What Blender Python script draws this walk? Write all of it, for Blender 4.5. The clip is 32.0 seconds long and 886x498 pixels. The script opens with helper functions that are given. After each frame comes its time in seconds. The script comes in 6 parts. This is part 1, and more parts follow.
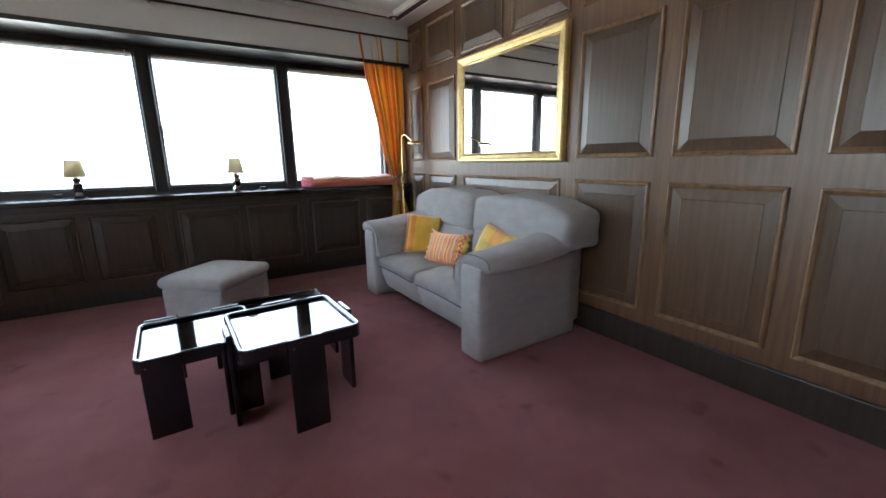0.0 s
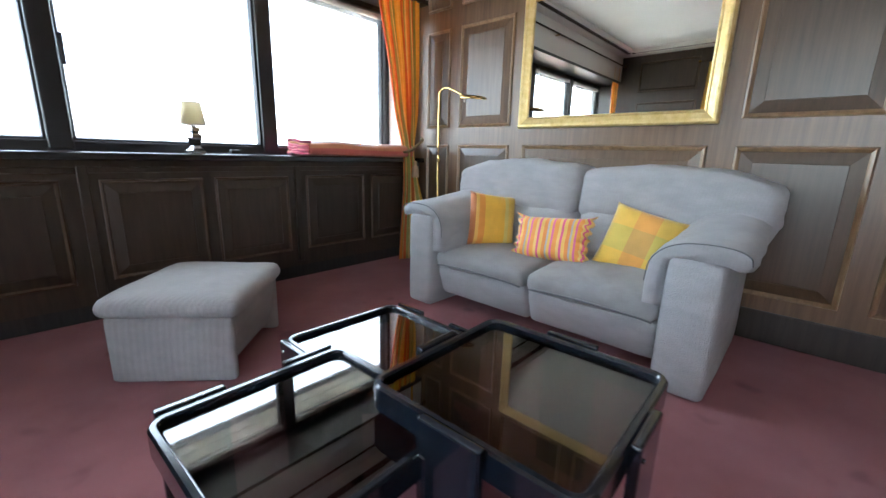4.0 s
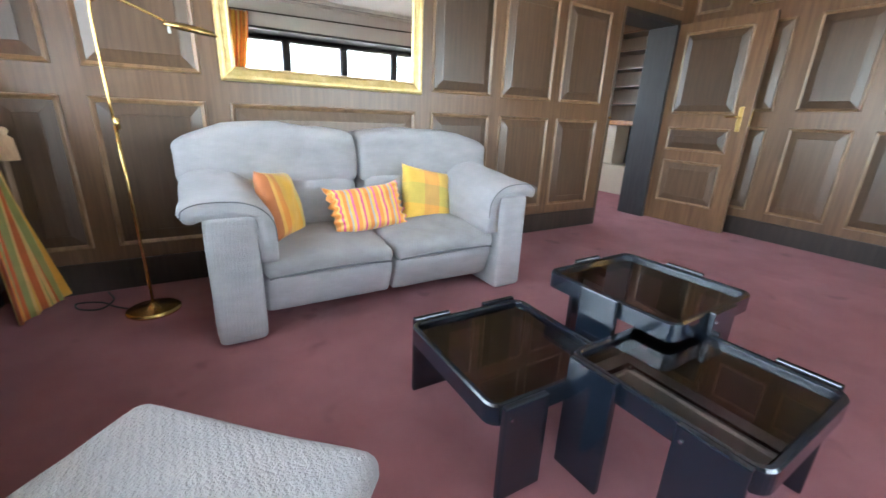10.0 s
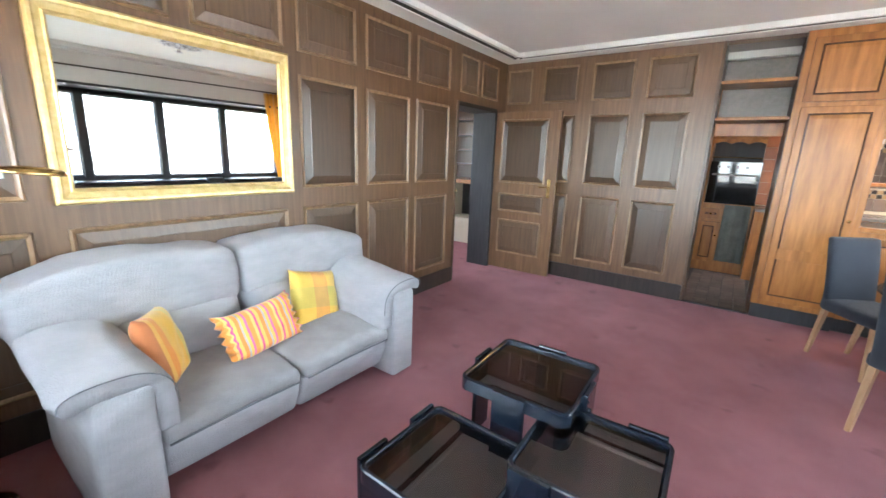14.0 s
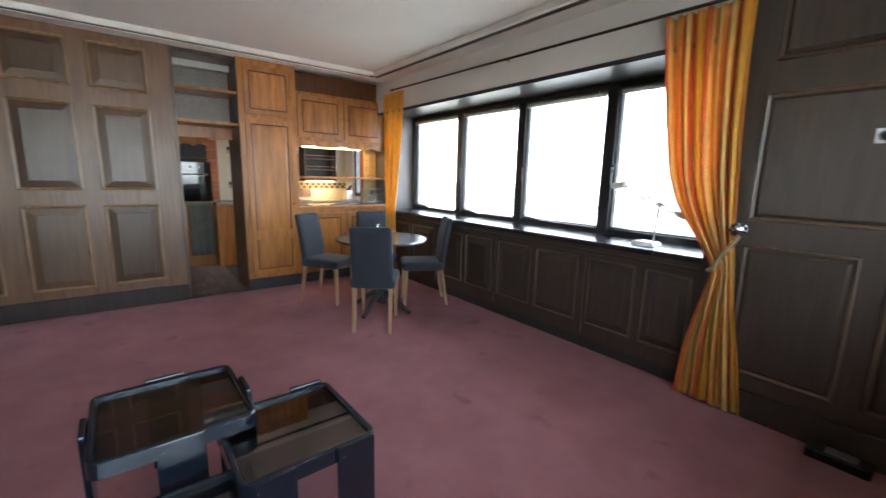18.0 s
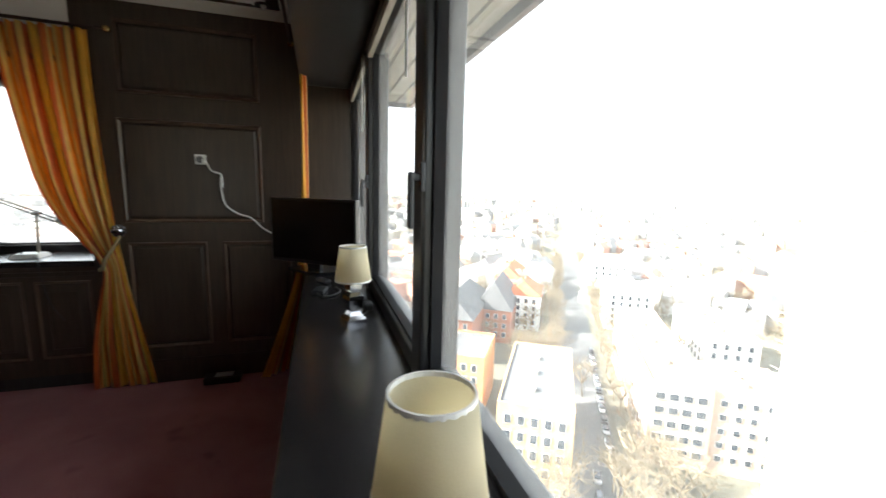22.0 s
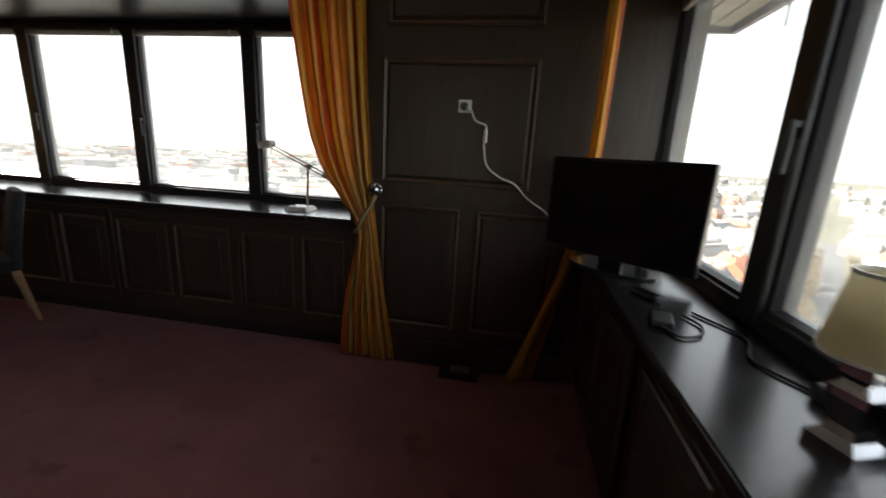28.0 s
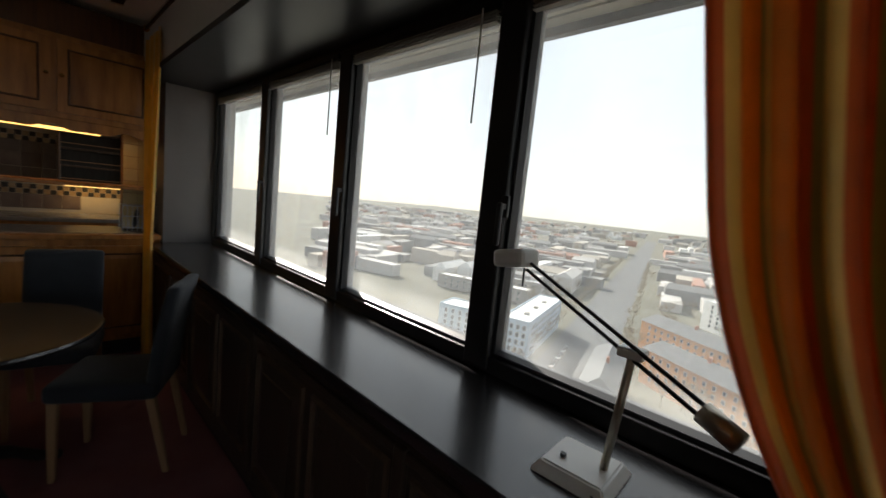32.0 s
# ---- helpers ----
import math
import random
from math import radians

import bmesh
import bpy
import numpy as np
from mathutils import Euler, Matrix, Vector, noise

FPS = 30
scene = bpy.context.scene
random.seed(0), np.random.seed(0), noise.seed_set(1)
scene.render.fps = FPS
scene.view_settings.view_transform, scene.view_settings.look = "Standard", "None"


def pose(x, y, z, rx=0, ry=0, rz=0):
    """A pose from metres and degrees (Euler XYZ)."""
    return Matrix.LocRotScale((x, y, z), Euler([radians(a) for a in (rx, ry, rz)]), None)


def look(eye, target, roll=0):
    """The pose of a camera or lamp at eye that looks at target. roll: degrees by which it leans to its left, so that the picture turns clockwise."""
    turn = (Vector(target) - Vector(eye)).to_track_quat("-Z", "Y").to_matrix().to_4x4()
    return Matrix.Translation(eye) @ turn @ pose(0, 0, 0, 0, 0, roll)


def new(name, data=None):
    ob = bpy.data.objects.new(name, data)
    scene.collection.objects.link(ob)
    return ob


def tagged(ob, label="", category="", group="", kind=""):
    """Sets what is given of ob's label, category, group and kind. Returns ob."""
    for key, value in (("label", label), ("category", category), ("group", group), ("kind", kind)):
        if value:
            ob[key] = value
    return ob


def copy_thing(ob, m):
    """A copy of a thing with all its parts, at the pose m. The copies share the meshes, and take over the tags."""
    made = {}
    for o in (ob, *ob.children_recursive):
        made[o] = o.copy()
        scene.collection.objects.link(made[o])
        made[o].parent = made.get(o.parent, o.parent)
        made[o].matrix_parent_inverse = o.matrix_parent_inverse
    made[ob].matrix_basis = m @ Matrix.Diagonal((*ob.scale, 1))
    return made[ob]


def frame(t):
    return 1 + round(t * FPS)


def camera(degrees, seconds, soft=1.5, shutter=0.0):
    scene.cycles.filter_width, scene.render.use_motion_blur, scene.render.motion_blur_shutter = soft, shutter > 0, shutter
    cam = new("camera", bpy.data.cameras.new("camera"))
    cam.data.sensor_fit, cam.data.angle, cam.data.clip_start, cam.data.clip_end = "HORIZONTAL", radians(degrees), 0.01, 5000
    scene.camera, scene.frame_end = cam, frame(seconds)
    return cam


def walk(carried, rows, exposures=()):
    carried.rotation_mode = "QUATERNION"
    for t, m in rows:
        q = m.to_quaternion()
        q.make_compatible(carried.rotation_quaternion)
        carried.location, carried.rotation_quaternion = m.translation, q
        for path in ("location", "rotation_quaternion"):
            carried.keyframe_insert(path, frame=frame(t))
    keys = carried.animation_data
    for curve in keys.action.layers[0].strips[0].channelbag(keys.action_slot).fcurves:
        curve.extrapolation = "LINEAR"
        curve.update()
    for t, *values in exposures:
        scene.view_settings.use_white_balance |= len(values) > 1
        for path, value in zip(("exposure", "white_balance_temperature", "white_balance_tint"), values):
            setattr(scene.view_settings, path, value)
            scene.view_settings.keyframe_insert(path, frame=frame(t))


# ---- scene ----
cam = camera(95.6, 32.0, 1.5, 0.4)
PATH = [
    (0, (0.098, -0.012, 1.157), (1.147, 1.635, 0.726), -0.9),
    (0.5, (-0.057, 0.005, 1.119), (1.077, 1.593, 0.683), 0.7),
    (1, (-0.139, 0.167, 1.105), (1.055, 1.694, 0.612), 3.1),
    (1.5, (-0.205, 0.369, 1.102), (0.98, 1.89, 0.573), 1.7),
    (2, (-0.13, 0.565, 1.067), (1.003, 2.129, 0.545), 2.2),
    (2.5, (-0.166, 0.784, 1.014), (0.984, 2.323, 0.455), 3.0),
    (3, (-0.18, 0.989, 0.961), (1.113, 2.433, 0.47), 2.5),
    (3.5, (-0.258, 1.239, 0.946), (1.097, 2.637, 0.489), 1.9),
    (5.5, (-0.362, 1.991, 0.892), (1.361, 2.849, 0.35), 2.2),
    (6, (-0.38, 2.083, 0.88), (1.382, 2.855, 0.331), 2.3),
    (6.5, (-0.493, 2.291, 0.836), (1.369, 2.81, 0.325), 1.9),
    (7, (-0.543, 2.437, 0.812), (1.35, 2.838, 0.304), 3.7),
    (7.5, (-0.507, 2.59, 0.786), (1.425, 2.839, 0.335), 3.7),
    (8, (-0.495, 2.788, 0.824), (1.442, 2.715, 0.331), 4.2),
    (8.5, (-0.49, 2.953, 0.816), (1.425, 2.697, 0.3), 3.4),
    (9, (-0.421, 3.112, 0.836), (1.454, 2.677, 0.291), 2.9),
    (9.5, (-0.372, 3.231, 0.984), (1.405, 2.535, 0.386), 2.5),
    (10, (-0.367, 3.317, 0.989), (1.258, 2.33, 0.367), 2.4),
    (10.5, (-0.406, 3.41, 1.02), (1.143, 2.266, 0.482), 2.3),
    (11, (-0.447, 3.517, 1.154), (1.02, 2.252, 0.656), 2.1),
    (11.5, (-0.403, 3.582, 1.281), (1.018, 2.256, 0.808), 1.0),
    (12, (-0.341, 3.644, 1.362), (1.024, 2.255, 0.907), 1.5),
    (12.5, (-0.264, 3.674, 1.426), (0.999, 2.191, 0.973), 1.2),
    (13, (-0.249, 3.661, 1.445), (0.956, 2.127, 1.003), 0.6),
    (13.5, (-0.248, 3.62, 1.431), (0.971, 2.095, 0.993), 1.7),
    (15.5, (0.185, 3.602, 1.422), (0.434, 1.675, 0.951), 2.5),
    (16, (0.294, 3.567, 1.375), (0.141, 1.616, 0.962), 2.6),
    (16.5, (0.315, 3.564, 1.394), (-0.194, 1.678, 0.965), 1.7),
    (17, (0.476, 3.623, 1.386), (-0.267, 1.808, 0.996), 1.3),
    (17.5, (0.468, 3.709, 1.375), (-0.493, 1.994, 1.008), 1.2),
    (18, (0.502, 3.745, 1.359), (-0.705, 2.189, 1.005), 1.4),
    (18.5, (0.631, 3.722, 1.372), (-0.826, 2.398, 1.019), 0.7),
    (19, (0.756, 3.744, 1.371), (-0.849, 2.612, 0.992), 0.1),
    (19.5, (0.841, 3.817, 1.368), (-0.916, 2.935, 0.998), 0.8),
    (20, (0.887, 3.939, 1.4), (-0.939, 3.195, 1.067), 1.1),
    (20.5, (0.937, 4.054, 1.417), (-1.0, 3.644, 1.13), 0.9),
    (21, (0.932, 4.139, 1.424), (-1.047, 4.105, 1.139), 0.6),
    (21.5, (0.951, 4.187, 1.425), (-1.009, 4.476, 1.147), 0.8),
    (22, (0.952, 4.24, 1.434), (-0.936, 4.83, 1.137), 1.4),
    (22.5, (0.95, 4.274, 1.432), (-0.867, 5.05, 1.123), 1.6),
    (23, (0.96, 4.29, 1.439), (-0.808, 5.167, 1.116), 1.2),
    (23.5, (0.963, 4.317, 1.429), (-0.729, 5.303, 1.019), 1.5),
    (24, (0.969, 4.338, 1.418), (-0.661, 5.368, 0.885), 2.2),
    (24.5, (0.931, 4.362, 1.408), (-0.651, 5.423, 0.801), 3.2),
    (26.5, (0.65, 4.107, 1.386), (-1.162, 4.789, 0.883), 4.8),
    (27, (0.484, 3.966, 1.363), (-1.421, 4.284, 0.844), 3.1),
    (27.5, (0.297, 3.864, 1.338), (-1.643, 3.798, 0.856), 2.1),
    (28, (0.062, 3.791, 1.346), (-1.853, 3.463, 0.875), 3.2),
    (28.5, (-0.177, 3.73, 1.339), (-2.026, 3.067, 0.961), 3.8),
    (29, (-0.496, 3.674, 1.393), (-2.191, 2.69, 0.995), 3.8),
    (29.5, (-0.747, 3.589, 1.411), (-2.233, 2.307, 1.028), 5.8),
    (30, (-0.937, 3.453, 1.444), (-2.345, 2.079, 1.082), 6.0),
    (30.3, (-1.094, 3.311, 1.451), (-2.502, 1.936, 1.092), 3.7),
    (31, (-1.343, 3.064, 1.474), (-2.719, 1.649, 1.15), 4.4),
    (31.5, (-1.551, 2.877, 1.489), (-2.877, 1.415, 1.166), 5.1),
    (32, (-1.648, 2.666, 1.456), (-3.072, 1.282, 1.223), 5.9),
]
walk(cam, [(t, look(*r)) for t, *r in PATH], [(0, 4.35, 5700, 9), (3, 4.75, 5600, 8), (6, 4.95, 5600, 8), (9, 5.3, 5700, 9), (10, 5.35, 5700, 9), (12, 5.35, 5800, 9), (13.5, 5.5, 5700, 9), (16.5, 5.75, 5450, 8), (18, 4.65, 5700, 9), (19, 3.95, 6000, 9), (20, 3.6, 6200, 9), (22, 3.2, 6400, 9), (23, 2.6, 6500, 9), (24, 2.1, 6500, 9), (26.5, 1.45, 6500, 9), (27.3, 1.65, 6500, 9), (28, 2.5, 6700, 10), (29, 2.7, 7400, 11), (30, 2.5, 7400, 11), (31, 2.1, 7000, 11), (32, 1.4, 6600, 10)])

# ---- world, sun ----
SUN_HEADING, SUN_HEIGHT = 160.0, 34.0
world = bpy.data.worlds.new("sky")
world.use_nodes = True
scene.world = world
_wn = world.node_tree
_bg = _wn.nodes["Background"]
_sky = _wn.nodes.new("ShaderNodeTexSky")
_sky.sky_type = "NISHITA"
_sky.sun_disc = False
_sky.sun_elevation = radians(SUN_HEIGHT)
_sky.sun_rotation = radians(-SUN_HEADING)
_sky.air_density, _sky.dust_density, _sky.ozone_density = 1.0, 0.6, 1.0
_veil = _wn.nodes.new("ShaderNodeMix")
_veil.data_type = "RGBA"
_veil.inputs[0].default_value = 0.82
_veil.inputs[7].default_value = (3.1, 3.15, 3.2, 1)
_wn.links.new(_sky.outputs[0], _veil.inputs[6])
_wn.links.new(_veil.outputs[2], _bg.inputs[0])
_bg.inputs[1].default_value = 0.15

sun_data = bpy.data.lights.new("sun", "SUN")
sun_data.energy, sun_data.angle, sun_data.color = 4.0, radians(0.6), (1.0, 0.94, 0.85)
sun = new("sun", sun_data)
_h, _e = radians(SUN_HEADING), radians(SUN_HEIGHT)
sun.matrix_world = look((0, 0, 40), (40 * math.sin(_h) * math.cos(_e), -40 * math.cos(_h) * math.cos(_e), 40 - 40 * math.sin(_e)))

# ---- materials ----
def mat(name, color, rough=0.5, metal=0.0, alt=None, scale=8.0, stretch=(1, 1, 1), bump=0.0, bump_scale=60.0,
        rough_var=0.0, coat=0.0, spec=0.5, sheen=0.0, fine=0.0, vary=0.0, space="Object"):
    """A procedural surface: two colours mixed by noise at a large and a fine scale, with relief and uneven gloss."""
    m = bpy.data.materials.new(name)
    m.use_nodes = True
    n, l = m.node_tree.nodes, m.node_tree.links
    b = n["Principled BSDF"]
    b.inputs["Base Color"].default_value = (*color, 1)
    b.inputs["Roughness"].default_value = rough
    b.inputs["Metallic"].default_value = metal
    b.inputs["Coat Weight"].default_value = coat
    b.inputs["Coat Roughness"].default_value = 0.12
    b.inputs["Specular IOR Level"].default_value = spec
    b.inputs["Sheen Weight"].default_value = sheen
    tc = n.new("ShaderNodeTexCoord")
    mp = n.new("ShaderNodeMapping")
    mp.inputs["Scale"].default_value = stretch
    l.new(tc.outputs[space], mp.inputs["Vector"])
    vec = mp.outputs["Vector"]
    if vary:
        oi = n.new("ShaderNodeObjectInfo")
        add = n.new("ShaderNodeVectorMath")
        add.operation = "MULTIPLY_ADD"
        l.new(oi.outputs["Random"], add.inputs[0])
        add.inputs[1].default_value = (37, 23, 51)
        l.new(vec, add.inputs[2])
        vec = add.outputs["Vector"]
    if alt:
        big = n.new("ShaderNodeTexNoise")
        big.inputs["Scale"].default_value = scale
        big.inputs["Detail"].default_value = 5
        big.inputs["Roughness"].default_value = 0.6
        l.new(vec, big.inputs["Vector"])
        ramp = n.new("ShaderNodeValToRGB")
        ramp.color_ramp.elements[0].position, ramp.color_ramp.elements[1].position = 0.32, 0.68
        ramp.color_ramp.elements[0].color, ramp.color_ramp.elements[1].color = (*color, 1), (*alt, 1)
        l.new(big.outputs["Fac"], ramp.inputs["Fac"])
        out = ramp.outputs["Color"]
        if vary:
            hsv = n.new("ShaderNodeHueSaturation")
            mr = n.new("ShaderNodeMapRange")
            mr.inputs["To Min"].default_value, mr.inputs["To Max"].default_value = 1 - vary, 1 + vary
            l.new(oi.outputs["Random"], mr.inputs["Value"])
            l.new(mr.outputs["Result"], hsv.inputs["Value"])
            l.new(out, hsv.inputs["Color"])
            out = hsv.outputs["Color"]
        l.new(out, b.inputs["Base Color"])
        if rough_var:
            mr2 = n.new("ShaderNodeMapRange")
            mr2.inputs["To Min"].default_value, mr2.inputs["To Max"].default_value = max(0.02, rough - rough_var), min(1, rough + rough_var)
            l.new(big.outputs["Fac"], mr2.inputs["Value"])
            l.new(mr2.outputs["Result"], b.inputs["Roughness"])
    if bump:
        f = n.new("ShaderNodeTexNoise")
        f.inputs["Scale"].default_value = bump_scale
        f.inputs["Detail"].default_value = 3
        l.new(vec, f.inputs["Vector"])
        bp = n.new("ShaderNodeBump")
        bp.inputs["Strength"].default_value = bump
        bp.inputs["Distance"].default_value = 0.01
        l.new(f.outputs["Fac"], bp.inputs["Height"])
        l.new(bp.outputs["Normal"], b.inputs["Normal"])
    return m


def wood(name, dark, light, rough=0.35, grain=(14, 14, 1.2), coat=0.0, vary=0.0, spec=0.5):
    """Wood with long grain along the local z axis unless grain says otherwise."""
    return mat(name, dark, rough, alt=light, scale=3.0, stretch=grain, bump=0.012, bump_scale=14, rough_var=0.03, coat=coat, vary=vary, spec=spec)


M = {}
M["carpet"] = mat("carpet", (0.258, 0.096, 0.102), 0.95, alt=(0.352, 0.142, 0.150), scale=2.4, bump=0.6, bump_scale=420, sheen=0.12, spec=0.1)


def stained(m, scale, lo, hi, dark):
    """Sparse darker spots with soft edges, as spills leave on a carpet."""
    n, l = m.node_tree.nodes, m.node_tree.links
    b = n["Principled BSDF"]
    tc = n.new("ShaderNodeTexCoord")
    nz = n.new("ShaderNodeTexNoise")
    nz.inputs["Scale"].default_value, nz.inputs["Detail"].default_value = scale, 2
    l.new(tc.outputs["Object"], nz.inputs["Vector"])
    mr = n.new("ShaderNodeMapRange")
    mr.inputs["From Min"].default_value, mr.inputs["From Max"].default_value = lo, hi
    mr.inputs["To Min"].default_value, mr.inputs["To Max"].default_value = 1.0, dark
    l.new(nz.outputs["Fac"], mr.inputs["Value"])
    mx = n.new("ShaderNodeMix")
    mx.data_type, mx.blend_type = "RGBA", "MULTIPLY"
    mx.inputs[0].default_value = 1.0
    l.new(b.inputs["Base Color"].links[0].from_socket, mx.inputs[6])
    l.new(mr.outputs["Result"], mx.inputs[7])
    l.new(mx.outputs[2], b.inputs["Base Color"])


stained(M["carpet"], 4.2, 0.66, 0.72, 0.72)
M["dark_wood"] = wood("dark_oak", (0.080, 0.046, 0.024), (0.120, 0.072, 0.039), 0.33, grain=(16, 16, 0.9), vary=0.28, spec=0.65)
M["stile_wood"] = wood("brown_oak_stiles", (0.108, 0.056, 0.025), (0.190, 0.104, 0.049), 0.36, grain=(16, 16, 0.8), vary=0.15, spec=0.7)
# Moulding wood lightened: worn edges plus the tan highlights they catch, in one colour.
M["dark_edge"] = wood("worn_highlit_oak_edge", (0.15, 0.083, 0.038), (0.31, 0.19, 0.095), 0.34, grain=(9, 9, 2.0), vary=0.15, spec=0.9)
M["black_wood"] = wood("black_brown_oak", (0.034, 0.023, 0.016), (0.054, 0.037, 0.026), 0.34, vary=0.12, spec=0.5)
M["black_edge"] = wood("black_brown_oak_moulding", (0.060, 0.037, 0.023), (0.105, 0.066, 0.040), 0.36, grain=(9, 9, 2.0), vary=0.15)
M["grey_reveal"] = mat("grey_brown_reveal_paint", (0.125, 0.115, 0.115), 0.38, alt=(0.155, 0.145, 0.142), scale=2, bump=0.08, bump_scale=120)
M["honey_wood"] = wood("honey_oak", (0.24, 0.088, 0.016), (0.46, 0.195, 0.044), 0.33, grain=(6, 6, 0.7), vary=0.12, spec=0.55)
# Honey oak darkened to carry shade at mouldings, frieze and cabinet side; also hall boards.
M["honey_shadow"] = wood("honey_oak_shadow", (0.060, 0.022, 0.007), (0.12, 0.046, 0.014), 0.32)
M["black_base"] = wood("black_plinth", (0.018, 0.017, 0.017), (0.034, 0.032, 0.031), 0.5)
M["brown_base"] = wood("dark_brown_plinth", (0.028, 0.020, 0.015), (0.046, 0.033, 0.025), 0.42)
M["sill"] = mat("dark_sill", (0.012, 0.011, 0.012), 0.24, alt=(0.020, 0.018, 0.019), scale=5, bump=0.02, bump_scale=90, rough_var=0.05, spec=0.75, coat=0.1)
M["ceiling"] = mat("white_ceiling_paint", (0.74, 0.73, 0.69), 0.9, alt=(0.69, 0.68, 0.64), scale=1.2, bump=0.08, bump_scale=120)
M["plaster"] = mat("white_wall_paint", (0.72, 0.71, 0.68), 0.85, alt=(0.66, 0.65, 0.62), scale=1.5, bump=0.1, bump_scale=140)
M["strip"] = wood("brown_ceiling_strip", (0.028, 0.017, 0.012), (0.045, 0.028, 0.02), 0.6, spec=0.3)
M["frame_black"] = mat("black_window_frame", (0.016, 0.016, 0.018), 0.32, alt=(0.026, 0.026, 0.029), scale=3, rough_var=0.05)
M["gasket"] = mat("black_gasket", (0.020, 0.021, 0.024), 0.45, alt=(0.030, 0.031, 0.035), scale=5)
M["lacquer"] = mat("black_lacquer", (0.006, 0.009, 0.014), 0.15, alt=(0.009, 0.013, 0.020), scale=4, coat=0.35)
M["sofa"] = mat("grey_woven_fabric", (0.40, 0.385, 0.385), 0.9, alt=(0.48, 0.462, 0.460), scale=7, stretch=(1, 1, 2.5), bump=0.9, bump_scale=170, sheen=0.2, spec=0.2)


def ribbed(m, pitch, strength):
    """Adds fine upright ribs of the weave to an upholstery material."""
    n, l = m.node_tree.nodes, m.node_tree.links
    tc = n.new("ShaderNodeTexCoord")
    mp = n.new("ShaderNodeMapping")
    mp.inputs["Scale"].default_value = (1, 1, 0.06)
    l.new(tc.outputs["Object"], mp.inputs["Vector"])
    wv = n.new("ShaderNodeTexWave")
    wv.bands_direction = "DIAGONAL"
    wv.inputs["Scale"].default_value = 0.5 / pitch
    wv.inputs["Distortion"].default_value = 1.2
    wv.inputs["Detail"].default_value = 2
    wv.inputs["Detail Scale"].default_value = 2.0
    l.new(mp.outputs["Vector"], wv.inputs["Vector"])
    old = [q for q in n if q.type == "BUMP"][0]
    bp = n.new("ShaderNodeBump")
    bp.inputs["Strength"].default_value, bp.inputs["Distance"].default_value = strength, 0.006
    l.new(wv.outputs["Fac"], bp.inputs["Height"])
    l.new(old.outputs["Normal"], bp.inputs["Normal"])
    b = n["Principled BSDF"]
    l.new(bp.outputs["Normal"], b.inputs["Normal"])
    mx = n.new("ShaderNodeMix")
    mx.data_type, mx.blend_type = "RGBA", "MULTIPLY"
    mr = n.new("ShaderNodeMapRange")
    mr.inputs["To Min"].default_value, mr.inputs["To Max"].default_value = 1 - 0.25 * strength, 1 + 0.1 * strength
    l.new(wv.outputs["Fac"], mr.inputs["Value"])
    mx.inputs[0].default_value = 1.0
    l.new(b.inputs["Base Color"].links[0].from_socket, mx.inputs[6])
    l.new(mr.outputs["Result"], mx.inputs[7])
    l.new(mx.outputs[2], b.inputs["Base Color"])


M["sofa_seat"] = mat("worn_grey_woven_fabric", (0.29, 0.275, 0.265), 0.92, alt=(0.39, 0.375, 0.365), scale=5, stretch=(1, 1, 2), bump=0.9, bump_scale=170, sheen=0.15, spec=0.2)
M["ribbed_sofa"] = M["sofa"].copy()
M["ribbed_sofa"].name = "grey_ribbed_fabric"
ribbed(M["ribbed_sofa"], 0.020, 0.2)
ribbed(M["sofa"], 0.012, 0.08)
M["sofa_dark"] = mat("grey_seam_and_gap_shade", (0.16, 0.16, 0.165), 0.95)
M["gold_frame"] = mat("gilded_wood", (0.66, 0.48, 0.17), 0.36, 0.55, alt=(0.80, 0.63, 0.30), scale=9, stretch=(1, 3, 3), bump=0.1, bump_scale=70, rough_var=0.1)
M["brass"] = mat("brass", (0.62, 0.43, 0.16), 0.22, 1.0, alt=(0.50, 0.34, 0.12), scale=6)
M["mirror"] = mat("mirror_glass", (0.90, 0.91, 0.90), 0.015, 1.0)
M["chair_cloth"] = mat("dark_blue_grey_cloth", (0.014, 0.016, 0.021), 0.85, alt=(0.020, 0.023, 0.030), scale=6, bump=0.4, bump_scale=300, sheen=0.15)
M["beech"] = wood("beech", (0.34, 0.19, 0.09), (0.44, 0.27, 0.14), 0.42)
M["tv"] = mat("black_plastic", (0.008, 0.008, 0.009), 0.28, bump=0.03, bump_scale=200)
M["screen"] = mat("tv_screen", (0.004, 0.004, 0.005), 0.18)
M["oven_glass"] = mat("black_oven_glass", (0.006, 0.006, 0.007), 0.05, spec=0.8)
M["white_plastic"] = mat("white_plastic", (0.72, 0.71, 0.68), 0.35)
M["cream_shade"] = mat("cream_shade", (0.83, 0.77, 0.60), 0.8, alt=(0.80, 0.73, 0.56), scale=6, bump=0.15, bump_scale=350)
M["chrome"] = mat("chrome", (0.42, 0.42, 0.44), 0.10, 1.0, alt=(0.32, 0.32, 0.34), scale=12)
M["dark_cord"] = mat("black_cable", (0.012, 0.012, 0.012), 0.5)
M["brick_floor"] = mat("brown_brick_tile", (0.13, 0.09, 0.075), 0.55, alt=(0.20, 0.15, 0.12), scale=6, bump=0.2, bump_scale=90, vary=0.2)
M["grout"] = mat("grey_grout", (0.10, 0.09, 0.085), 0.9)
M["eave_board"] = mat("weathered_eave_boards", (0.36, 0.33, 0.28), 0.75, alt=(0.27, 0.245, 0.21), scale=4)
M["slat_wood"] = mat("grey_brown_boards", (0.36, 0.33, 0.29), 0.7, alt=(0.29, 0.265, 0.235), scale=4)
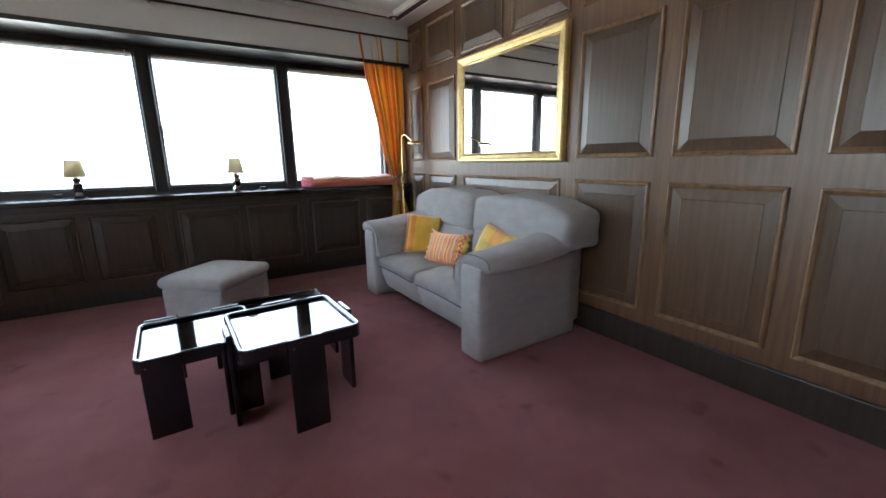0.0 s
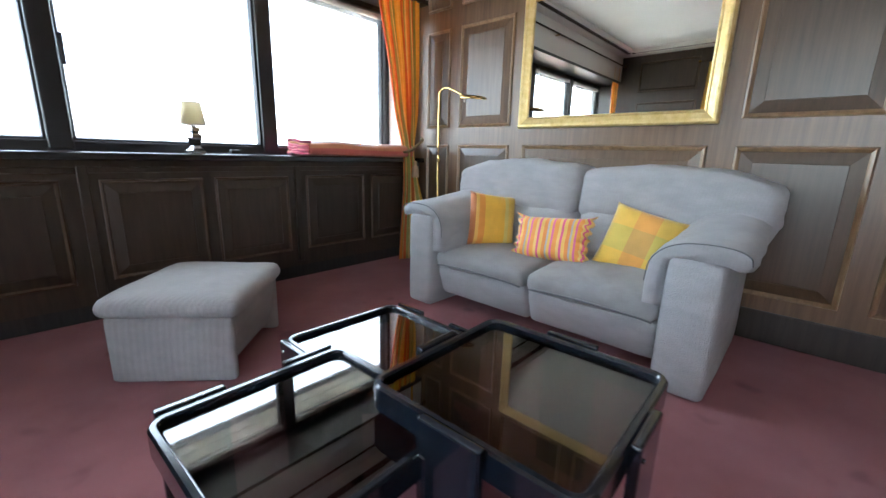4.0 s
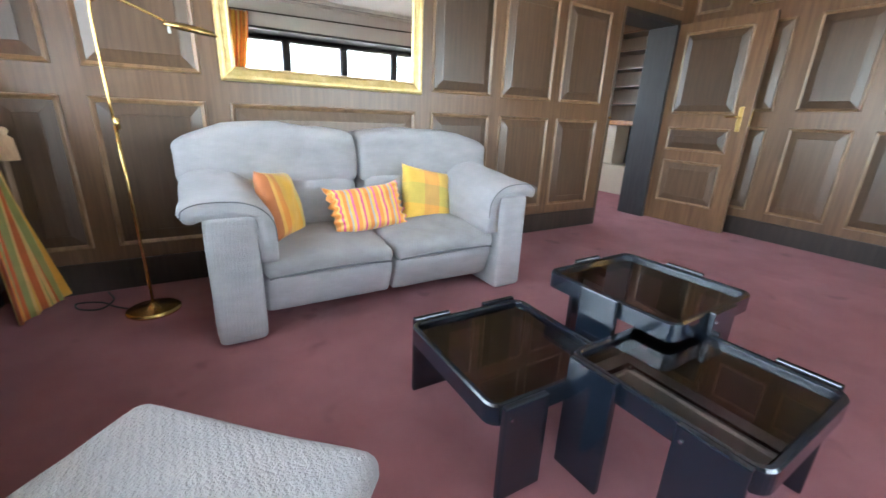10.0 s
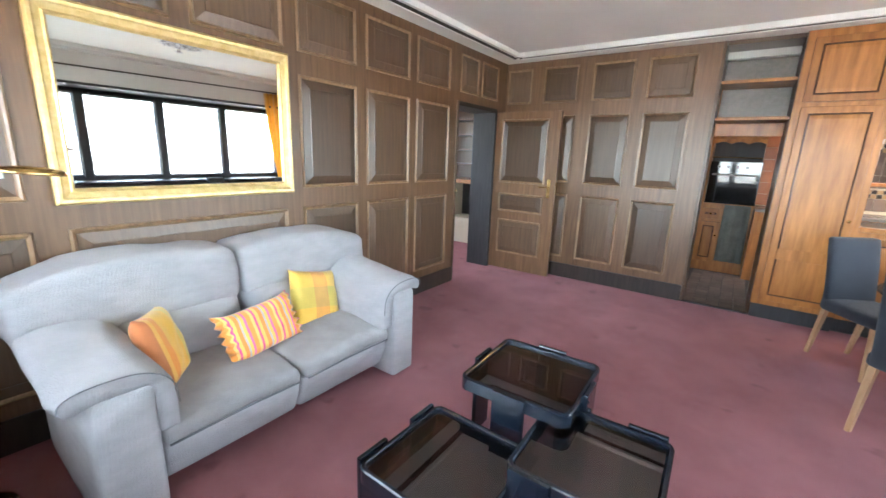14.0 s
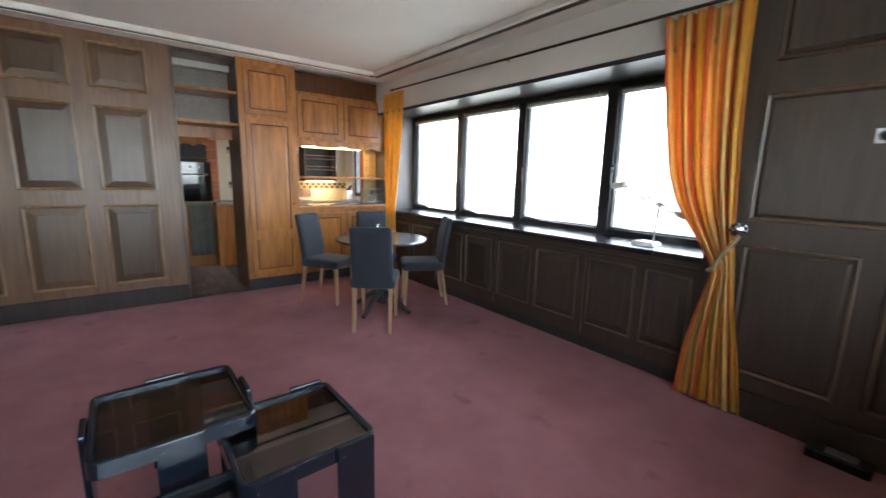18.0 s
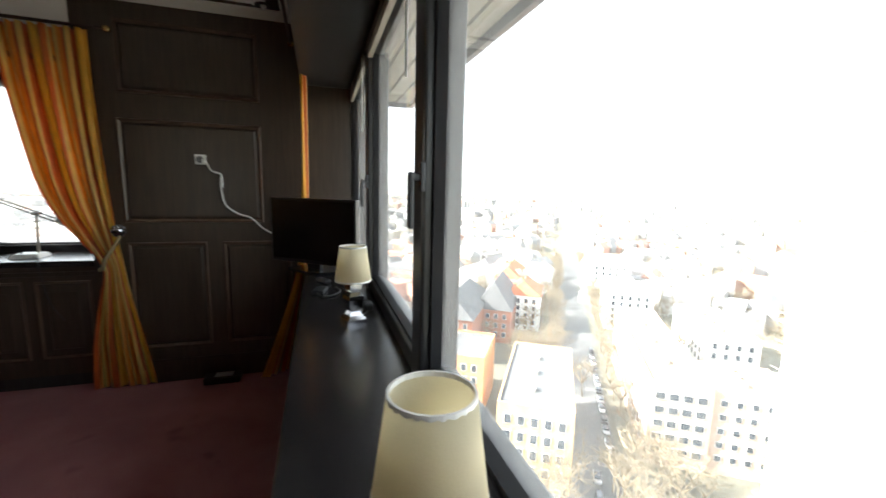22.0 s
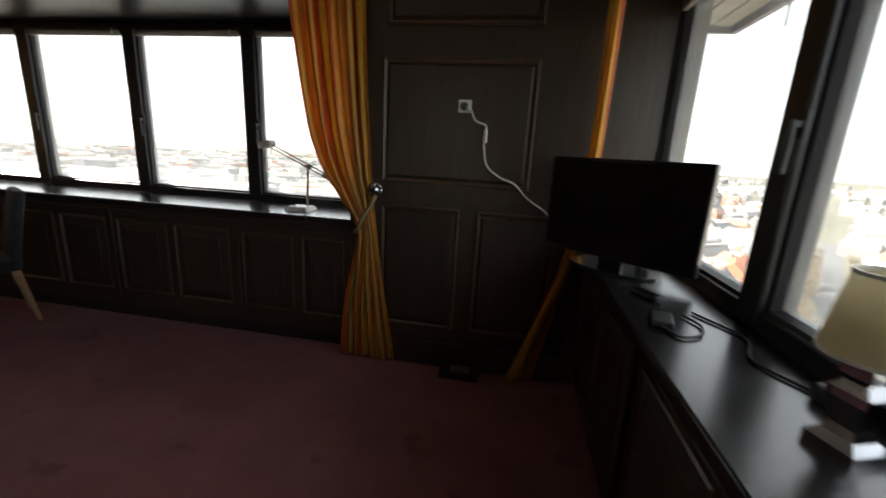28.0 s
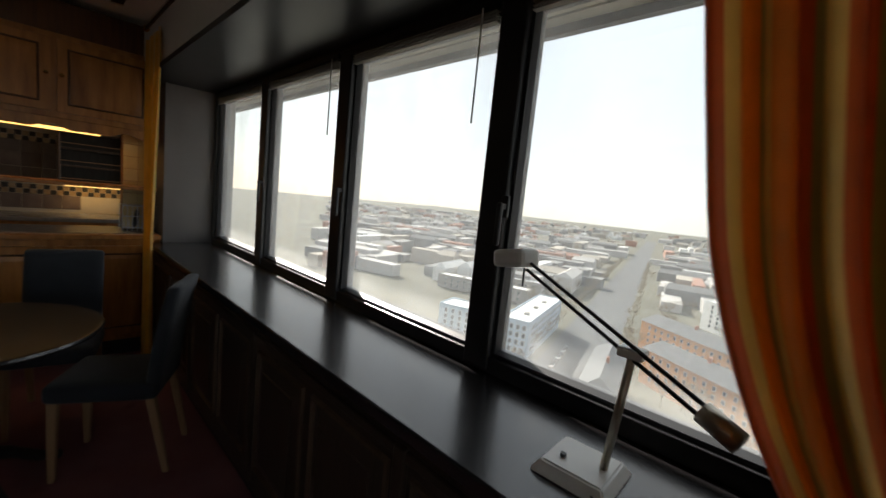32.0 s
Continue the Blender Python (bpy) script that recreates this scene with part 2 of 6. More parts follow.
M["stone_counter"] = mat("grey_counter", (0.22, 0.21, 0.19), 0.25, alt=(0.30, 0.28, 0.25), scale=30)
M["steel"] = mat("brushed_steel", (0.5, 0.5, 0.5), 0.3, 1.0)


def glass(name, tint=(1, 1, 1), base=0.03):
    m = bpy.data.materials.new(name)
    m.use_nodes = True
    n, l = m.node_tree.nodes, m.node_tree.links
    n.remove(n["Principled BSDF"])
    tr = n.new("ShaderNodeBsdfTransparent")
    tr.inputs[0].default_value = (*tint, 1)
    gl = n.new("ShaderNodeBsdfGlossy")
    gl.inputs["Roughness"].default_value = 0.02
    lw = n.new("ShaderNodeLayerWeight")
    lw.inputs[0].default_value = 0.5
    pw = n.new("ShaderNodeMath")
    pw.operation, pw.inputs[1].default_value = "POWER", 4.0
    l.new(lw.outputs["Facing"], pw.inputs[0])
    ma_ = n.new("ShaderNodeMath")
    ma_.operation, ma_.inputs[1].default_value, ma_.inputs[2].default_value = "MULTIPLY_ADD", 0.55, base
    l.new(pw.outputs[0], ma_.inputs[0])
    mx = n.new("ShaderNodeMixShader")
    l.new(ma_.outputs[0], mx.inputs[0])
    l.new(tr.outputs[0], mx.inputs[1])
    l.new(gl.outputs[0], mx.inputs[2])
    l.new(mx.outputs[0], n["Material Output"].inputs[0])
    return m


def hazed(m, amount):
    """A thin uneven translucent film on a pane that imitates outdoor haze and glare."""
    n, l = m.node_tree.nodes, m.node_tree.links
    out = n["Material Output"]
    tl = n.new("ShaderNodeBsdfTranslucent")
    tl.inputs[0].default_value = (0.9, 0.9, 0.88, 1)
    tc = n.new("ShaderNodeTexCoord")
    mp = n.new("ShaderNodeMapping")
    mp.inputs["Scale"].default_value = (1, 1, 0.35)
    l.new(tc.outputs["Object"], mp.inputs["Vector"])
    nz = n.new("ShaderNodeTexNoise")
    nz.inputs["Scale"].default_value, nz.inputs["Detail"].default_value = 2.5, 6
    l.new(mp.outputs["Vector"], nz.inputs["Vector"])
    mr = n.new("ShaderNodeMapRange")
    mr.inputs["From Min"].default_value, mr.inputs["From Max"].default_value = 0.3, 0.8
    mr.inputs["To Min"].default_value, mr.inputs["To Max"].default_value = 0.5 * amount, 1.7 * amount
    l.new(nz.outputs["Fac"], mr.inputs["Value"])
    mx = n.new("ShaderNodeMixShader")
    l.new(mr.outputs["Result"], mx.inputs[0])
    l.new(out.inputs[0].links[0].from_socket, mx.inputs[1])
    l.new(tl.outputs[0], mx.inputs[2])
    l.new(mx.outputs[0], out.inputs[0])
    return m


M["glass"] = hazed(glass("window_glass", (0.95, 0.97, 0.96)), 0.06)
M["glass_side"] = hazed(glass("side_window_glass", (0.95, 0.97, 0.96)), 0.17)
M["smoked"] = glass("smoked_glass", (0.40, 0.40, 0.39), 0.15)
M["clear"] = glass("clear_glass", (0.9, 0.93, 0.92), 0.05)


def cloth(name, colors, axis=0, repeat=1.0, cross=None, cross_repeat=1.0, rough=0.6, sheen=0.3, through_light=0.0):
    """Woven stripes along the UV map; cross: a second set of stripes, which makes checks."""
    m = bpy.data.materials.new(name)
    m.use_nodes = True
    n, l = m.node_tree.nodes, m.node_tree.links
    b = n["Principled BSDF"]
    b.inputs["Roughness"].default_value = rough
    b.inputs["Sheen Weight"].default_value = sheen
    uv = n.new("ShaderNodeUVMap")
    sep = n.new("ShaderNodeSeparateXYZ")
    l.new(uv.outputs[0], sep.inputs[0])

    def bands(ax, rep, cols):
        mu = n.new("ShaderNodeMath")
        mu.operation, mu.inputs[1].default_value = "MULTIPLY", rep
        l.new(sep.outputs[ax], mu.inputs[0])
        fr = n.new("ShaderNodeMath")
        fr.operation = "FRACT"
        l.new(mu.outputs[0], fr.inputs[0])
        r = n.new("ShaderNodeValToRGB")
        r.color_ramp.interpolation = "CONSTANT"
        e = r.color_ramp.elements
        while len(e) < len(cols):
            e.new(0.5)
        pos = 0.0
        for k, (w, c) in enumerate(cols):
            e[k].position, e[k].color = pos, (*c, 1)
            pos += w
        l.new(fr.outputs[0], r.inputs[0])
        return r.outputs[0]

    out = bands(axis, repeat, colors)
    if cross:
        mx = n.new("ShaderNodeMix")
        mx.data_type = "RGBA"
        mx.inputs[0].default_value = 0.5
        l.new(out, mx.inputs[6])
        l.new(bands(1 - axis, cross_repeat, cross), mx.inputs[7])
        out = mx.outputs[2]
    nz = n.new("ShaderNodeTexNoise")
    nz.inputs["Scale"].default_value = 14
    tc = n.new("ShaderNodeTexCoord")
    l.new(tc.outputs["Object"], nz.inputs["Vector"])
    mr = n.new("ShaderNodeMapRange")
    mr.inputs["To Min"].default_value, mr.inputs["To Max"].default_value = 0.82, 1.15
    l.new(nz.outputs["Fac"], mr.inputs["Value"])
    hs = n.new("ShaderNodeHueSaturation")
    l.new(mr.outputs[0], hs.inputs["Value"])
    l.new(out, hs.inputs["Color"])
    l.new(hs.outputs[0], b.inputs["Base Color"])
    wv = n.new("ShaderNodeTexNoise")
    wv.inputs["Scale"].default_value = 380
    l.new(tc.outputs["Object"], wv.inputs["Vector"])
    bp = n.new("ShaderNodeBump")
    bp.inputs["Strength"].default_value, bp.inputs["Distance"].default_value = 0.25, 0.004
    l.new(wv.outputs["Fac"], bp.inputs["Height"])
    l.new(bp.outputs[0], b.inputs["Normal"])
    if through_light:
        tl = n.new("ShaderNodeBsdfTranslucent")
        l.new(hs.outputs[0], tl.inputs["Color"])
        mxs = n.new("ShaderNodeMixShader")
        mxs.inputs[0].default_value = through_light
        l.new(b.outputs[0], mxs.inputs[1])
        l.new(tl.outputs[0], mxs.inputs[2])
        l.new(mxs.outputs[0], n["Material Output"].inputs[0])
    return m


ORANGE, YELLOW, RUST, OLIVE, SAND = (0.83, 0.33, 0.04), (0.85, 0.44, 0.035), (0.68, 0.17, 0.03), (0.42, 0.40, 0.10), (0.84, 0.58, 0.17)
GOLD = (0.86, 0.50, 0.055)
M["curtain"] = cloth("striped_curtain_silk", [(0.09, RUST), (0.05, SAND), (0.11, ORANGE), (0.035, OLIVE), (0.045, SAND), (0.11, ORANGE), (0.05, RUST), (0.05, OLIVE), (0.06, SAND), (0.13, RUST), (0.05, OLIVE), (0.22, GOLD)], repeat=2.0, rough=0.42, through_light=0.5)
# Golden version of the striped silk, with the light on the end curtain in its colour.
M["lit_gold_curtain"] = cloth("lit_golden_curtain_silk", [(0.3, GOLD), (0.06, SAND), (0.10, YELLOW), (0.05, OLIVE), (0.32, GOLD), (0.17, SAND)], repeat=3.0, rough=0.42, through_light=0.5)
M["stripe_pillow"] = cloth("striped_pillow_silk", [(0.18, (0.80, 0.30, 0.04)), (0.12, (0.82, 0.52, 0.14)), (0.10, (0.74, 0.10, 0.24)), (0.14, (0.82, 0.50, 0.10)), (0.16, (0.78, 0.26, 0.04)), (0.08, (0.44, 0.42, 0.40)), (0.12, (0.80, 0.48, 0.08)), (0.10, (0.74, 0.14, 0.30))], repeat=3.5)
M["check_pillow"] = cloth("checked_pillow_silk", [(0.36, (0.80, 0.50, 0.06)), (0.3, (0.75, 0.24, 0.06)), (0.34, (0.74, 0.52, 0.08))], repeat=1.0, cross=[(0.3, (0.80, 0.48, 0.05)), (0.36, (0.50, 0.46, 0.10)), (0.34, (0.82, 0.50, 0.08))])
M["gold_pillow"] = cloth("golden_pillow_silk", [(0.09, (0.45, 0.14, 0.03)), (0.07, (0.75, 0.42, 0.08)), (0.12, (0.74, 0.28, 0.03)), (0.42, (0.80, 0.46, 0.04)), (0.08, (0.70, 0.54, 0.14)), (0.22, (0.76, 0.50, 0.08))], repeat=1.0)
M["red_spread"] = cloth("red_striped_spread", [(0.28, (0.58, 0.13, 0.10)), (0.14, (0.62, 0.30, 0.12)), (0.22, (0.66, 0.20, 0.20)), (0.12, (0.30, 0.14, 0.07)), (0.24, (0.62, 0.24, 0.12))], repeat=2.0, axis=1)


def translucent(m, amount):
    """Lets part of the light shine through a thin cloth."""
    n, l = m.node_tree.nodes, m.node_tree.links
    b = n["Principled BSDF"]
    tl = n.new("ShaderNodeBsdfTranslucent")
    l.new(b.inputs["Base Color"].links[0].from_socket, tl.inputs["Color"])
    mx = n.new("ShaderNodeMixShader")
    mx.inputs[0].default_value = amount
    l.new(b.outputs[0], mx.inputs[1])
    l.new(tl.outputs[0], mx.inputs[2])
    l.new(mx.outputs[0], n["Material Output"].inputs[0])


translucent(M["cream_shade"], 0.62)
M["fold_edge"] = mat("yellow_cotton_edge", (0.72, 0.42, 0.16), 0.8, alt=(0.76, 0.36, 0.20), scale=20, bump=0.3, bump_scale=200, sheen=0.2)
M["pink_spread"] = mat("pink_cotton", (0.74, 0.11, 0.23), 0.8, alt=(0.78, 0.24, 0.28), scale=16, bump=0.4, bump_scale=200, sheen=0.3)
M["tassel"] = mat("beige_tassel", (0.42, 0.28, 0.16), 0.8, alt=(0.55, 0.38, 0.22), scale=40, stretch=(6, 6, 0.5))

# ---- mesh helpers ----
def obj(name, bm, material, parent=None, label="", smooth=False):
    me = bpy.data.meshes.new(name)
    bmesh.ops.recalc_face_normals(bm, faces=bm.faces)
    bm.to_mesh(me)
    bm.free()
    me.materials.append(M[material] if isinstance(material, str) else material)
    if smooth:
        for p in me.polygons:
            p.use_smooth = True
    ob = new(name, me)
    if parent:
        ob.parent = parent
    if label:
        ob["label"] = label
    return ob


def part(name, bm, material, parent, label="", smooth=False):
    """One mesh object under a thing or a part."""
    return obj(name, bm, material, parent, label, smooth)


def thing(name, label, category, at=None, group="", kind=""):
    """An Empty at the base of a thing, which parents its parts."""
    e = new(name)
    e.empty_display_size = 0.1
    if at is not None:
        e.matrix_world = at
    return tagged(e, label, category, group, kind)


def box(x0, y0, z0, x1, y1, z1, bevel=0.0, seg=2, bm=None):
    own = bmesh.new()
    bmesh.ops.create_cube(own, size=1, matrix=Matrix.Translation(((x0 + x1) / 2, (y0 + y1) / 2, (z0 + z1) / 2)) @ Matrix.Diagonal((abs(x1 - x0), abs(y1 - y0), abs(z1 - z0), 1)))
    if bevel:
        bmesh.ops.bevel(own, geom=own.edges[:], offset=bevel, segments=seg, profile=0.5, affect="EDGES", clamp_overlap=True)
    return merge(bm, own)


def merge(bm, own):
    """Adds own's mesh to bm, or gives own back when there is none."""
    if bm is None:
        return own
    me = bpy.data.meshes.new("join")
    own.to_mesh(me)
    own.free()
    bm.from_mesh(me)
    bpy.data.meshes.remove(me)
    return bm


def turn(bm, m):
    bmesh.ops.transform(bm, matrix=m, verts=bm.verts)
    return bm


def lathe(profile, seg=24, bm=None, cap=True):
    """A turned shape from (radius, z) pairs round the z axis."""
    own = bmesh.new()
    rings = []
    for r, z in profile:
        rings.append([own.verts.new((r * math.cos(2 * math.pi * i / seg), r * math.sin(2 * math.pi * i / seg), z)) for i in range(seg)])
    for a, b in zip(rings, rings[1:]):
        for i in range(seg):
            own.faces.new((a[i], a[(i + 1) % seg], b[(i + 1) % seg], b[i]))
    if cap:
        if profile[0][0] > 1e-4:
            own.faces.new(rings[0][::-1])
        if profile[-1][0] > 1e-4:
            own.faces.new(rings[-1])
    bmesh.ops.remove_doubles(own, verts=own.verts, dist=1e-5)
    return merge(bm, own)


def tube(points, r, seg=10, bm=None, cap=True):
    """A round bar that follows points."""
    own = bmesh.new()
    pts = [Vector(p) for p in points]
    rings = []
    side = None
    for i, p in enumerate(pts):
        d = (pts[min(i + 1, len(pts) - 1)] - pts[max(i - 1, 0)]).normalized()
        if side is None:
            side = d.orthogonal().normalized()
        side = (side - d * side.dot(d)).normalized()
        up = d.cross(side)
        rad = r[i] if isinstance(r, (list, tuple)) else r
        rings.append([own.verts.new(p + rad * (side * math.cos(2 * math.pi * k / seg) + up * math.sin(2 * math.pi * k / seg))) for k in range(seg)])
    for a, b in zip(rings, rings[1:]):
        for k in range(seg):
            own.faces.new((a[k], a[(k + 1) % seg], b[(k + 1) % seg], b[k]))
    if cap:
        own.faces.new(rings[0][::-1])
        own.faces.new(rings[-1])
    return merge(bm, own)


def smooth_path(points, n=8):
    """Catmull-Rom through the points."""
    p = [Vector(q) for q in points]
    p = [2 * p[0] - p[1]] + p + [2 * p[-1] - p[-2]]
    out = []
    for i in range(1, len(p) - 2):
        for k in range(n):
            t = k / n
            a, b, c, d = p[i - 1], p[i], p[i + 1], p[i + 2]
            out.append(0.5 * ((2 * b) + (c - a) * t + (2 * a - 5 * b + 4 * c - d) * t * t + (3 * b - a - 3 * c + d) * t ** 3))
    out.append(p[-2])
    return out


def prism(outline, z0, z1, bm=None, bevel=0.0):
    """An outline in x, y drawn up from z0 to z1."""
    own = bmesh.new()
    lo = [own.verts.new((x, y, z0)) for x, y in outline]
    f = own.faces.new(lo)
    ret = bmesh.ops.extrude_face_region(own, geom=[f])
    for v in ret["geom"]:
        if isinstance(v, bmesh.types.BMVert):
            v.co.z = z1
    if bevel:
        bmesh.ops.bevel(own, geom=own.edges[:], offset=bevel, segments=2, profile=0.5, affect="EDGES", clamp_overlap=True)
    return merge(bm, own)


# A wall frame: u runs along the wall, v is up, w stands out of the wall into the room.
def wall_pose(origin, u, w):
    u, w = Vector(u), Vector(w)
    m = Matrix((u, Vector((0, 0, 1)), w)).transposed().to_4x4()
    m.translation = Vector(origin)
    return m


def ring_loft(rings, bm=None, cap_first=False, cap_last=True):
    """Rectangles (u0, v0, u1, v1, w) joined one to the next: mouldings and fielded panels."""
    own = bmesh.new()
    vs = [[own.verts.new((u, v, w)) for u, v in ((u0, v0), (u1, v0), (u1, v1), (u0, v1))] for u0, v0, u1, v1, w in rings]
    for a, b in zip(vs, vs[1:]):
        for i in range(4):
            own.faces.new((a[i], a[(i + 1) % 4], b[(i + 1) % 4], b[i]))
    if cap_last:
        own.faces.new(vs[-1])
    if cap_first:
        own.faces.new(vs[0][::-1])
    return merge(bm, own)


def inset(u0, v0, u1, v1, d, w):
    return (u0 + d, v0 + d, u1 - d, v1 - d, w)


def panel(m, u0, v0, u1, v1, parent, edge="dark_edge", field="dark_wood", mould=0.026, slope=0.055, label=""):
    """A raised and fielded panel with its moulding on the wall pose m."""
    a = (u0, v0, u1, v1)
    fr = ring_loft([inset(*a, 0, 0.0), inset(*a, 0.003, 0.011), inset(*a, 0.010, 0.015), inset(*a, mould - 0.006, 0.008), inset(*a, mould, 0.001)], cap_last=False)
    fi = ring_loft([inset(*a, mould - 0.001, 0.001), inset(*a, mould + slope, 0.013), inset(*a, mould + slope + 0.003, 0.0165)])
    p = part("panel", turn(fi, m), field, parent, label)
    part("moulding", turn(fr, m), edge, p)
    return p


def structure(name, label, category):
    return thing(name, label, category, kind="structure")


# ---- plan ----
XS, YK, XW, YA = 2.34, -1.21, -2.26, 4.15      # faces of the panelled walls and of the window shelf
XB, GA, GB = -2.28, 4.54, -2.76                  # front of the side shelf; planes of the two windows
SILL, HEAD, CEIL = 0.90, 2.15, 2.60

# ---- floor, ceiling ----
floor = structure("floor", "dark red wall-to-wall carpet, worn and faintly stained", "floor")
part("carpet", box(XB - 0.3, YK - 0.02, -0.1, XS + 0.30, 4.35, 0.0), "carpet", floor)
ceil = obj("ceiling", box(-3.0, -3.6, CEIL, XS + 0.4, 4.9, CEIL + 0.15), "ceiling")
tagged(ceil, "flat white painted ceiling above the panelled room", "ceiling", kind="structure")


def frame_run(name, material, d0, d1, z0, z1, label, category):
    """A band round the ceiling between two distances from the walls."""
    x0, x1, y0, y1 = XW, XS, YK, YA + 0.05
    bm = bmesh.new()
    o = [(x0 + d0, y0 + d0), (x1 - d0, y0 + d0), (x1 - d0, y1 - d0), (x0 + d0, y1 - d0)]
    i = [(x0 + d1, y0 + d1), (x1 - d1, y0 + d1), (x1 - d1, y1 - d1), (x0 + d1, y1 - d1)]
    for k in range(4):
        a, b, c, d = o[k], o[(k + 1) % 4], i[(k + 1) % 4], i[k]
        lo = [bm.verts.new((*q, z0)) for q in (a, b, c, d)]
        hi = [bm.verts.new((*q, z1)) for q in (a, b, c, d)]
        bm.faces.new(lo[::-1]), bm.faces.new(hi)
        for j in range(4):
            bm.faces.new((lo[j], lo[(j + 1) % 4], hi[(j + 1) % 4], hi[j]))
    ob = obj(name, bm, material)
    return tagged(ob, label, category, kind="structure")


frame_run("trim_cornice", "ceiling", 0.0, 0.17, 2.553, CEIL - 0.001, "white stepped cornice round the ceiling", "cornice")
frame_run("trim_ceiling_strip", "strip", 0.171, 0.25, 2.562, CEIL - 0.002, "dark brown wooden strip let into the ceiling", "trim")
frame_run("trim_ceiling_bead", "ceiling", 0.251, 0.285, 2.550, CEIL - 0.001, "white bead moulding on the ceiling", "trim")

for cx, cy, sx, sy in ((XW, YK, 1, 1), (XS, YK, -1, 1), (XS, YA + 0.05, -1, -1), (XW, YA + 0.05, 1, -1)):
    cr = structure("trim_ceiling_corner", "dark notched corner of the ceiling strip with a white boss", "trim")
    ux, uy = cx + 0.262 * sx, cy + 0.262 * sy
    part("notch", turn(lathe([(0.0, 2.5465), (0.052, 2.5465), (0.052, 2.5495), (0.0, 2.5495)], 28), Matrix.Translation((ux, uy, 0))), "strip", cr)
    arc = [(ux + sx * 0.062 * math.cos(radians(a)), uy + sy * 0.062 * math.sin(radians(a)), 2.556) for a in range(-15, 106, 12)]
    part("curved_bead", tube(arc, 0.011, 8), "ceiling", cr, smooth=True)
    part("boss", turn(lathe([(0.0, 2.527), (0.012, 2.530), (0.019, 2.538), (0.019, 2.5460), (0.0, 2.5460)], 16), Matrix.Translation((ux, uy, 0))), "ceiling", cr, smooth=True)

# ---- sofa wall with the door to the hall ----
wall_s = structure("wall_sofa", "dark oak panelled wall with raised fielded panels", "wall")
bm = box(XS, -0.116, 0, XS + 0.30, 4.6, CEIL)
box(XS, -1.0, 2.00, XS + 0.30, -0.116, CEIL, bm=bm)
box(XS, -1.6, 0, XS + 0.30, -1.0, CEIL, bm=bm)
part("wall_body", bm, "stile_wood", wall_s)
ms = wall_pose((XS, 0, 0), (0, 1, 0), (-1, 0, 0))
ROWS = ((0.245, 1.02), (1.158, 1.93), (2.075, 2.475))
for u0, u1 in ((0.03, 0.56), (0.66, 1.196), (1.299, 1.827), (3.25, 3.754), (3.86, 4.12)):
    for v0, v1 in ROWS:
        panel(ms, u0, v0, u1, v1, wall_s)
panel(ms, 1.955, 0.245, 3.13, 1.02, wall_s)
for u0, u1 in ((1.93, 2.49), (2.59, 3.15)):
    panel(ms, u0, 1.158, u1, 1.93, wall_s)
    panel(ms, u0, 2.075, u1, 2.475, wall_s)
for u0, u1 in ((-0.53, -0.16), (-0.98, -0.60)):
    panel(ms, u0, 2.09, u1, 2.475, wall_s)
base_s = part("baseboard", box(XS - 0.022, -0.114, 0, XS - 0.001, YA, 0.17, 0.006), "brown_base", wall_s)

# ---- kitchen wall ----
wall_k = structure("wall_kitchen", "dark oak panelled wall beside the kitchen doorway", "wall")
part("wall_body", box(0.10, YK - 0.30, 0, XS - 0.002, YK, CEIL - 0.002), "stile_wood", wall_k)
mk = wall_pose((0, YK, 0), (1, 0, 0), (0, 1, 0))
for u0, u1 in ((0.285, 0.715), (0.838, 1.272), (1.43, 1.845), (1.99, 2.315)):
    for v0, v1 in ROWS:
        panel(mk, u0, v0, u1, v1, wall_k)
part("baseboard", box(0.098, YK + 0.001, 0, XS - 0.024, YK + 0.035, 0.17, 0.006), "brown_base", wall_k)

# ---- window side walls ----
wall_w = structure("wall_socket", "very dark oak panelled wall between the two windows", "wall")
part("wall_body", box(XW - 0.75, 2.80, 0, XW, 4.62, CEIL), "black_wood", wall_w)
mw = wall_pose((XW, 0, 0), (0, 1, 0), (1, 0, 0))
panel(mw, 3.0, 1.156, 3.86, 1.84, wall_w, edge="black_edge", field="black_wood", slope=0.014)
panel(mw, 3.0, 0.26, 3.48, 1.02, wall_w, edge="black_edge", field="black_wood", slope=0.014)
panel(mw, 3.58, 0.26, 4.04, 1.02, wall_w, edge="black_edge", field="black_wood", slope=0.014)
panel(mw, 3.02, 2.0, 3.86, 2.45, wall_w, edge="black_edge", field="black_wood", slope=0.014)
part("baseboard", box(XW + 0.001, 2.80, 0, XW + 0.02, YA, 0.17, 0.006), "brown_base", wall_w)


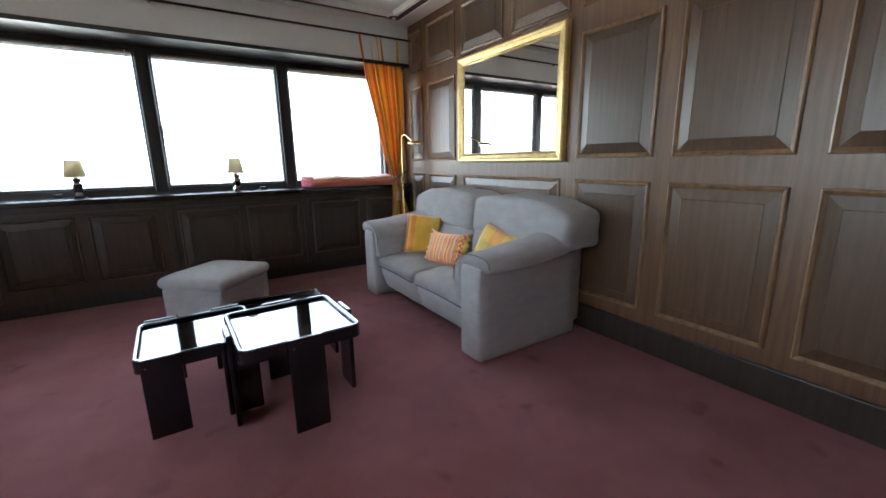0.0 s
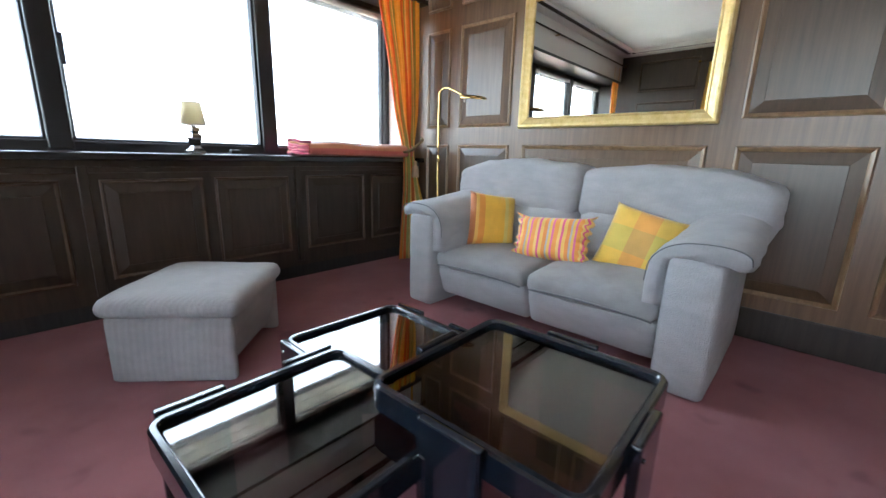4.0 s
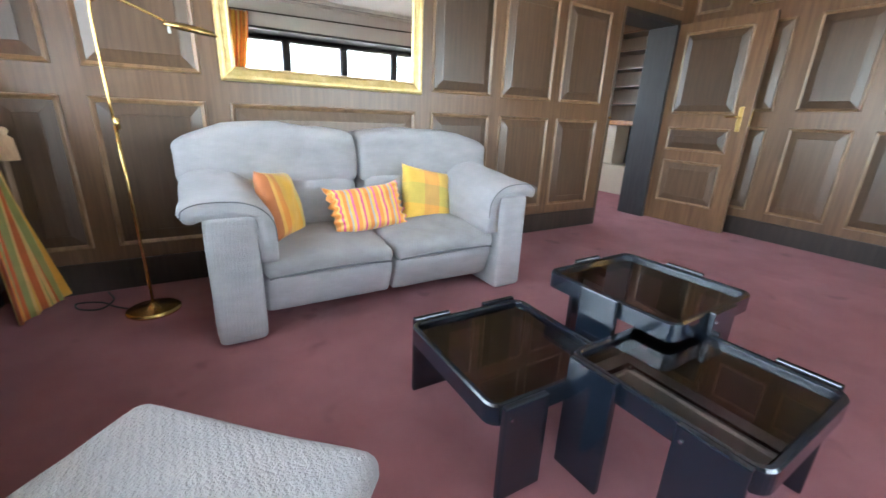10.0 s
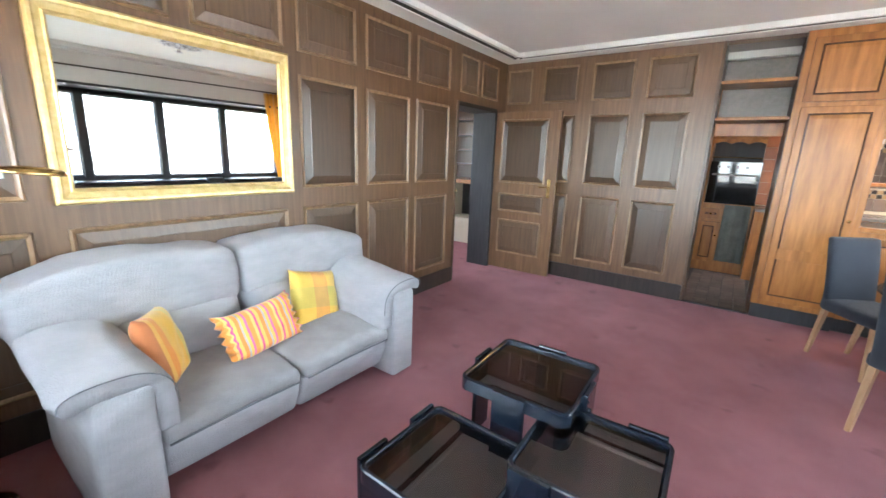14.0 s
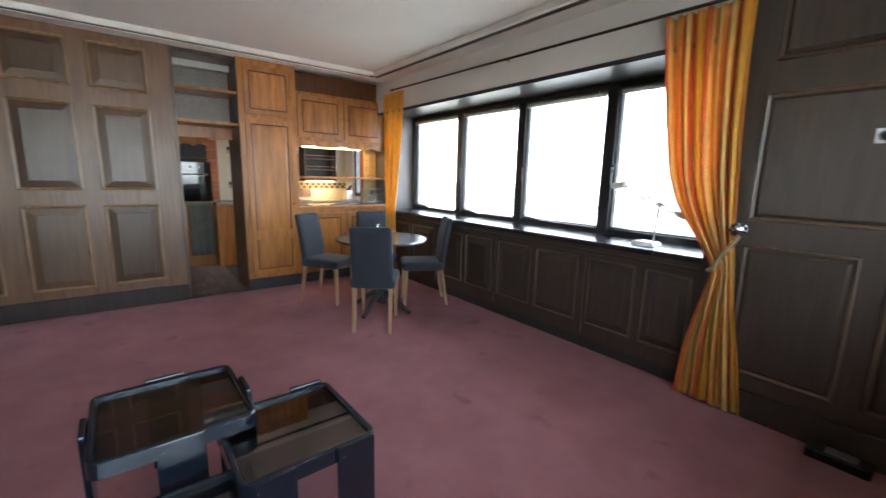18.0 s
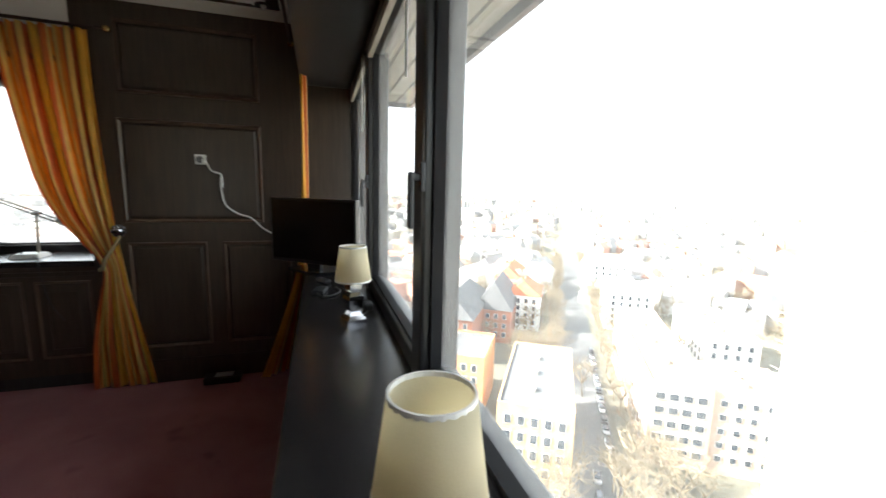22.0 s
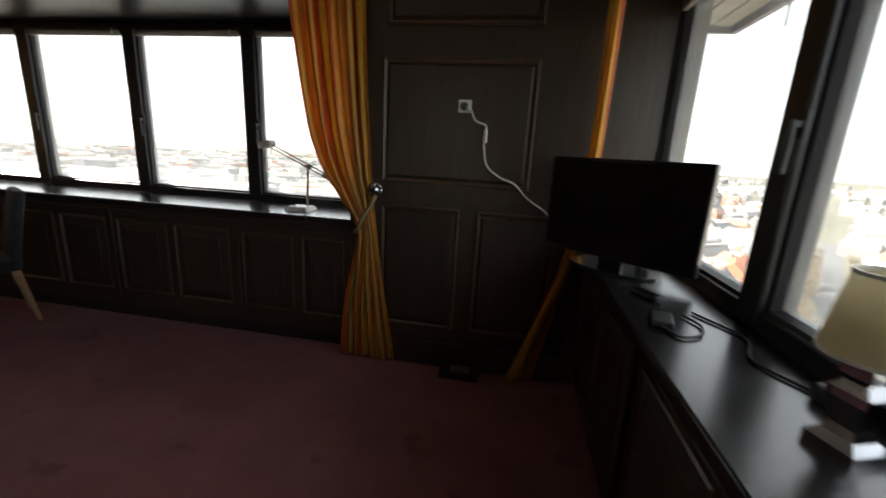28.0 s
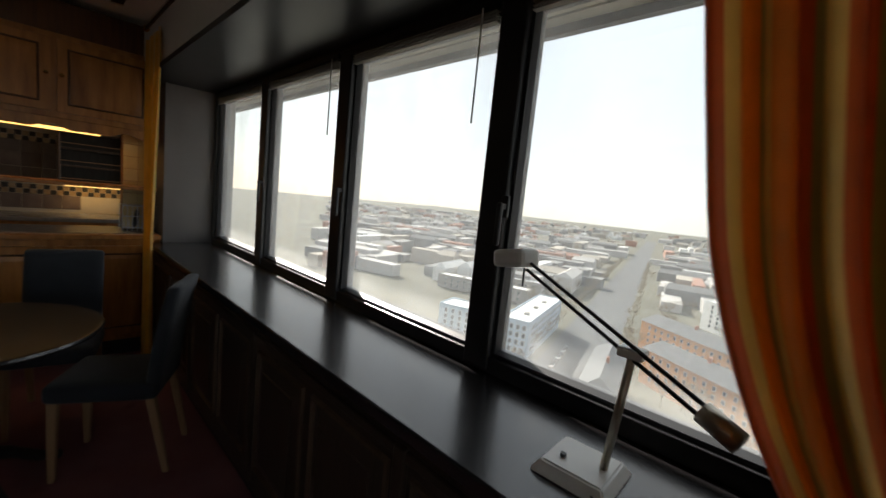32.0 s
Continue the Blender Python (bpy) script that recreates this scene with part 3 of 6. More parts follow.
def window(name, m, u0, u1, mullions, gw, label, bar=0.105, pane="glass"):
    """Window frames in a row with upright bars, each pane with its sash, gasket and handle."""
    w = structure(name, label, "window")
    lo, hi = SILL - 0.012, HEAD
    fr = box(u0, lo, gw - 0.05, u1, lo + 0.067, gw + 0.045, 0.006)
    box(u0, hi - 0.06, gw - 0.05, u1, hi, gw + 0.045, 0.006, bm=fr)
    for u in (u0, u1):
        box(u - 0.03, lo, gw - 0.05, u + 0.03, hi, gw + 0.045, 0.006, bm=fr)
    part("window_frame", turn(fr, m), "frame_black", w)
    edges = [u0, *mullions, u1]
    for u in mullions:
        part("mullion", turn(box(u - bar / 2, lo + 0.02, gw - 0.05, u + bar / 2, hi - 0.02, gw + 0.055, 0.008), m), "frame_black", w)
    for a, b in zip(edges, edges[1:]):
        q = (a + bar / 2 - 0.005, lo + 0.062, b - bar / 2 + 0.005, hi - 0.055)
        s = ring_loft([inset(*q, 0, gw - 0.02), inset(*q, 0.0, gw + 0.03), inset(*q, 0.018, gw + 0.03), inset(*q, 0.026, gw + 0.004), inset(*q, 0.026, gw - 0.02)], cap_last=False)
        sash = part("sash", turn(s, m), "gasket", w)
        g = part("pane", turn(box(q[0] + 0.02, q[1] + 0.02, gw - 0.004, q[2] - 0.02, q[3] - 0.02, gw + 0.004), m), pane, w)
        g.visible_shadow = False
    return w


def handles(w, m, us, gw, z=1.47):
    for u in us:
        h = box(u - 0.014, z - 0.035, gw + 0.055, u + 0.014, z + 0.035, gw + 0.068, 0.004)
        box(u - 0.009, z - 0.009, gw + 0.066, u + 0.009, z + 0.009, gw + 0.09, 0.003, bm=h)
        box(u - 0.010, z - 0.125, gw + 0.080, u + 0.010, z + 0.012, gw + 0.096, 0.006, bm=h)
        part("window_handle", turn(h, m), "gasket", w, "grey metal window handle")


# long window over the sofa side of the room
ma = wall_pose((0, YA, 0), (1, 0, 0), (0, -1, 0))
wa = structure("wall_long_window", "low dark panelled parapet below the long window", "wall")
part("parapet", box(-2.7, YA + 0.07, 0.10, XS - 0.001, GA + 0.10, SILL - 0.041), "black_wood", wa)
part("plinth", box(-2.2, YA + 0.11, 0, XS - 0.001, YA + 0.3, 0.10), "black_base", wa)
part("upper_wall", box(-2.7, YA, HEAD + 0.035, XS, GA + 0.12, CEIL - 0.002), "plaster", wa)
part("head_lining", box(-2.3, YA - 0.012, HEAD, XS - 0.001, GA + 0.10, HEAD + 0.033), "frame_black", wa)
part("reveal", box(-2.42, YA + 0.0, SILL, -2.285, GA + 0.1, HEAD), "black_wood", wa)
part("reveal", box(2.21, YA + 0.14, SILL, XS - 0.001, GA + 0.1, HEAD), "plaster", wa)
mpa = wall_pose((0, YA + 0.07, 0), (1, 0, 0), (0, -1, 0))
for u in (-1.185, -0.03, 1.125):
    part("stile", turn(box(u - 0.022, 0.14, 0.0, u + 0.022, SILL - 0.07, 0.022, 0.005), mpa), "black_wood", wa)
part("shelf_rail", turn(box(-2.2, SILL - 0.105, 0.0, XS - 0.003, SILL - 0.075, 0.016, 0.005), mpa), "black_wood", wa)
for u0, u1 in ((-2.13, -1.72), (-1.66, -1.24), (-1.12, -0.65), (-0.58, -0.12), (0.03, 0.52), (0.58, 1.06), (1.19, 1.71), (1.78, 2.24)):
    panel(mpa, u0, 0.22, u1, 0.76, wa, edge="black_edge", field="black_wood", mould=0.02, slope=0.05)
sill_a = obj("window_sill_long", box(-2.285, YA, SILL - 0.04, XS - 0.002, GA + 0.03, SILL, 0.006), "sill")
tagged(sill_a, "deep black-brown polished window shelf", "window sill", kind="structure")
w1 = window("window_1", ma, -2.28, 2.20, (-1.19, -0.062, 1.077), -(GA - YA), "long black-framed window of four panes over the city")
handles(w1, ma, (-1.125, 0.003), -(GA - YA), 1.46)

# side window by the dining table
mb = wall_pose((XW, 0, 0), (0, 1, 0), (1, 0, 0))
wb = structure("wall_side_window", "low dark panelled parapet below the side window", "wall")
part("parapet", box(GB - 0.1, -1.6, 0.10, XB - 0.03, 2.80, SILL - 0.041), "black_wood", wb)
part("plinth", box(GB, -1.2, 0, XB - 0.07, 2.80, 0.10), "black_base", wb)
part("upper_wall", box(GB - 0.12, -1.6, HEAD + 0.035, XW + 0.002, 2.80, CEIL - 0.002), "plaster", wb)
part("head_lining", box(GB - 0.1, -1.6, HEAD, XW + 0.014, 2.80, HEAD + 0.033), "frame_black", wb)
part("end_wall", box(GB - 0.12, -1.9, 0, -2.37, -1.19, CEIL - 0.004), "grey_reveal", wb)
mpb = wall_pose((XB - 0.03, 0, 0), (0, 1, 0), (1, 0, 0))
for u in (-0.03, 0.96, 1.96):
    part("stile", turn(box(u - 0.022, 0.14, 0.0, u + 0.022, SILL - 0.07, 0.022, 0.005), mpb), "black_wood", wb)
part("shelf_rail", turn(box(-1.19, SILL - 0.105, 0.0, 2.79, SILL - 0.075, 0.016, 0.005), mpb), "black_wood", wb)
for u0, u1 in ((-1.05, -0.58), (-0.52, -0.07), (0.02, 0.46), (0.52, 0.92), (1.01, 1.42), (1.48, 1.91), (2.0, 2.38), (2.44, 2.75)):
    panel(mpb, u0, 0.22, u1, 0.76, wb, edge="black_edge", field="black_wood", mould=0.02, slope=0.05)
sill_b = obj("window_sill_side", box(GB - 0.03, -1.19, SILL - 0.04, XB, 2.80, SILL, 0.006), "sill")
tagged(sill_b, "deep black-brown polished window shelf by the table", "window sill", kind="structure")
w2 = window("window_2", mb, -1.14, 2.78, (-0.117, 0.861, 1.84), GB - XW, "black-framed side window of four panes over the city", pane="glass_side")
handles(w2, mb, (-0.052, 0.926, 1.9), GB - XW, 1.46)

# slatted eaves outside both windows, with the rolled-up blinds under the heads
eaves = structure("eaves", "grey-brown boarded eaves outside the windows with a dark edge", "eaves")
for k in range(4):
    d = 0.09 + 0.135 * k
    part("board", box(-3.32, GA + d, 2.30, 4.4, GA + d + 0.115, 2.335), "eave_board", eaves)
    part("board", box(GB - d - 0.115, -6.0, 2.30, GB - d, GA + 0.07, 2.335), "eave_board", eaves)
part("edge_board", box(-3.37, GA + 0.63, 2.26, 4.4, GA + 0.67, 2.5), "frame_black", eaves)
part("edge_board", box(GB - 0.61, -6.0, 2.26, GB - 0.57, GA + 0.63, 2.5), "frame_black", eaves)
part("roof_slab", box(-3.36, GA + 0.08, 2.345, 4.4, GA + 0.66, 2.6), "black_base", eaves)
part("roof_slab", box(GB - 0.60, -6.0, 2.345, GB - 0.08, GA + 0.08, 2.6), "black_base", eaves)


def blind(m, u0, u1, gw, cord):
    """A drawn-up venetian blind under the window head: rail, stacked slats and a wand."""
    b = thing("venetian_blind", "white venetian blind drawn up under the window head", "blind", group="window blinds")
    part("head_rail", turn(box(u0, HEAD - 0.052, gw + 0.032, u1, HEAD - 0.028, gw + 0.062, 0.003), m), "frame_black", b)
    for k in range(4):
        z = HEAD - 0.062 - 0.011 * k
        part("slat", turn(box(u0 + 0.01, z - 0.003, gw + 0.035, u1 - 0.01, z + 0.001, gw + 0.058), m), "slat_wood", b)
    if cord:
        part("wand", turn(tube([(cord, HEAD - 0.05, gw + 0.066), (cord, HEAD - 0.42, gw + 0.066)], 0.0035, 6), m), "white_plastic", b)


for a, b_, c in ((-2.22, -1.25, -1.30), (-1.13, -0.12, -0.17), (0.0, 1.02, 0.0), (1.14, 2.14, 0.0)):
    blind(ma, a, b_, -(GA - YA), c)
for a, b_, c in ((-1.08, -0.18, 0.0), (-0.05, 0.80, 0.75), (0.92, 1.78, 1.72), (1.90, 2.74, 0.0)):
    blind(mb, a, b_, GB - XW, c)

# ---- door to the hall ----
door = structure("door_1", "open dark oak panelled door with a brass handle", "door")
md = wall_pose((0, -1.012, 0), (1, 0, 0), (0, 1, 0))
part("leaf", box(1.515, -1.056, 0.01, 2.375, -1.012, 1.965, 0.003), "stile_wood", door)
for u0, v0, u1, v1 in ((1.65, 1.12, 2.26, 1.88), (1.65, 0.76, 2.25, 0.99), (1.65, 0.22, 2.24, 0.66)):
    panel(md, u0, v0, u1, v1, door)
plate = part("lock_plate", box(1.575, -1.011, 0.97, 1.615, -1.006, 1.19, 0.002), "brass", door)
part("door_handle", tube(smooth_path([(1.597, -1.008, 1.10), (1.597, -0.965, 1.10), (1.615, -0.955, 1.10), (1.70, -0.955, 1.097)], 5), 0.008, 10), "brass", door, smooth=True)
for z in (1.76, 0.22):
    part("hinge", lathe([(0.009, z - 0.05), (0.011, z - 0.045), (0.011, z + 0.045), (0.009, z + 0.05)], 10, cap=True), "brass", door).location = (2.385, -0.992, 0)
part("door_edge_bolt", box(1.511, -1.045, 1.02, 1.5145, -1.022, 1.16), "brass", door)
jamb = structure("door_frame", "dark wooden lining of the hall doorway", "door frame")
part("jamb", box(XS - 0.008, -0.998, 0, XS + 0.31, -0.955, 1.999, 0.004), "black_base", jamb)
part("jamb", box(XS - 0.008, -0.150, 0, XS + 0.31, -0.118, 1.999, 0.004), "dark_wood", jamb)
part("lintel", box(XS - 0.008, -0.954, 1.955, XS + 0.31, -0.151, 1.999, 0.004), "black_base", jamb)
key = part("key", lathe([(0.0, 0), (0.012, 0.002), (0.012, 0.02), (0.004, 0.024)], 12), "brass", jamb)
key.matrix_world = pose(XS - 0.010, -0.125, 1.05, 0, -90, 0)

# ---- hall behind the door ----
hall = structure("wall_hall", "cream painted walls of the hall", "wall")
# The unseen opening left between these pieces is added to let sky light in.
part("far_wall", box(4.55, -3.2, 0, 4.7, -1.0, CEIL), "plaster", hall)
part("far_wall", box(4.55, 0.5, 0, 4.7, 1.2, CEIL), "plaster", hall)
part("far_wall", box(4.55, -1.0, 0, 4.7, 0.5, 1.15), "plaster", hall)
part("far_wall", box(4.55, -1.0, 2.15, 4.7, 0.5, CEIL), "plaster", hall)
part("side_wall", box(XS + 0.30, 1.1, 0, 4.55, 1.2, CEIL), "plaster", hall)
part("side_wall", box(XS + 0.30, -3.2, 0, 4.55, -3.1, CEIL), "plaster", hall)
part("side_wall", box(2.50, -3.2, 0, 2.655, -1.601, CEIL), "plaster", hall)
hf = obj("hall_floor", box(XS + 0.301, YK - 0.02, -0.1, 4.7, 1.2, 0.0), "carpet")
tagged(hf, "red carpet going on into the hall", "floor", kind="structure")
hf2 = obj("hall_floor_side", box(XS + 0.3, -3.2, -0.1, 4.7, YK - 0.021, 0.0), "carpet")
tagged(hf2, "red carpet beside the hall shelves", "floor", kind="structure")
hc = obj("hall_ceiling", box(XS + 0.401, -3.2, CEIL, 4.7, 1.2, CEIL + 0.1), "ceiling")
tagged(hc, "white ceiling of the hall", "ceiling", kind="structure")
M["cream"] = mat("cream_paint", (0.62, 0.55, 0.42), 0.6, alt=(0.56, 0.49, 0.37), scale=3, bump=0.05)
shelf = thing("hall_shelf", "built-in cream shelf unit with dark back and a black fire opening", "shelf")
part("base", box(2.66, -2.75, 0, 4.54, -2.0, 0.42, 0.006), "cream", shelf)
part("pier", box(2.66, -2.75, 0.421, 3.0, -2.12, 0.98, 0.004), "cream", shelf)
part("pier", box(3.72, -2.75, 0.421, 4.54, -2.12, 0.98, 0.004), "cream", shelf)
part("fire_opening", box(3.001, -2.75, 0.421, 3.719, -2.42, 0.979), "tv", shelf)
part("ledge", box(2.66, -2.75, 0.981, 4.54, -2.05, 1.05, 0.008), "honey_wood", shelf)
part("pilaster", box(2.66, -2.75, 1.051, 3.38, -2.2, 2.58, 0.004), "cream", shelf)
panel(wall_pose((0, -2.2, 0), (1, 0, 0), (0, 1, 0)), 2.85, 1.2, 3.26, 2.4, shelf, edge="cream", field="cream")
part("back_panel", box(3.381, -2.75, 1.051, 4.54, -2.55, 2.58), "dark_wood", shelf)
part("upright", box(4.40, -2.549, 1.051, 4.54, -2.2, 2.58, 0.004), "cream", shelf)
for z in (1.28, 1.52, 1.76, 2.0, 2.24):
    part("shelf_board", box(3.382, -2.549, z, 4.399, -2.21, z + 0.025, 0.003), "honey_shadow", shelf)

# ---- kitchen behind the doorway and the serving hatch ----
kit = structure("wall_kitchen_far", "walls of the small kitchen", "wall")
M["kitchen_tile"] = mat("cream_glazed_tile", (0.36, 0.24, 0.13), 0.25, alt=(0.48, 0.35, 0.20), scale=30, stretch=(1, 1, 1), vary=0.1)
part("back_wall", box(-2.8, -3.45, 0, 1.2, -3.3, CEIL), "cream", kit)
part("end_wall", box(0.62, -3.3, 0, 0.75, YK - 0.30, CEIL), "cream", kit)
part("window_wall", box(-2.8, -3.3, 0, -2.65, -1.9, 0.98), "plaster", kit)
part("window_wall", box(-2.8, -3.3, 2.15, -2.65, -1.9, CEIL), "plaster", kit)
part("window_wall", box(-2.8, -3.3, 0.98, -2.65, -2.98, 2.15), "plaster", kit)
part("window_post", box(-2.78, -2.98, 0.98, -2.68, -2.92, 2.15, 0.006), "frame_black", kit)
part("window_post", box(-2.78, -2.50, 0.98, -2.68, -2.42, 2.15, 0.006), "frame_black", kit)
part("window_rail", box(-2.78, -2.92, 0.98, -2.68, -1.9, 1.04, 0.006), "frame_black", kit)
kc = obj("kitchen_ceiling", box(-2.8, -3.45, 2.45, 0.75, -1.52, 2.54), "ceiling")
tagged(kc, "white ceiling of the kitchen", "ceiling", kind="structure")
kfl = structure("floor_kitchen", "brown brick tiles on the kitchen floor", "floor")
part("bed", box(-2.8, -3.45, -0.12, 0.75, YK - 0.021, -0.022), "grout", kfl)
th = structure("trim_threshold", "dark wooden threshold of the kitchen doorway", "threshold")
part("threshold", box(-0.488, YK - 0.03, 0.0, 0.098, YK + 0.02, 0.012, 0.004), "black_base", th)

post = structure("trim_doorway", "honey oak lining of the kitchen doorway", "door frame")
part("lining", box(0.072, YK - 0.30, 0, 0.099, YK + 0.012, 2.552, 0.003), "dark_wood", post)
shelf2 = thing("over_door_shelf", "honey oak open shelves above the kitchen doorway", "shelf")
for z in (1.845, 2.175):
    part("shelf_board", box(-0.486, YK - 0.40, z, 0.070, YK - 0.005, z + 0.03, 0.004), "honey_wood", shelf2)
part("valance", box(-0.486, YK - 0.38, 1.72, 0.070, YK - 0.355, 1.844, 0.003), "honey_wood", shelf2)
part("top_board", box(-0.486, YK - 0.40, 2.515, 0.070, YK - 0.005, 2.552, 0.003), "dark_wood", shelf2)
part("back_panel", box(-0.486, YK - 0.42, 1.845, 0.070, YK - 0.401, 2.552), "stone_counter", shelf2)


def cab_door(name, m, u0, v0, u1, v1, parent, knob=None):
    """A cabinet door with a framed, fielded panel and a small knob."""
    d = part(name, turn(box(u0, v0, 0.001, u1, v1, 0.022, 0.004), m), "honey_wood", parent)
    a = inset(u0, v0, u1, v1, 0.055, 0)[:4]
    p = ring_loft([inset(*a, 0, 0.0225), inset(*a, 0.006, 0.029), inset(*a, 0.014, 0.0235)], cap_last=False)
    part("moulding", turn(p, m), "honey_shadow", d)
    f = ring_loft([inset(*a, 0.014, 0.0225), inset(*a, 0.045, 0.027)])
    part("field", turn(f, m), "honey_wood", d)
    if knob:
        k = lathe([(0.005, 0), (0.006, 0.012), (0.013, 0.020), (0.011, 0.028), (0.0, 0.031)], 12)
        part("knob", turn(k, m @ Matrix.Translation((*knob, 0.0225))), "brass", d, smooth=True)
    return d


# ---- tall cabinet ----
YC = -1.165
mc = wall_pose((0, YC, 0), (1, 0, 0), (0, 1, 0))
tall = thing("tall_cabinet", "tall honey oak cabinet beside the kitchen doorway", "cabinet")
part("body", box(-1.10, -1.78, 0.14, -0.492, YC, 2.553, 0.004), "honey_wood", tall)
part("plinth", box(-1.09, -1.77, 0, -0.50, YC - 0.02, 0.139), "black_base", tall)
part("side_panel", box(-0.4915, -1.78, 0.0, -0.487, YC - 0.002, 2.55), "honey_shadow", tall)
cab_door("upper_door", mc, -1.05, 1.98, -0.545, 2.49, tall, (-1.02, 2.2))
d = cab_door("lower_door", mc, -1.05, 0.19, -0.545, 1.94, tall, (-1.02, 1.0))
part("door_rail", turn(box(-1.0, 0.60, 0.023, -0.60, 0.70, 0.029, 0.003), mc), "honey_wood", d)

# ---- dresser with the serving hatch ----
XL, XR = -1.10, -2.36
low = thing("sideboard", "honey oak base cabinet under the serving hatch", "cabinet")
part("body", box(XR, -1.75, 0.12, XL - 0.002, -1.22, 0.915, 0.004), "honey_wood", low)
part("plinth", box(XR, -1.74, 0, XL - 0.002, -1.26, 0.119), "black_base", low)
ml = wall_pose((0, -1.22, 0), (1, 0, 0), (0, 1, 0))
for u0, u1, kn in ((-1.70, -1.15, -1.68), (-2.30, -1.74, -1.76)):
    cab_door("cabinet_door", ml, u0, 0.17, u1, 0.87, low, (kn, 0.6))
top = thing("hatch_counter", "honey oak counter of the serving hatch", "counter")
part("board", box(XR, -1.80, 0.916, XL - 0.002, -1.185, 0.955, 0.008), "honey_wood", top)
part("inlay", box(XR + 0.03, -1.76, 0.9555, XL - 0.04, -1.26, 0.959), "stone_counter", top)
up = thing("wall_cabinet", "honey oak wall cabinet with two doors over the hatch", "cabinet")
YU = -1.34
part("body", box(XR, -1.70, 1.76, XL - 0.002, YU, 2.33, 0.004), "honey_wood", up)
part("frieze", box(XR, -1.70, 2.331, XL - 0.002, YU - 0.03, 2.553), "honey_shadow", up)
mu_ = wall_pose((0, YU, 0), (1, 0, 0), (0, 1, 0))
for u0, u1, kn in ((-1.735, -1.17, -1.71), (-2.31, -1.765, -1.79)):
    cab_door("cabinet_door", mu_, u0, 1.80, u1, 2.29, up, (kn, 2.05))
bm = bmesh.new()
cols = []
N = 60
for k in range(N + 1):
    x = XL - 0.004 + (XR - XL + 0.004) * k / N
    s = abs(math.sin(math.pi * k / N * 3)) * 0.035 + 0.012 * math.cos(6 * math.pi * k / N * 2)
    cols.append([bm.verts.new((x, y, z)) for y, z in ((YU - 0.012, 1.759), (YU + 0.008, 1.759), (YU + 0.008, 1.672 + s), (YU - 0.012, 1.672 + s))])
for a, b in zip(cols, cols[1:]):
    for k in range(4):
        bm.faces.new((a[k], a[(k + 1) % 4], b[(k + 1) % 4], b[k]))
bm.faces.new(cols[0]), bm.faces.new(cols[-1][::-1])
part("scalloped_valance", bm, "honey_wood", up)
part("side_cheek", box(XL - 0.03, -1.70, 0.956, XL - 0.003, YU, 1.759, 0.003), "honey_wood", up)
part("side_cheek", box(XR, -1.70, 0.956, XR + 0.20, YU - 0.25, 1.759, 0.003), "honey_wood", up)
part("shelf_board", box(XR + 0.004, YU - 0.248, 1.295, XL - 0.031, YU - 0.01, 1.325, 0.005), "honey_wood", up)
strip_m = bpy.data.materials.new("warm_lamp")
strip_m.use_nodes = True
strip_m.node_tree.nodes["Principled BSDF"].inputs["Emission Color"].default_value = (1.0, 0.55, 0.14, 1)
strip_m.node_tree.nodes["Principled BSDF"].inputs["Emission Strength"].default_value = 1.0
M["warm_lamp"] = strip_m
part("under_lamp", tube([(XR + 0.36, YU - 0.028, 1.689), (XL - 0.12, YU - 0.028, 1.689)], 0.011, 8), "warm_lamp", up, "glowing warm tube under the wall cabinet")
l_data = bpy.data.lights.new("hatch_light", "AREA")
l_data.shape, l_data.size, l_data.size_y, l_data.energy, l_data.color = "RECTANGLE", 1.0, 0.03, 0.22, (1.0, 0.58, 0.20)
hl = new("hatch_light", l_data)
hl.matrix_world = look(((XL + XR) / 2, YU - 0.06, 1.674), ((XL + XR) / 2, YU - 0.12, 0.9))
# things on the counter
wr = thing("dish_rack", "grey wire dish rack on the hatch counter", "dish rack", pose(-2.27, -1.50, 0.9595))
for k in range(9):
    u = -0.13 + 0.0325 * k
    part("wire", tube([(u, -0.08, 0.0), (u, -0.09, 0.21), (u, 0.09, 0.21), (u, 0.08, 0.0)], 0.0028, 6), "steel", wr)
for z in (0.03, 0.12, 0.205):
    for y in (-0.086, 0.086):
        part("rail", tube([(-0.135, y, z), (0.135, y, z)], 0.0035, 6), "steel", wr)
part("plate", turn(lathe([(0.0, 0.0), (0.06, 0.0), (0.085, 0.012), (0.083, 0.014), (0.058, 0.004), (0.0, 0.004)], 24), pose(0.02, 0, 0.10, 0, 80, 0)), "tv", wr, "dark plate standing in the rack", True)

# ---- kitchen fittings ----
M["orange_tile"] = mat("orange_brown_tile", (0.32, 0.10, 0.035), 0.3, alt=(0.40, 0.14, 0.05), scale=6, vary=0.12)
M["yellow_tile"] = mat("yellow_cream_tile", (0.52, 0.36, 0.13), 0.3, alt=(0.60, 0.43, 0.18), scale=8, vary=0.10)
M["towel"] = mat("grey_green_towel", (0.12, 0.13, 0.115), 0.95, alt=(0.17, 0.18, 0.16), scale=12, bump=0.5, bump_scale=260)
oven = thing("built_in_oven", "black built-in oven with a glass door in an oak tower", "oven")
part("tower", box(-0.43, -3.29, 0.0, 0.16, -2.92, 0.93, 0.004), "honey_wood", oven)
part("tower_top", box(-0.43, -3.29, 1.76, 0.16, -2.92, 2.449, 0.004), "honey_wood", oven)
part("tower_side", box(0.12, -3.29, 0.931, 0.16, -2.92, 1.759), "honey_wood", oven)
ob_ = part("oven_body", box(-0.43, -3.28, 0.931, 0.119, -2.90, 1.48, 0.006), "oven_glass", oven)
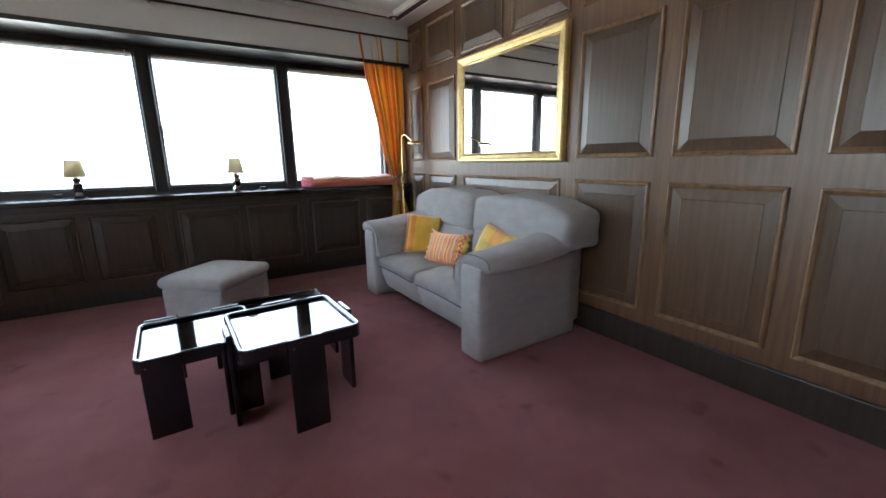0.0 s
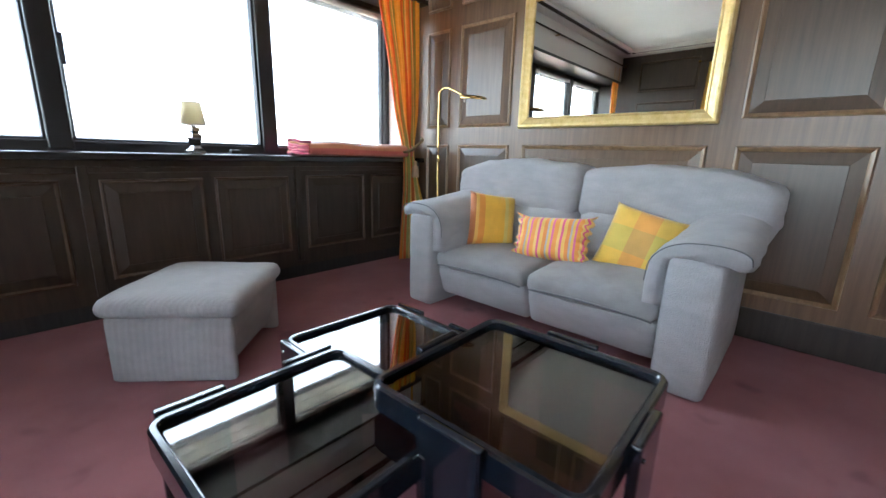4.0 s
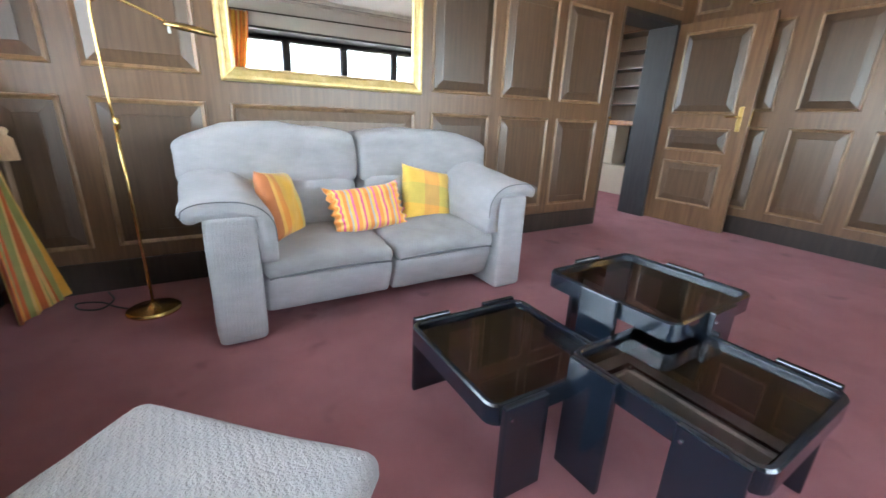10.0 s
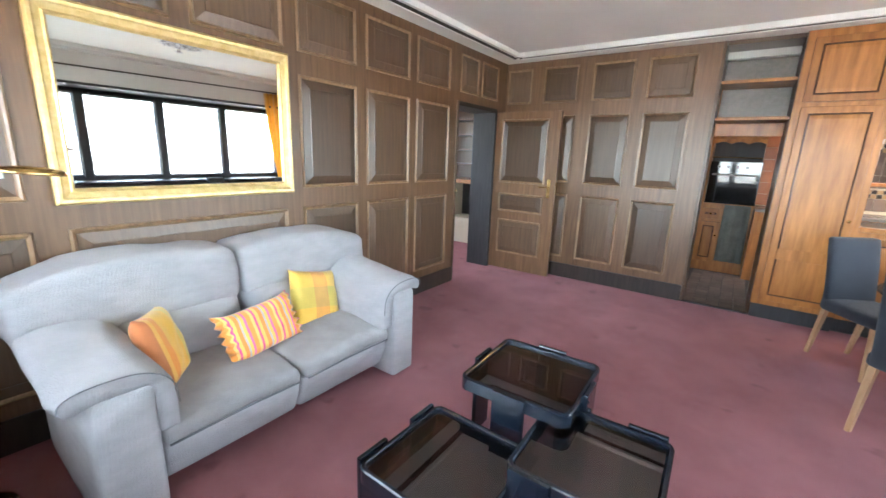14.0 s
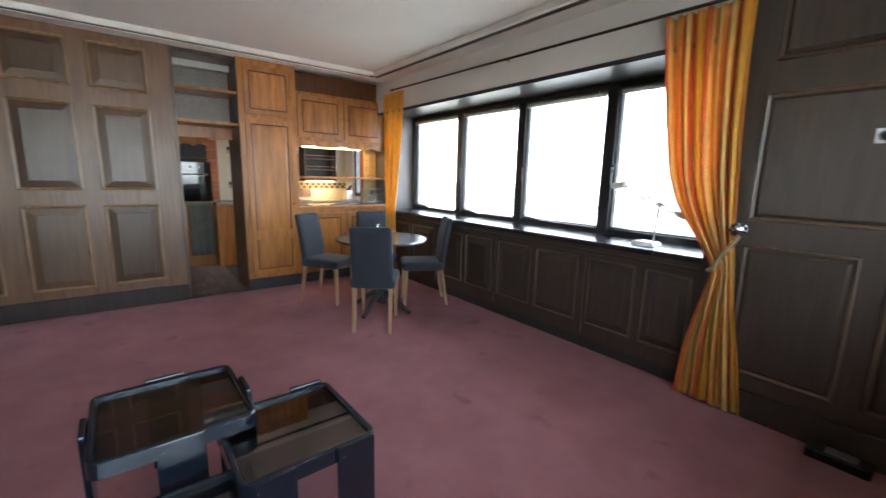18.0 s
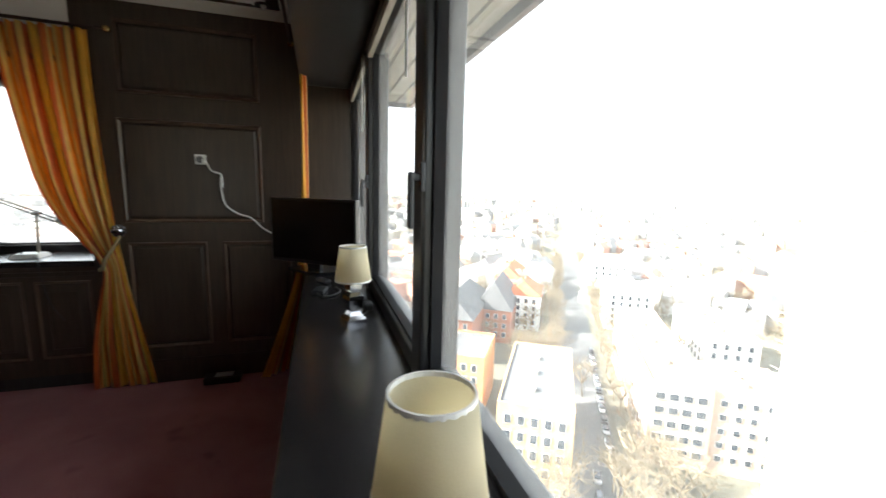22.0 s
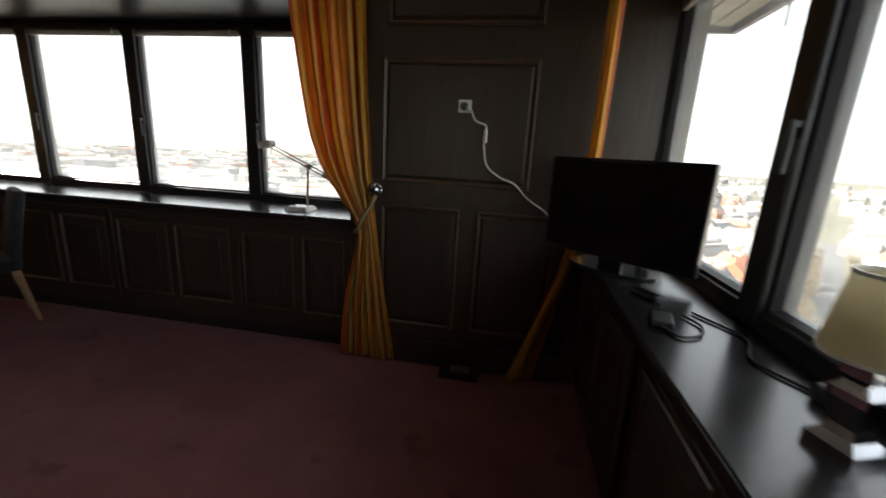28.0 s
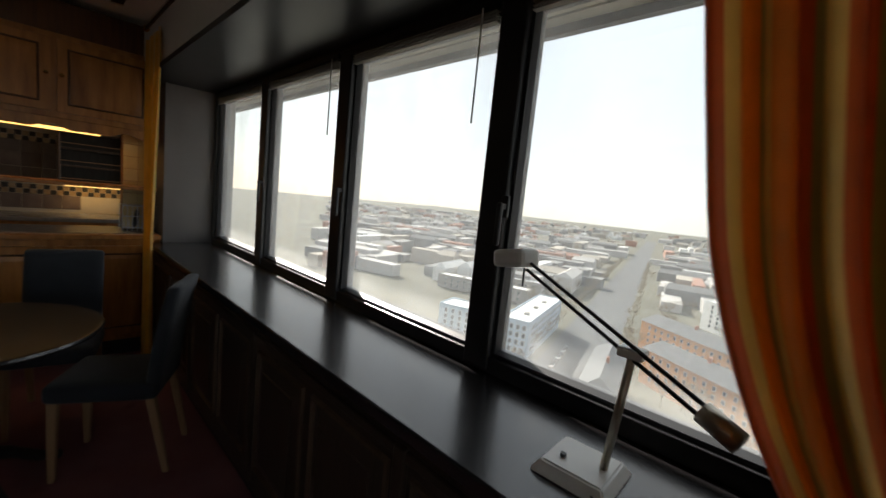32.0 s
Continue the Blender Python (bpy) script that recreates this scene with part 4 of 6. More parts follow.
part("oven_window", box(-0.33, -2.899, 1.02, 0.05, -2.893, 1.25, 0.002), "oven_glass", ob_)
part("oven_handle", tube([(-0.38, -2.865, 1.31), (0.08, -2.865, 1.31)], 0.010, 10), "steel", ob_)
cp_ = part("control_panel", box(-0.41, -2.899, 1.36, 0.10, -2.894, 1.46, 0.002), "oven_glass", ob_)
for k in range(4):
    part("oven_knob", turn(lathe([(0.016, 0), (0.014, 0.018), (0.0, 0.019)], 14), pose(-0.28 + 0.1 * k, -2.8935, 1.41, 90, 0, 0)), "steel", cp_, smooth=True)
part("niche_back", box(-0.43, -3.28, 1.481, 0.119, -3.2, 1.759), "black_base", oven)
part("niche_rail", tube([(-0.42, -2.93, 1.53), (0.118, -2.93, 1.53)], 0.006, 8), "brass", oven)
vb = bmesh.new()
vc = []
for k in range(31):
    x = -0.429 + 0.548 * k / 30
    s_ = 0.028 * abs(math.sin(math.pi * k / 10))
    vc.append([vb.verts.new((x, y, z)) for y, z in ((-2.94, 1.759), (-2.915, 1.759), (-2.915, 1.70 + s_), (-2.94, 1.70 + s_))])
for a_, b_ in zip(vc, vc[1:]):
    for k in range(4):
        vb.faces.new((a_[k], a_[(k + 1) % 4], b_[(k + 1) % 4], b_[k]))
vb.faces.new(vc[0]), vb.faces.new(vc[-1][::-1])
part("scalloped_valance", vb, "honey_wood", oven)
mo = wall_pose((0, -2.92, 0), (1, 0, 0), (0, 1, 0))
cab_door("drawer", mo, -0.10, 0.72, 0.14, 0.86, oven, (0.02, 0.79))
cab_door("cabinet_door", mo, -0.10, 0.13, 0.14, 0.68, oven, (-0.07, 0.5))
tw = bmesh.new()
tg = [[tw.verts.new((-0.40 + 0.28 * i / 14 + 0.02 * (1 - j / 10) * (i / 14 - 0.5), -2.895 + 0.010 * math.sin(i * 1.4) * (1 - 0.5 * j / 10), 0.16 + 0.76 * j / 10)) for i in range(15)] for j in range(11)]
for j in range(10):
    for i in range(14):
        tw.faces.new((tg[j][i], tg[j][i + 1], tg[j + 1][i + 1], tg[j + 1][i]))
dtw = obj("dish_towel", tw, "towel", smooth=True)
tagged(dtw, "grey-green towel hanging from the oven front", "towel")
dtw.modifiers.new("thick", "SOLIDIFY").thickness = 0.006
kun = thing("kitchen_unit", "oak kitchen base unit with a grey worktop", "cabinet")
part("body", box(-2.64, -3.29, 0.0, -0.435, -2.72, 0.88, 0.004), "honey_wood", kun)
part("worktop", box(-2.64, -3.29, 0.881, -0.435, -2.70, 0.92, 0.006), "stone_counter", kun)
rk = thing("plate_rack", "dark wooden plate rack on the kitchen wall", "rack")
part("back_board", box(-2.39, -3.29, 1.24, -1.82, -3.27, 2.10), "black_base", rk)
for x in (-2.39, -1.84):
    part("upright", box(x, -3.269, 1.24, x + 0.022, -3.06, 2.10, 0.003), "dark_wood", rk)
for z in (1.24, 1.42, 1.60, 1.78, 1.96):
    part("shelf_board", box(-2.367, -3.269, z, -1.841, -3.07, z + 0.018, 0.003), "dark_wood", rk)
    part("rail", tube([(-2.367, -3.065, z + 0.06), (-1.841, -3.065, z + 0.06)], 0.005, 6), "beech", rk)
part("rack_lamp", tube([(-2.33, -3.12, 1.227), (-1.87, -3.12, 1.227)], 0.009, 8), "warm_lamp", rk, "glowing warm tube under the rack")
r_data = bpy.data.lights.new("rack_light", "AREA")
r_data.shape, r_data.size, r_data.size_y, r_data.energy, r_data.color = "RECTANGLE", 0.46, 0.03, 0.22, (1.0, 0.62, 0.22)
rl_ = new("rack_light", r_data)
rl_.matrix_world = look((-2.10, -3.14, 1.215), (-2.10, -3.19, 0.9))
kb = thing("knife_block", "white knife block with dark blue knife handles", "knife block", pose(-2.56, -3.0, 0.92, 0, 0, 25))
part("block", prism([(-0.07, -0.05), (0.07, -0.05), (0.07, 0.05), (-0.07, 0.05)], 0.0, 0.16, bevel=0.006), "white_plastic", kb)
M["knife_handle"] = mat("dark_blue_handle", (0.015, 0.02, 0.06), 0.4)
for k in range(4):
    part("knife_handle", tube([(-0.045 + 0.03 * k, 0.0, 0.158), (-0.05 + 0.03 * k, 0.06, 0.26 - 0.01 * k)], 0.009, 8), "knife_handle", kb, smooth=True)
tile_w = structure("trim_tiles", "brown and cream wall tiles with checked borders over the worktop", "tiles")
tile_me = {}
for nm, w_ in (("kitchen_tile", 0.0235), ("black_base", 0.0235), ("brick_floor", 0.0735), ("orange_tile", 0.0735), ("yellow_tile", 0.0485)):
    o_ = obj("tile", box(-w_, 0, -w_, w_, 0.008, w_, 0.002, 1), nm, tile_w)
    tile_me[nm] = o_.data
    scene.collection.objects.unlink(o_)
    bpy.data.objects.remove(o_)


def tile(nm, x, y, z, turned=0.0):
    t_ = new("tile", tile_me[nm])
    t_.parent = tile_w
    t_.matrix_world = pose(x, y, z, 0, 0, turned)


for i in range(44):
    for j in range(2):
        for z in (1.13, 1.66):
            if z < 1.5 or i < 26:
                tile(("kitchen_tile", "black_base")[(i + j) % 2], -1.16 + 0.4 - 0.05 * i + 0.02, -3.299, z + 0.05 * j)
for i in range(9):
    for z in (1.03, 1.30, 1.45, 1.58):
        if i < 8:
            tile("brick_floor", -0.88 - 0.15 * i, -3.2995 if z != 1.58 else -3.3, z)
for z in (1.0, 1.15, 1.30, 1.45, 1.60, 1.75):
    tile("orange_tile", -0.51, -3.297, z)
for j in range(8):
    for i in range(2):
        tile("yellow_tile", -2.21 - 0.1 * i, YU - 0.2495, 1.01 + 0.1 * j)

tb = obj("floor_tile", box(-0.056, -0.056, -0.022, 0.056, 0.056, 0.0, 0.004, 1), "brick_floor", kfl)
for i in range(5):
    for j in range(14):
        t_ = tb if i == j == 0 else new("floor_tile", tb.data)
        t_.parent = kfl
        t_.location = (-0.43 + 0.118 * i, YK - 0.09 - 0.118 * j, 0)

# ---- soft shapes ----
def soft(x0, y0, z0, x1, y1, z1, r=0.05, puff=0.0, axis=2, n=10, rough=0.0, seed=0, bm=None):
    """A padded box: rounded edges, one or both faces along an axis swollen, and an uneven skin."""
    own = bmesh.new()
    bmesh.ops.create_cube(own, size=2)
    bmesh.ops.subdivide_edges(own, edges=own.edges[:], cuts=n, use_grid_fill=True)
    h = Vector(((x1 - x0) / 2, (y1 - y0) / 2, (z1 - z0) / 2))
    c = Vector(((x1 + x0) / 2, (y1 + y0) / 2, (z1 + z0) / 2))
    r = min(r, *h)
    for v in own.verts:
        q = Vector([math.sin(k * math.pi / 2) for k in v.co])
        p = Vector((q.x * h.x, q.y * h.y, q.z * h.z))
        inner = Vector([max(-(hh - r), min(hh - r, k)) for k, hh in zip(p, h)])
        d = p - inner
        if d.length > 1e-6:
            p = inner + d.normalized() * r
        o = [k for k in range(3) if k != axis]
        w = (1 - q[o[0]] ** 2) * (1 - q[o[1]] ** 2)
        p[axis] += puff * w * (1 if v.co[axis] > 0 else -0.4) * abs(q[axis])
        p += c
        if rough:
            e = noise.noise_vector(p * 4.0 + Vector((seed * 7.3, seed, 0)))
            f = noise.noise_vector(p * 11.0 + Vector((seed, 3.1, seed)))
            p += e * rough + f * rough * 0.4
        v.co = p
    return merge(bm, own)


def bend(bm, f):
    for v in bm.verts:
        v.co = f(v.co)
    return bm


# ---- sofa ----
sofa = thing("sofa", "two-seat sofa in light grey woven fabric with draped arm pads", "sofa", pose(1.40, 2.50, 0))


def sp(name, bm, material="sofa", label=""):
    return part(name, turn(bm, Matrix.Translation((-1.40, -2.50, 0))), material, sofa, label, True)


for y0, y1, s in ((3.14, 3.345, 1), (1.662, 1.865, 2)):
    a = soft(1.40, y0, 0.0, 2.22, y1, 0.575, 0.035, 0.01, 0, 8, 0.003, s)
    sp("arm", a)
    out = 1 if s == 1 else -1
    yc = (y0 + y1) / 2
    # thick pad laid over the arm: inner side, top and outer flap
    prof = [(-0.185, 0.345), (-0.186, 0.45), (-0.176, 0.54), (-0.13, 0.602), (-0.06, 0.636), (0.02, 0.646), (0.09, 0.645), (0.14, 0.636), (0.174, 0.616), (0.182, 0.586), (0.168, 0.560), (0.145, 0.558), (0.118, 0.568), (0.075, 0.574), (-0.06, 0.574), (-0.10, 0.55), (-0.108, 0.45), (-0.11, 0.345)]
    bm = bmesh.new()
    rings = []
    NX = 22
    cy, cz = 0.0, 0.52
    for k in range(NX + 1):
        t = k / NX
        x = 1.418 + 0.76 * t
        e = min(1.0, k / 2.2)
        shrink = 1.0 - 0.10 * (1 - e) ** 2
        ring = []
        for u, z in prof:
            top = max(0.0, (z - 0.40) / 0.24)
            zz = cz + (z - cz) * shrink + 0.085 * top * t ** 1.6
            if u > 0.1:
                zz -= 0.05 * math.sin(math.pi * min(1, t * 1.2)) * (1 - top)
            q = Vector((x, yc + out * (u * shrink), zz))
            q += noise.noise_vector(q * 5.0 + Vector((s * 5, 0, 0))) * 0.012 * e
            ring.append(bm.verts.new(q))
        rings.append(ring)
    for a, b in zip(rings, rings[1:]):
        for k in range(len(prof)):
            bm.faces.new((a[k], a[(k + 1) % len(prof)], b[(k + 1) % len(prof)], b[k]))
    bm.faces.new(rings[0]), bm.faces.new(rings[-1][::-1])
    bmesh.ops.subdivide_edges(bm, edges=bm.edges[:], cuts=1, use_grid_fill=True, smooth=0.6)
    pd = sp("arm_pad", bm)
    # the pad has no piping: this dark strip draws the shaded gap at its edge
    seam = [(1.412, yc + out * u * 0.93, 0.52 + (z - 0.52) * 0.93) for u, z in prof[1:10]]
    part("seam", turn(tube(smooth_path(seam, 4), 0.0025, 6), Matrix.Translation((-1.40, -2.50, 0))), "sofa_dark", pd, smooth=True)
sp("back_frame", soft(2.16, 1.70, 0.05, 2.31, 3.31, 0.74, 0.04, 0.0, 0, 8, 0.002, 3))
for y0, y1, s in ((2.508, 3.135, 5), (1.868, 2.496, 6)):
    fr = soft(1.455, y0, 0.075, 2.16, y1, 0.27, 0.03, 0.012, 0, 8, 0.003, s)
    sp("seat_front", bend(fr, lambda p: Vector((p.x + max(0, 0.22 - p.z) * 0.35 if p.x < 1.7 else p.x, p.y, p.z))))
    st = soft(1.425, y0 - 0.004, 0.265, 2.10, y1 + 0.004, 0.365, 0.045, 0.028, 2, 16, 0.012, s + 2)
    sc = sp("seat_cushion", bend(st, lambda p: Vector((p.x, p.y, p.z + 0.03 * (p.x - 1.43) + 0.006 * noise.noise(Vector((p.x * 7, p.y * 3, 0.5)))))), "sofa_seat")
    part("seam", turn(tube(smooth_path([(1.437, y0 + 0.02, 0.272), (1.421, y0 + 0.09, 0.285), (1.419, (y0 + y1) / 2, 0.292), (1.421, y1 - 0.09, 0.285), (1.437, y1 - 0.02, 0.272)], 6), 0.005, 6), Matrix.Translation((-1.40, -2.50, 0))), "sofa_dark", sc, smooth=True)
for y0, y1, s, hi in ((2.512, 3.43, 8, 0.03), (1.565, 2.50, 9, 0.02)):
    lo = soft(1.90, max(y0, 1.86), 0.34, 2.20, min(y1, 3.14), 0.68, 0.10, 0.05, 0, 12, 0.014, s)
    sp("back_cushion", bend(lo, lambda p: Vector((p.x + 0.20 * (p.z - 0.34), p.y, p.z))))
    up_ = soft(1.955, y0, 0.60, 2.30, y1, 0.875, 0.055, 0.025, 0, 14, 0.015, s + 3)
    ym, yo = 2.5, (3.43 if s == 8 else 1.565)

    def crest(p, ym=ym, yo=yo, hi=hi):
        k = abs(p.y - ym) / abs(yo - ym)
        top = max(0.0, (p.z - 0.72) / 0.16)
        return Vector((p.x + 0.10 * (p.z - 0.6), p.y, p.z + top * (0.015 + hi * math.sin(math.pi * min(1, k)) - 0.06 * max(0, k - 0.72) / 0.28)))
    sp("headrest", bend(up_, crest))


# ---- cushions ----
def cushion(name, w, h, t, material, m, label, n=18, pinch=0.06, frill=0.0):
    own = bmesh.new()
    uvl = own.loops.layers.uv.new("UVMap")
    grids = []
    for side in (1, -1):
        g = []
        for i in range(n + 1):
            row = []
            for j in range(n + 1):
                u, v = 2 * i / n - 1, 2 * j / n - 1
                k = 1 - pinch * (1 - abs(u) ** 3) * abs(v) ** 3
                k2 = 1 - pinch * (1 - abs(v) ** 3) * abs(u) ** 3
                fat = max(0, (1 - u ** 4) * (1 - v ** 4)) ** 0.5
                cr = noise.noise(Vector((u * 2.2, v * 2.2, side + w * 9))) * 0.012
                rf = frill * max(0, abs(u) - 0.72) / 0.28
                row.append(own.verts.new((u * w / 2 * k2 + rf * 0.5 * math.sin(19 * v + u), v * h / 2 * (k + rf * 5 * abs(v)), side * (t / 2 * fat + cr * fat) + rf * math.sin(23 * v + 2 * u))))
            g.append(row)
        grids.append(g)
        for i in range(n):
            for j in range(n):
                q = [(i, j), (i + 1, j), (i + 1, j + 1), (i, j + 1)]
                if side < 0:
                    q = q[::-1]
                f = own.faces.new([g[a][b] for a, b in q])
                for lp, (a, b) in zip(f.loops, q):
                    lp[uvl].uv = (a / n, b / n)
    bmesh.ops.remove_doubles(own, verts=own.verts, dist=0.0005)
    ob = obj(name, own, material, smooth=True)
    ob.matrix_world = m
    return tagged(ob, label, "cushion", "cushions on the sofa")


# local x: width, y: height, z: out of the front face; they lean on the back of the sofa
def lean(x, y, z, yaw, tilt, roll=0):
    return Matrix.Translation((x, y, z)) @ Matrix.Rotation(radians(yaw), 4, "Z") @ Matrix.Rotation(radians(-90), 4, "Z") @ Matrix.Rotation(radians(90 - tilt), 4, "X") @ Matrix.Rotation(radians(roll), 4, "Z")


cushion("cushion", 0.32, 0.35, 0.12, "gold_pillow", lean(1.80, 2.985, 0.53, 58, 18, -8), "golden and brown checked silk cushion leaning on the arm")
cushion("cushion", 0.46, 0.27, 0.13, "stripe_pillow", lean(1.755, 2.535, 0.485, 4, 24, 4), "orange and pink striped silk cushion with frilled ends on the sofa", 34, 0.10, 0.02)
cushion("cushion", 0.37, 0.36, 0.12, "check_pillow", lean(1.87, 2.10, 0.51, 10, 22, -14), "yellow green and orange checked silk cushion on the sofa")

# ---- ottoman ----
ott = thing("footstool", "light grey woven fabric footstool with a padded top", "footstool", pose(0.235, 3.47, 0, 0, 0, 47))
part("top_cushion", soft(-0.296, -0.268, 0.275, 0.296, 0.268, 0.360, 0.042, 0.024, 2, 12, 0.006, 3), "ribbed_sofa", ott, smooth=True)
for s in (-1, 1):
    lg = soft(s * 0.28 - 0.045 if s > 0 else -0.28, -0.243, 0.0, 0.28 if s > 0 else -0.28 + 0.045, 0.243, 0.285, 0.02, 0.0, 2, 6, 0.002, s + 5)
    part("side_panel", lg, "ribbed_sofa", ott, smooth=True)
part("front_panel", bend(soft(-0.24, -0.246, 0.05, 0.24, -0.2, 0.285, 0.02, 0.0, 2, 6, 0.002, 4), lambda p: Vector((p.x, p.y + max(0, 0.24 - p.z) * 0.2, p.z))), "ribbed_sofa", ott, smooth=True)
part("back_panel", soft(-0.24, 0.2, 0.05, 0.24, 0.246, 0.285, 0.02, 0.0, 2, 6, 0.002, 4), "ribbed_sofa", ott, smooth=True)


# ---- coffee tables ----
def round_rect(w, d, r, n=6):
    out = []
    for cx, cy, a0 in ((w / 2 - r, d / 2 - r, 0), (-w / 2 + r, d / 2 - r, 90), (-w / 2 + r, -d / 2 + r, 180), (w / 2 - r, -d / 2 + r, 270)):
        for k in range(n + 1):
            a = radians(a0 + 90 * k / n)
            out.append((cx + r * math.cos(a), cy + r * math.sin(a)))
    return out


def rim(w, d, r, prof, bm=None):
    """A closed rounded-rectangle frame swept from (inset, z) pairs."""
    own = bmesh.new()
    loops = [[own.verts.new((x, y, z)) for x, y in round_rect(w - 2 * i, d - 2 * i, max(0.004, r - i))] for i, z in prof]
    for a, b in zip(loops, loops[1:] + loops[:1]):
        for k in range(len(a)):
            own.faces.new((a[k], a[(k + 1) % len(a)], b[(k + 1) % len(a)], b[k]))
    return merge(bm, own)


def coffee_table(h, m, w=0.52, pairs=None):
    """A lacquered tray on flat board legs: one in the middle of each side, or two on each of two sides."""
    t = thing("coffee_table", "low black lacquered table with a smoked glass top", "coffee table", m, "three stacked coffee tables")
    part("tray_rim", rim(w, w, 0.045, [(0.0, h - 0.062), (0.0, h - 0.006), (0.005, h), (0.016, h), (0.021, h - 0.006), (0.021, h - 0.022), (0.03, h - 0.026), (0.03, h - 0.062)]), "lacquer", t, smooth=False)
    part("glass_top", prism(round_rect(w - 0.05, w - 0.05, 0.03), h - 0.024, h - 0.017), "smoked", t)
    spots = [(k, 0.0) for k in range(4)] if pairs is None else [(k, o) for k in (pairs, pairs + 2) for o in (-0.15, 0.15)]
    for k, o in spots:
        r_ = Matrix.Rotation(k * math.pi / 2, 4, "Z")
        lg = box(o - 0.075, w / 2 + 0.001, 0.0, o + 0.075, w / 2 + 0.022, h + 0.006, 0.005)
        part("leg", turn(lg, r_), "lacquer", t)
        pg = lathe([(0.0, 0), (0.005, 0.001), (0.005, 0.004), (0.0, 0.005)], 10)
        part("pin", turn(pg, r_ @ Matrix.Translation((o + 0.055, w / 2 + 0.0215, h - 0.03)) @ Matrix.Rotation(-math.pi / 2, 4, "X")), "chrome", t)
    return t


coffee_table(0.43, pose(0.447, 1.913, 0, 0, 0, 1.5))
coffee_table(0.362, pose(0.066, 2.214, 0, 0, 0, 1.5), 0.50, 0)
coffee_table(0.298, pose(0.515, 2.51, 0, 0, 0, -1.0), 0.50, 1)

# ---- mirror ----
mir = thing("wall_mirror", "large wall mirror in a broad gilded frame", "mirror", pose(XS, 2.54, 1.136))
mm = wall_pose((-0.018, 0, 0), (0, 1, 0), (-1, 0, 0))
a = (-0.62, 0.0, 0.62, 0.897)
for k, (p0, p1, i0, i1) in enumerate((((0, 0), (1, 0), 0, 1), ((1, 0), (1, 1), 1, 2), ((1, 1), (0, 1), 2, 3), ((0, 1), (0, 0), 3, 0))):
    prof = ((0.0, -0.016), (0.0, 0.018), (0.012, 0.03), (0.026, 0.028), (0.034, 0.022), (0.058, 0.014), (0.066, 0.018), (0.074, 0.012), (0.078, 0.0))
    bm = bmesh.new()
    rows = []
    for d, w in prof:
        q = inset(*a, d, w)
        c4 = [(q[0], q[1]), (q[2], q[1]), (q[2], q[3]), (q[0], q[3])]
        rows.append((bm.verts.new((*c4[i0], w)), bm.verts.new((*c4[i1], w))))
    for x, y in zip(rows, rows[1:]):
        bm.faces.new((x[0], x[1], y[1], y[0]))
    part("frame_rail", turn(bm, mm), "gold_frame", mir)
part("mirror_glass", turn(box(-0.545, 0.075, -0.012, 0.545, 0.822, 0.003), mm), "mirror", mir)
part("backing", turn(box(-0.615, 0.005, -0.016, 0.615, 0.892, -0.0125), mm), "black_base", mir)

# ---- reading lamp ----
fl = thing("floor_lamp", "slim brass reading lamp with a long bent arm", "floor lamp", pose(1.95, 3.61, 0))
part("base", lathe([(0.0, 0.0), (0.115, 0.0), (0.12, 0.006), (0.117, 0.014), (0.10, 0.020), (0.03, 0.028), (0.016, 0.045), (0.0, 0.046)], 36), "brass", fl, smooth=True)
part("pole", tube([(0, 0, 0.04), (0.002, 0.004, 0.60), (0.003, 0.008, 0.90)], 0.0075, 12), "brass", fl, smooth=True)
part("joint", lathe([(0.0, 0.88), (0.011, 0.882), (0.012, 0.93), (0.0, 0.934)], 14), "brass", fl, smooth=True)
part("arm", tube(smooth_path([(0.003, 0.010, 0.92), (0.004, 0.014, 1.33), (0.003, -0.005, 1.385), (0.0, -0.06, 1.402), (-0.01, -0.14, 1.378), (-0.02, -0.24, 1.335)], 6), 0.0065, 10), "brass", fl, smooth=True)
sh = lathe([(0.0, 0.022), (0.02, 0.022), (0.045, 0.016), (0.055, 0.004), (0.052, 0.0), (0.04, 0.012), (0.0, 0.016)], 24)
part("shade", turn(sh, pose(-0.03, -0.33, 1.305, 6, -4, 5) @ Matrix.Diagonal((1.0, 1.95, 1.2, 1))), "brass", fl, smooth=True)
part("dimmer", tube([(-0.022, -0.25, 1.328), (-0.022, -0.25, 1.29)], 0.006, 8), "white_plastic", fl)
co = thing("lamp_cable", "thin black cable coiled on the carpet", "cable")
part("cable", tube(smooth_path([(1.99, 3.70, 0.006), (2.06, 3.78, 0.006), (2.15, 3.85, 0.006), (2.18, 3.95, 0.006), (2.10, 3.93, 0.006), (2.06, 3.84, 0.006), (2.16, 3.80, 0.006), (2.29, 3.84, 0.006)], 6), 0.0045, 6), "dark_cord", co, smooth=True)


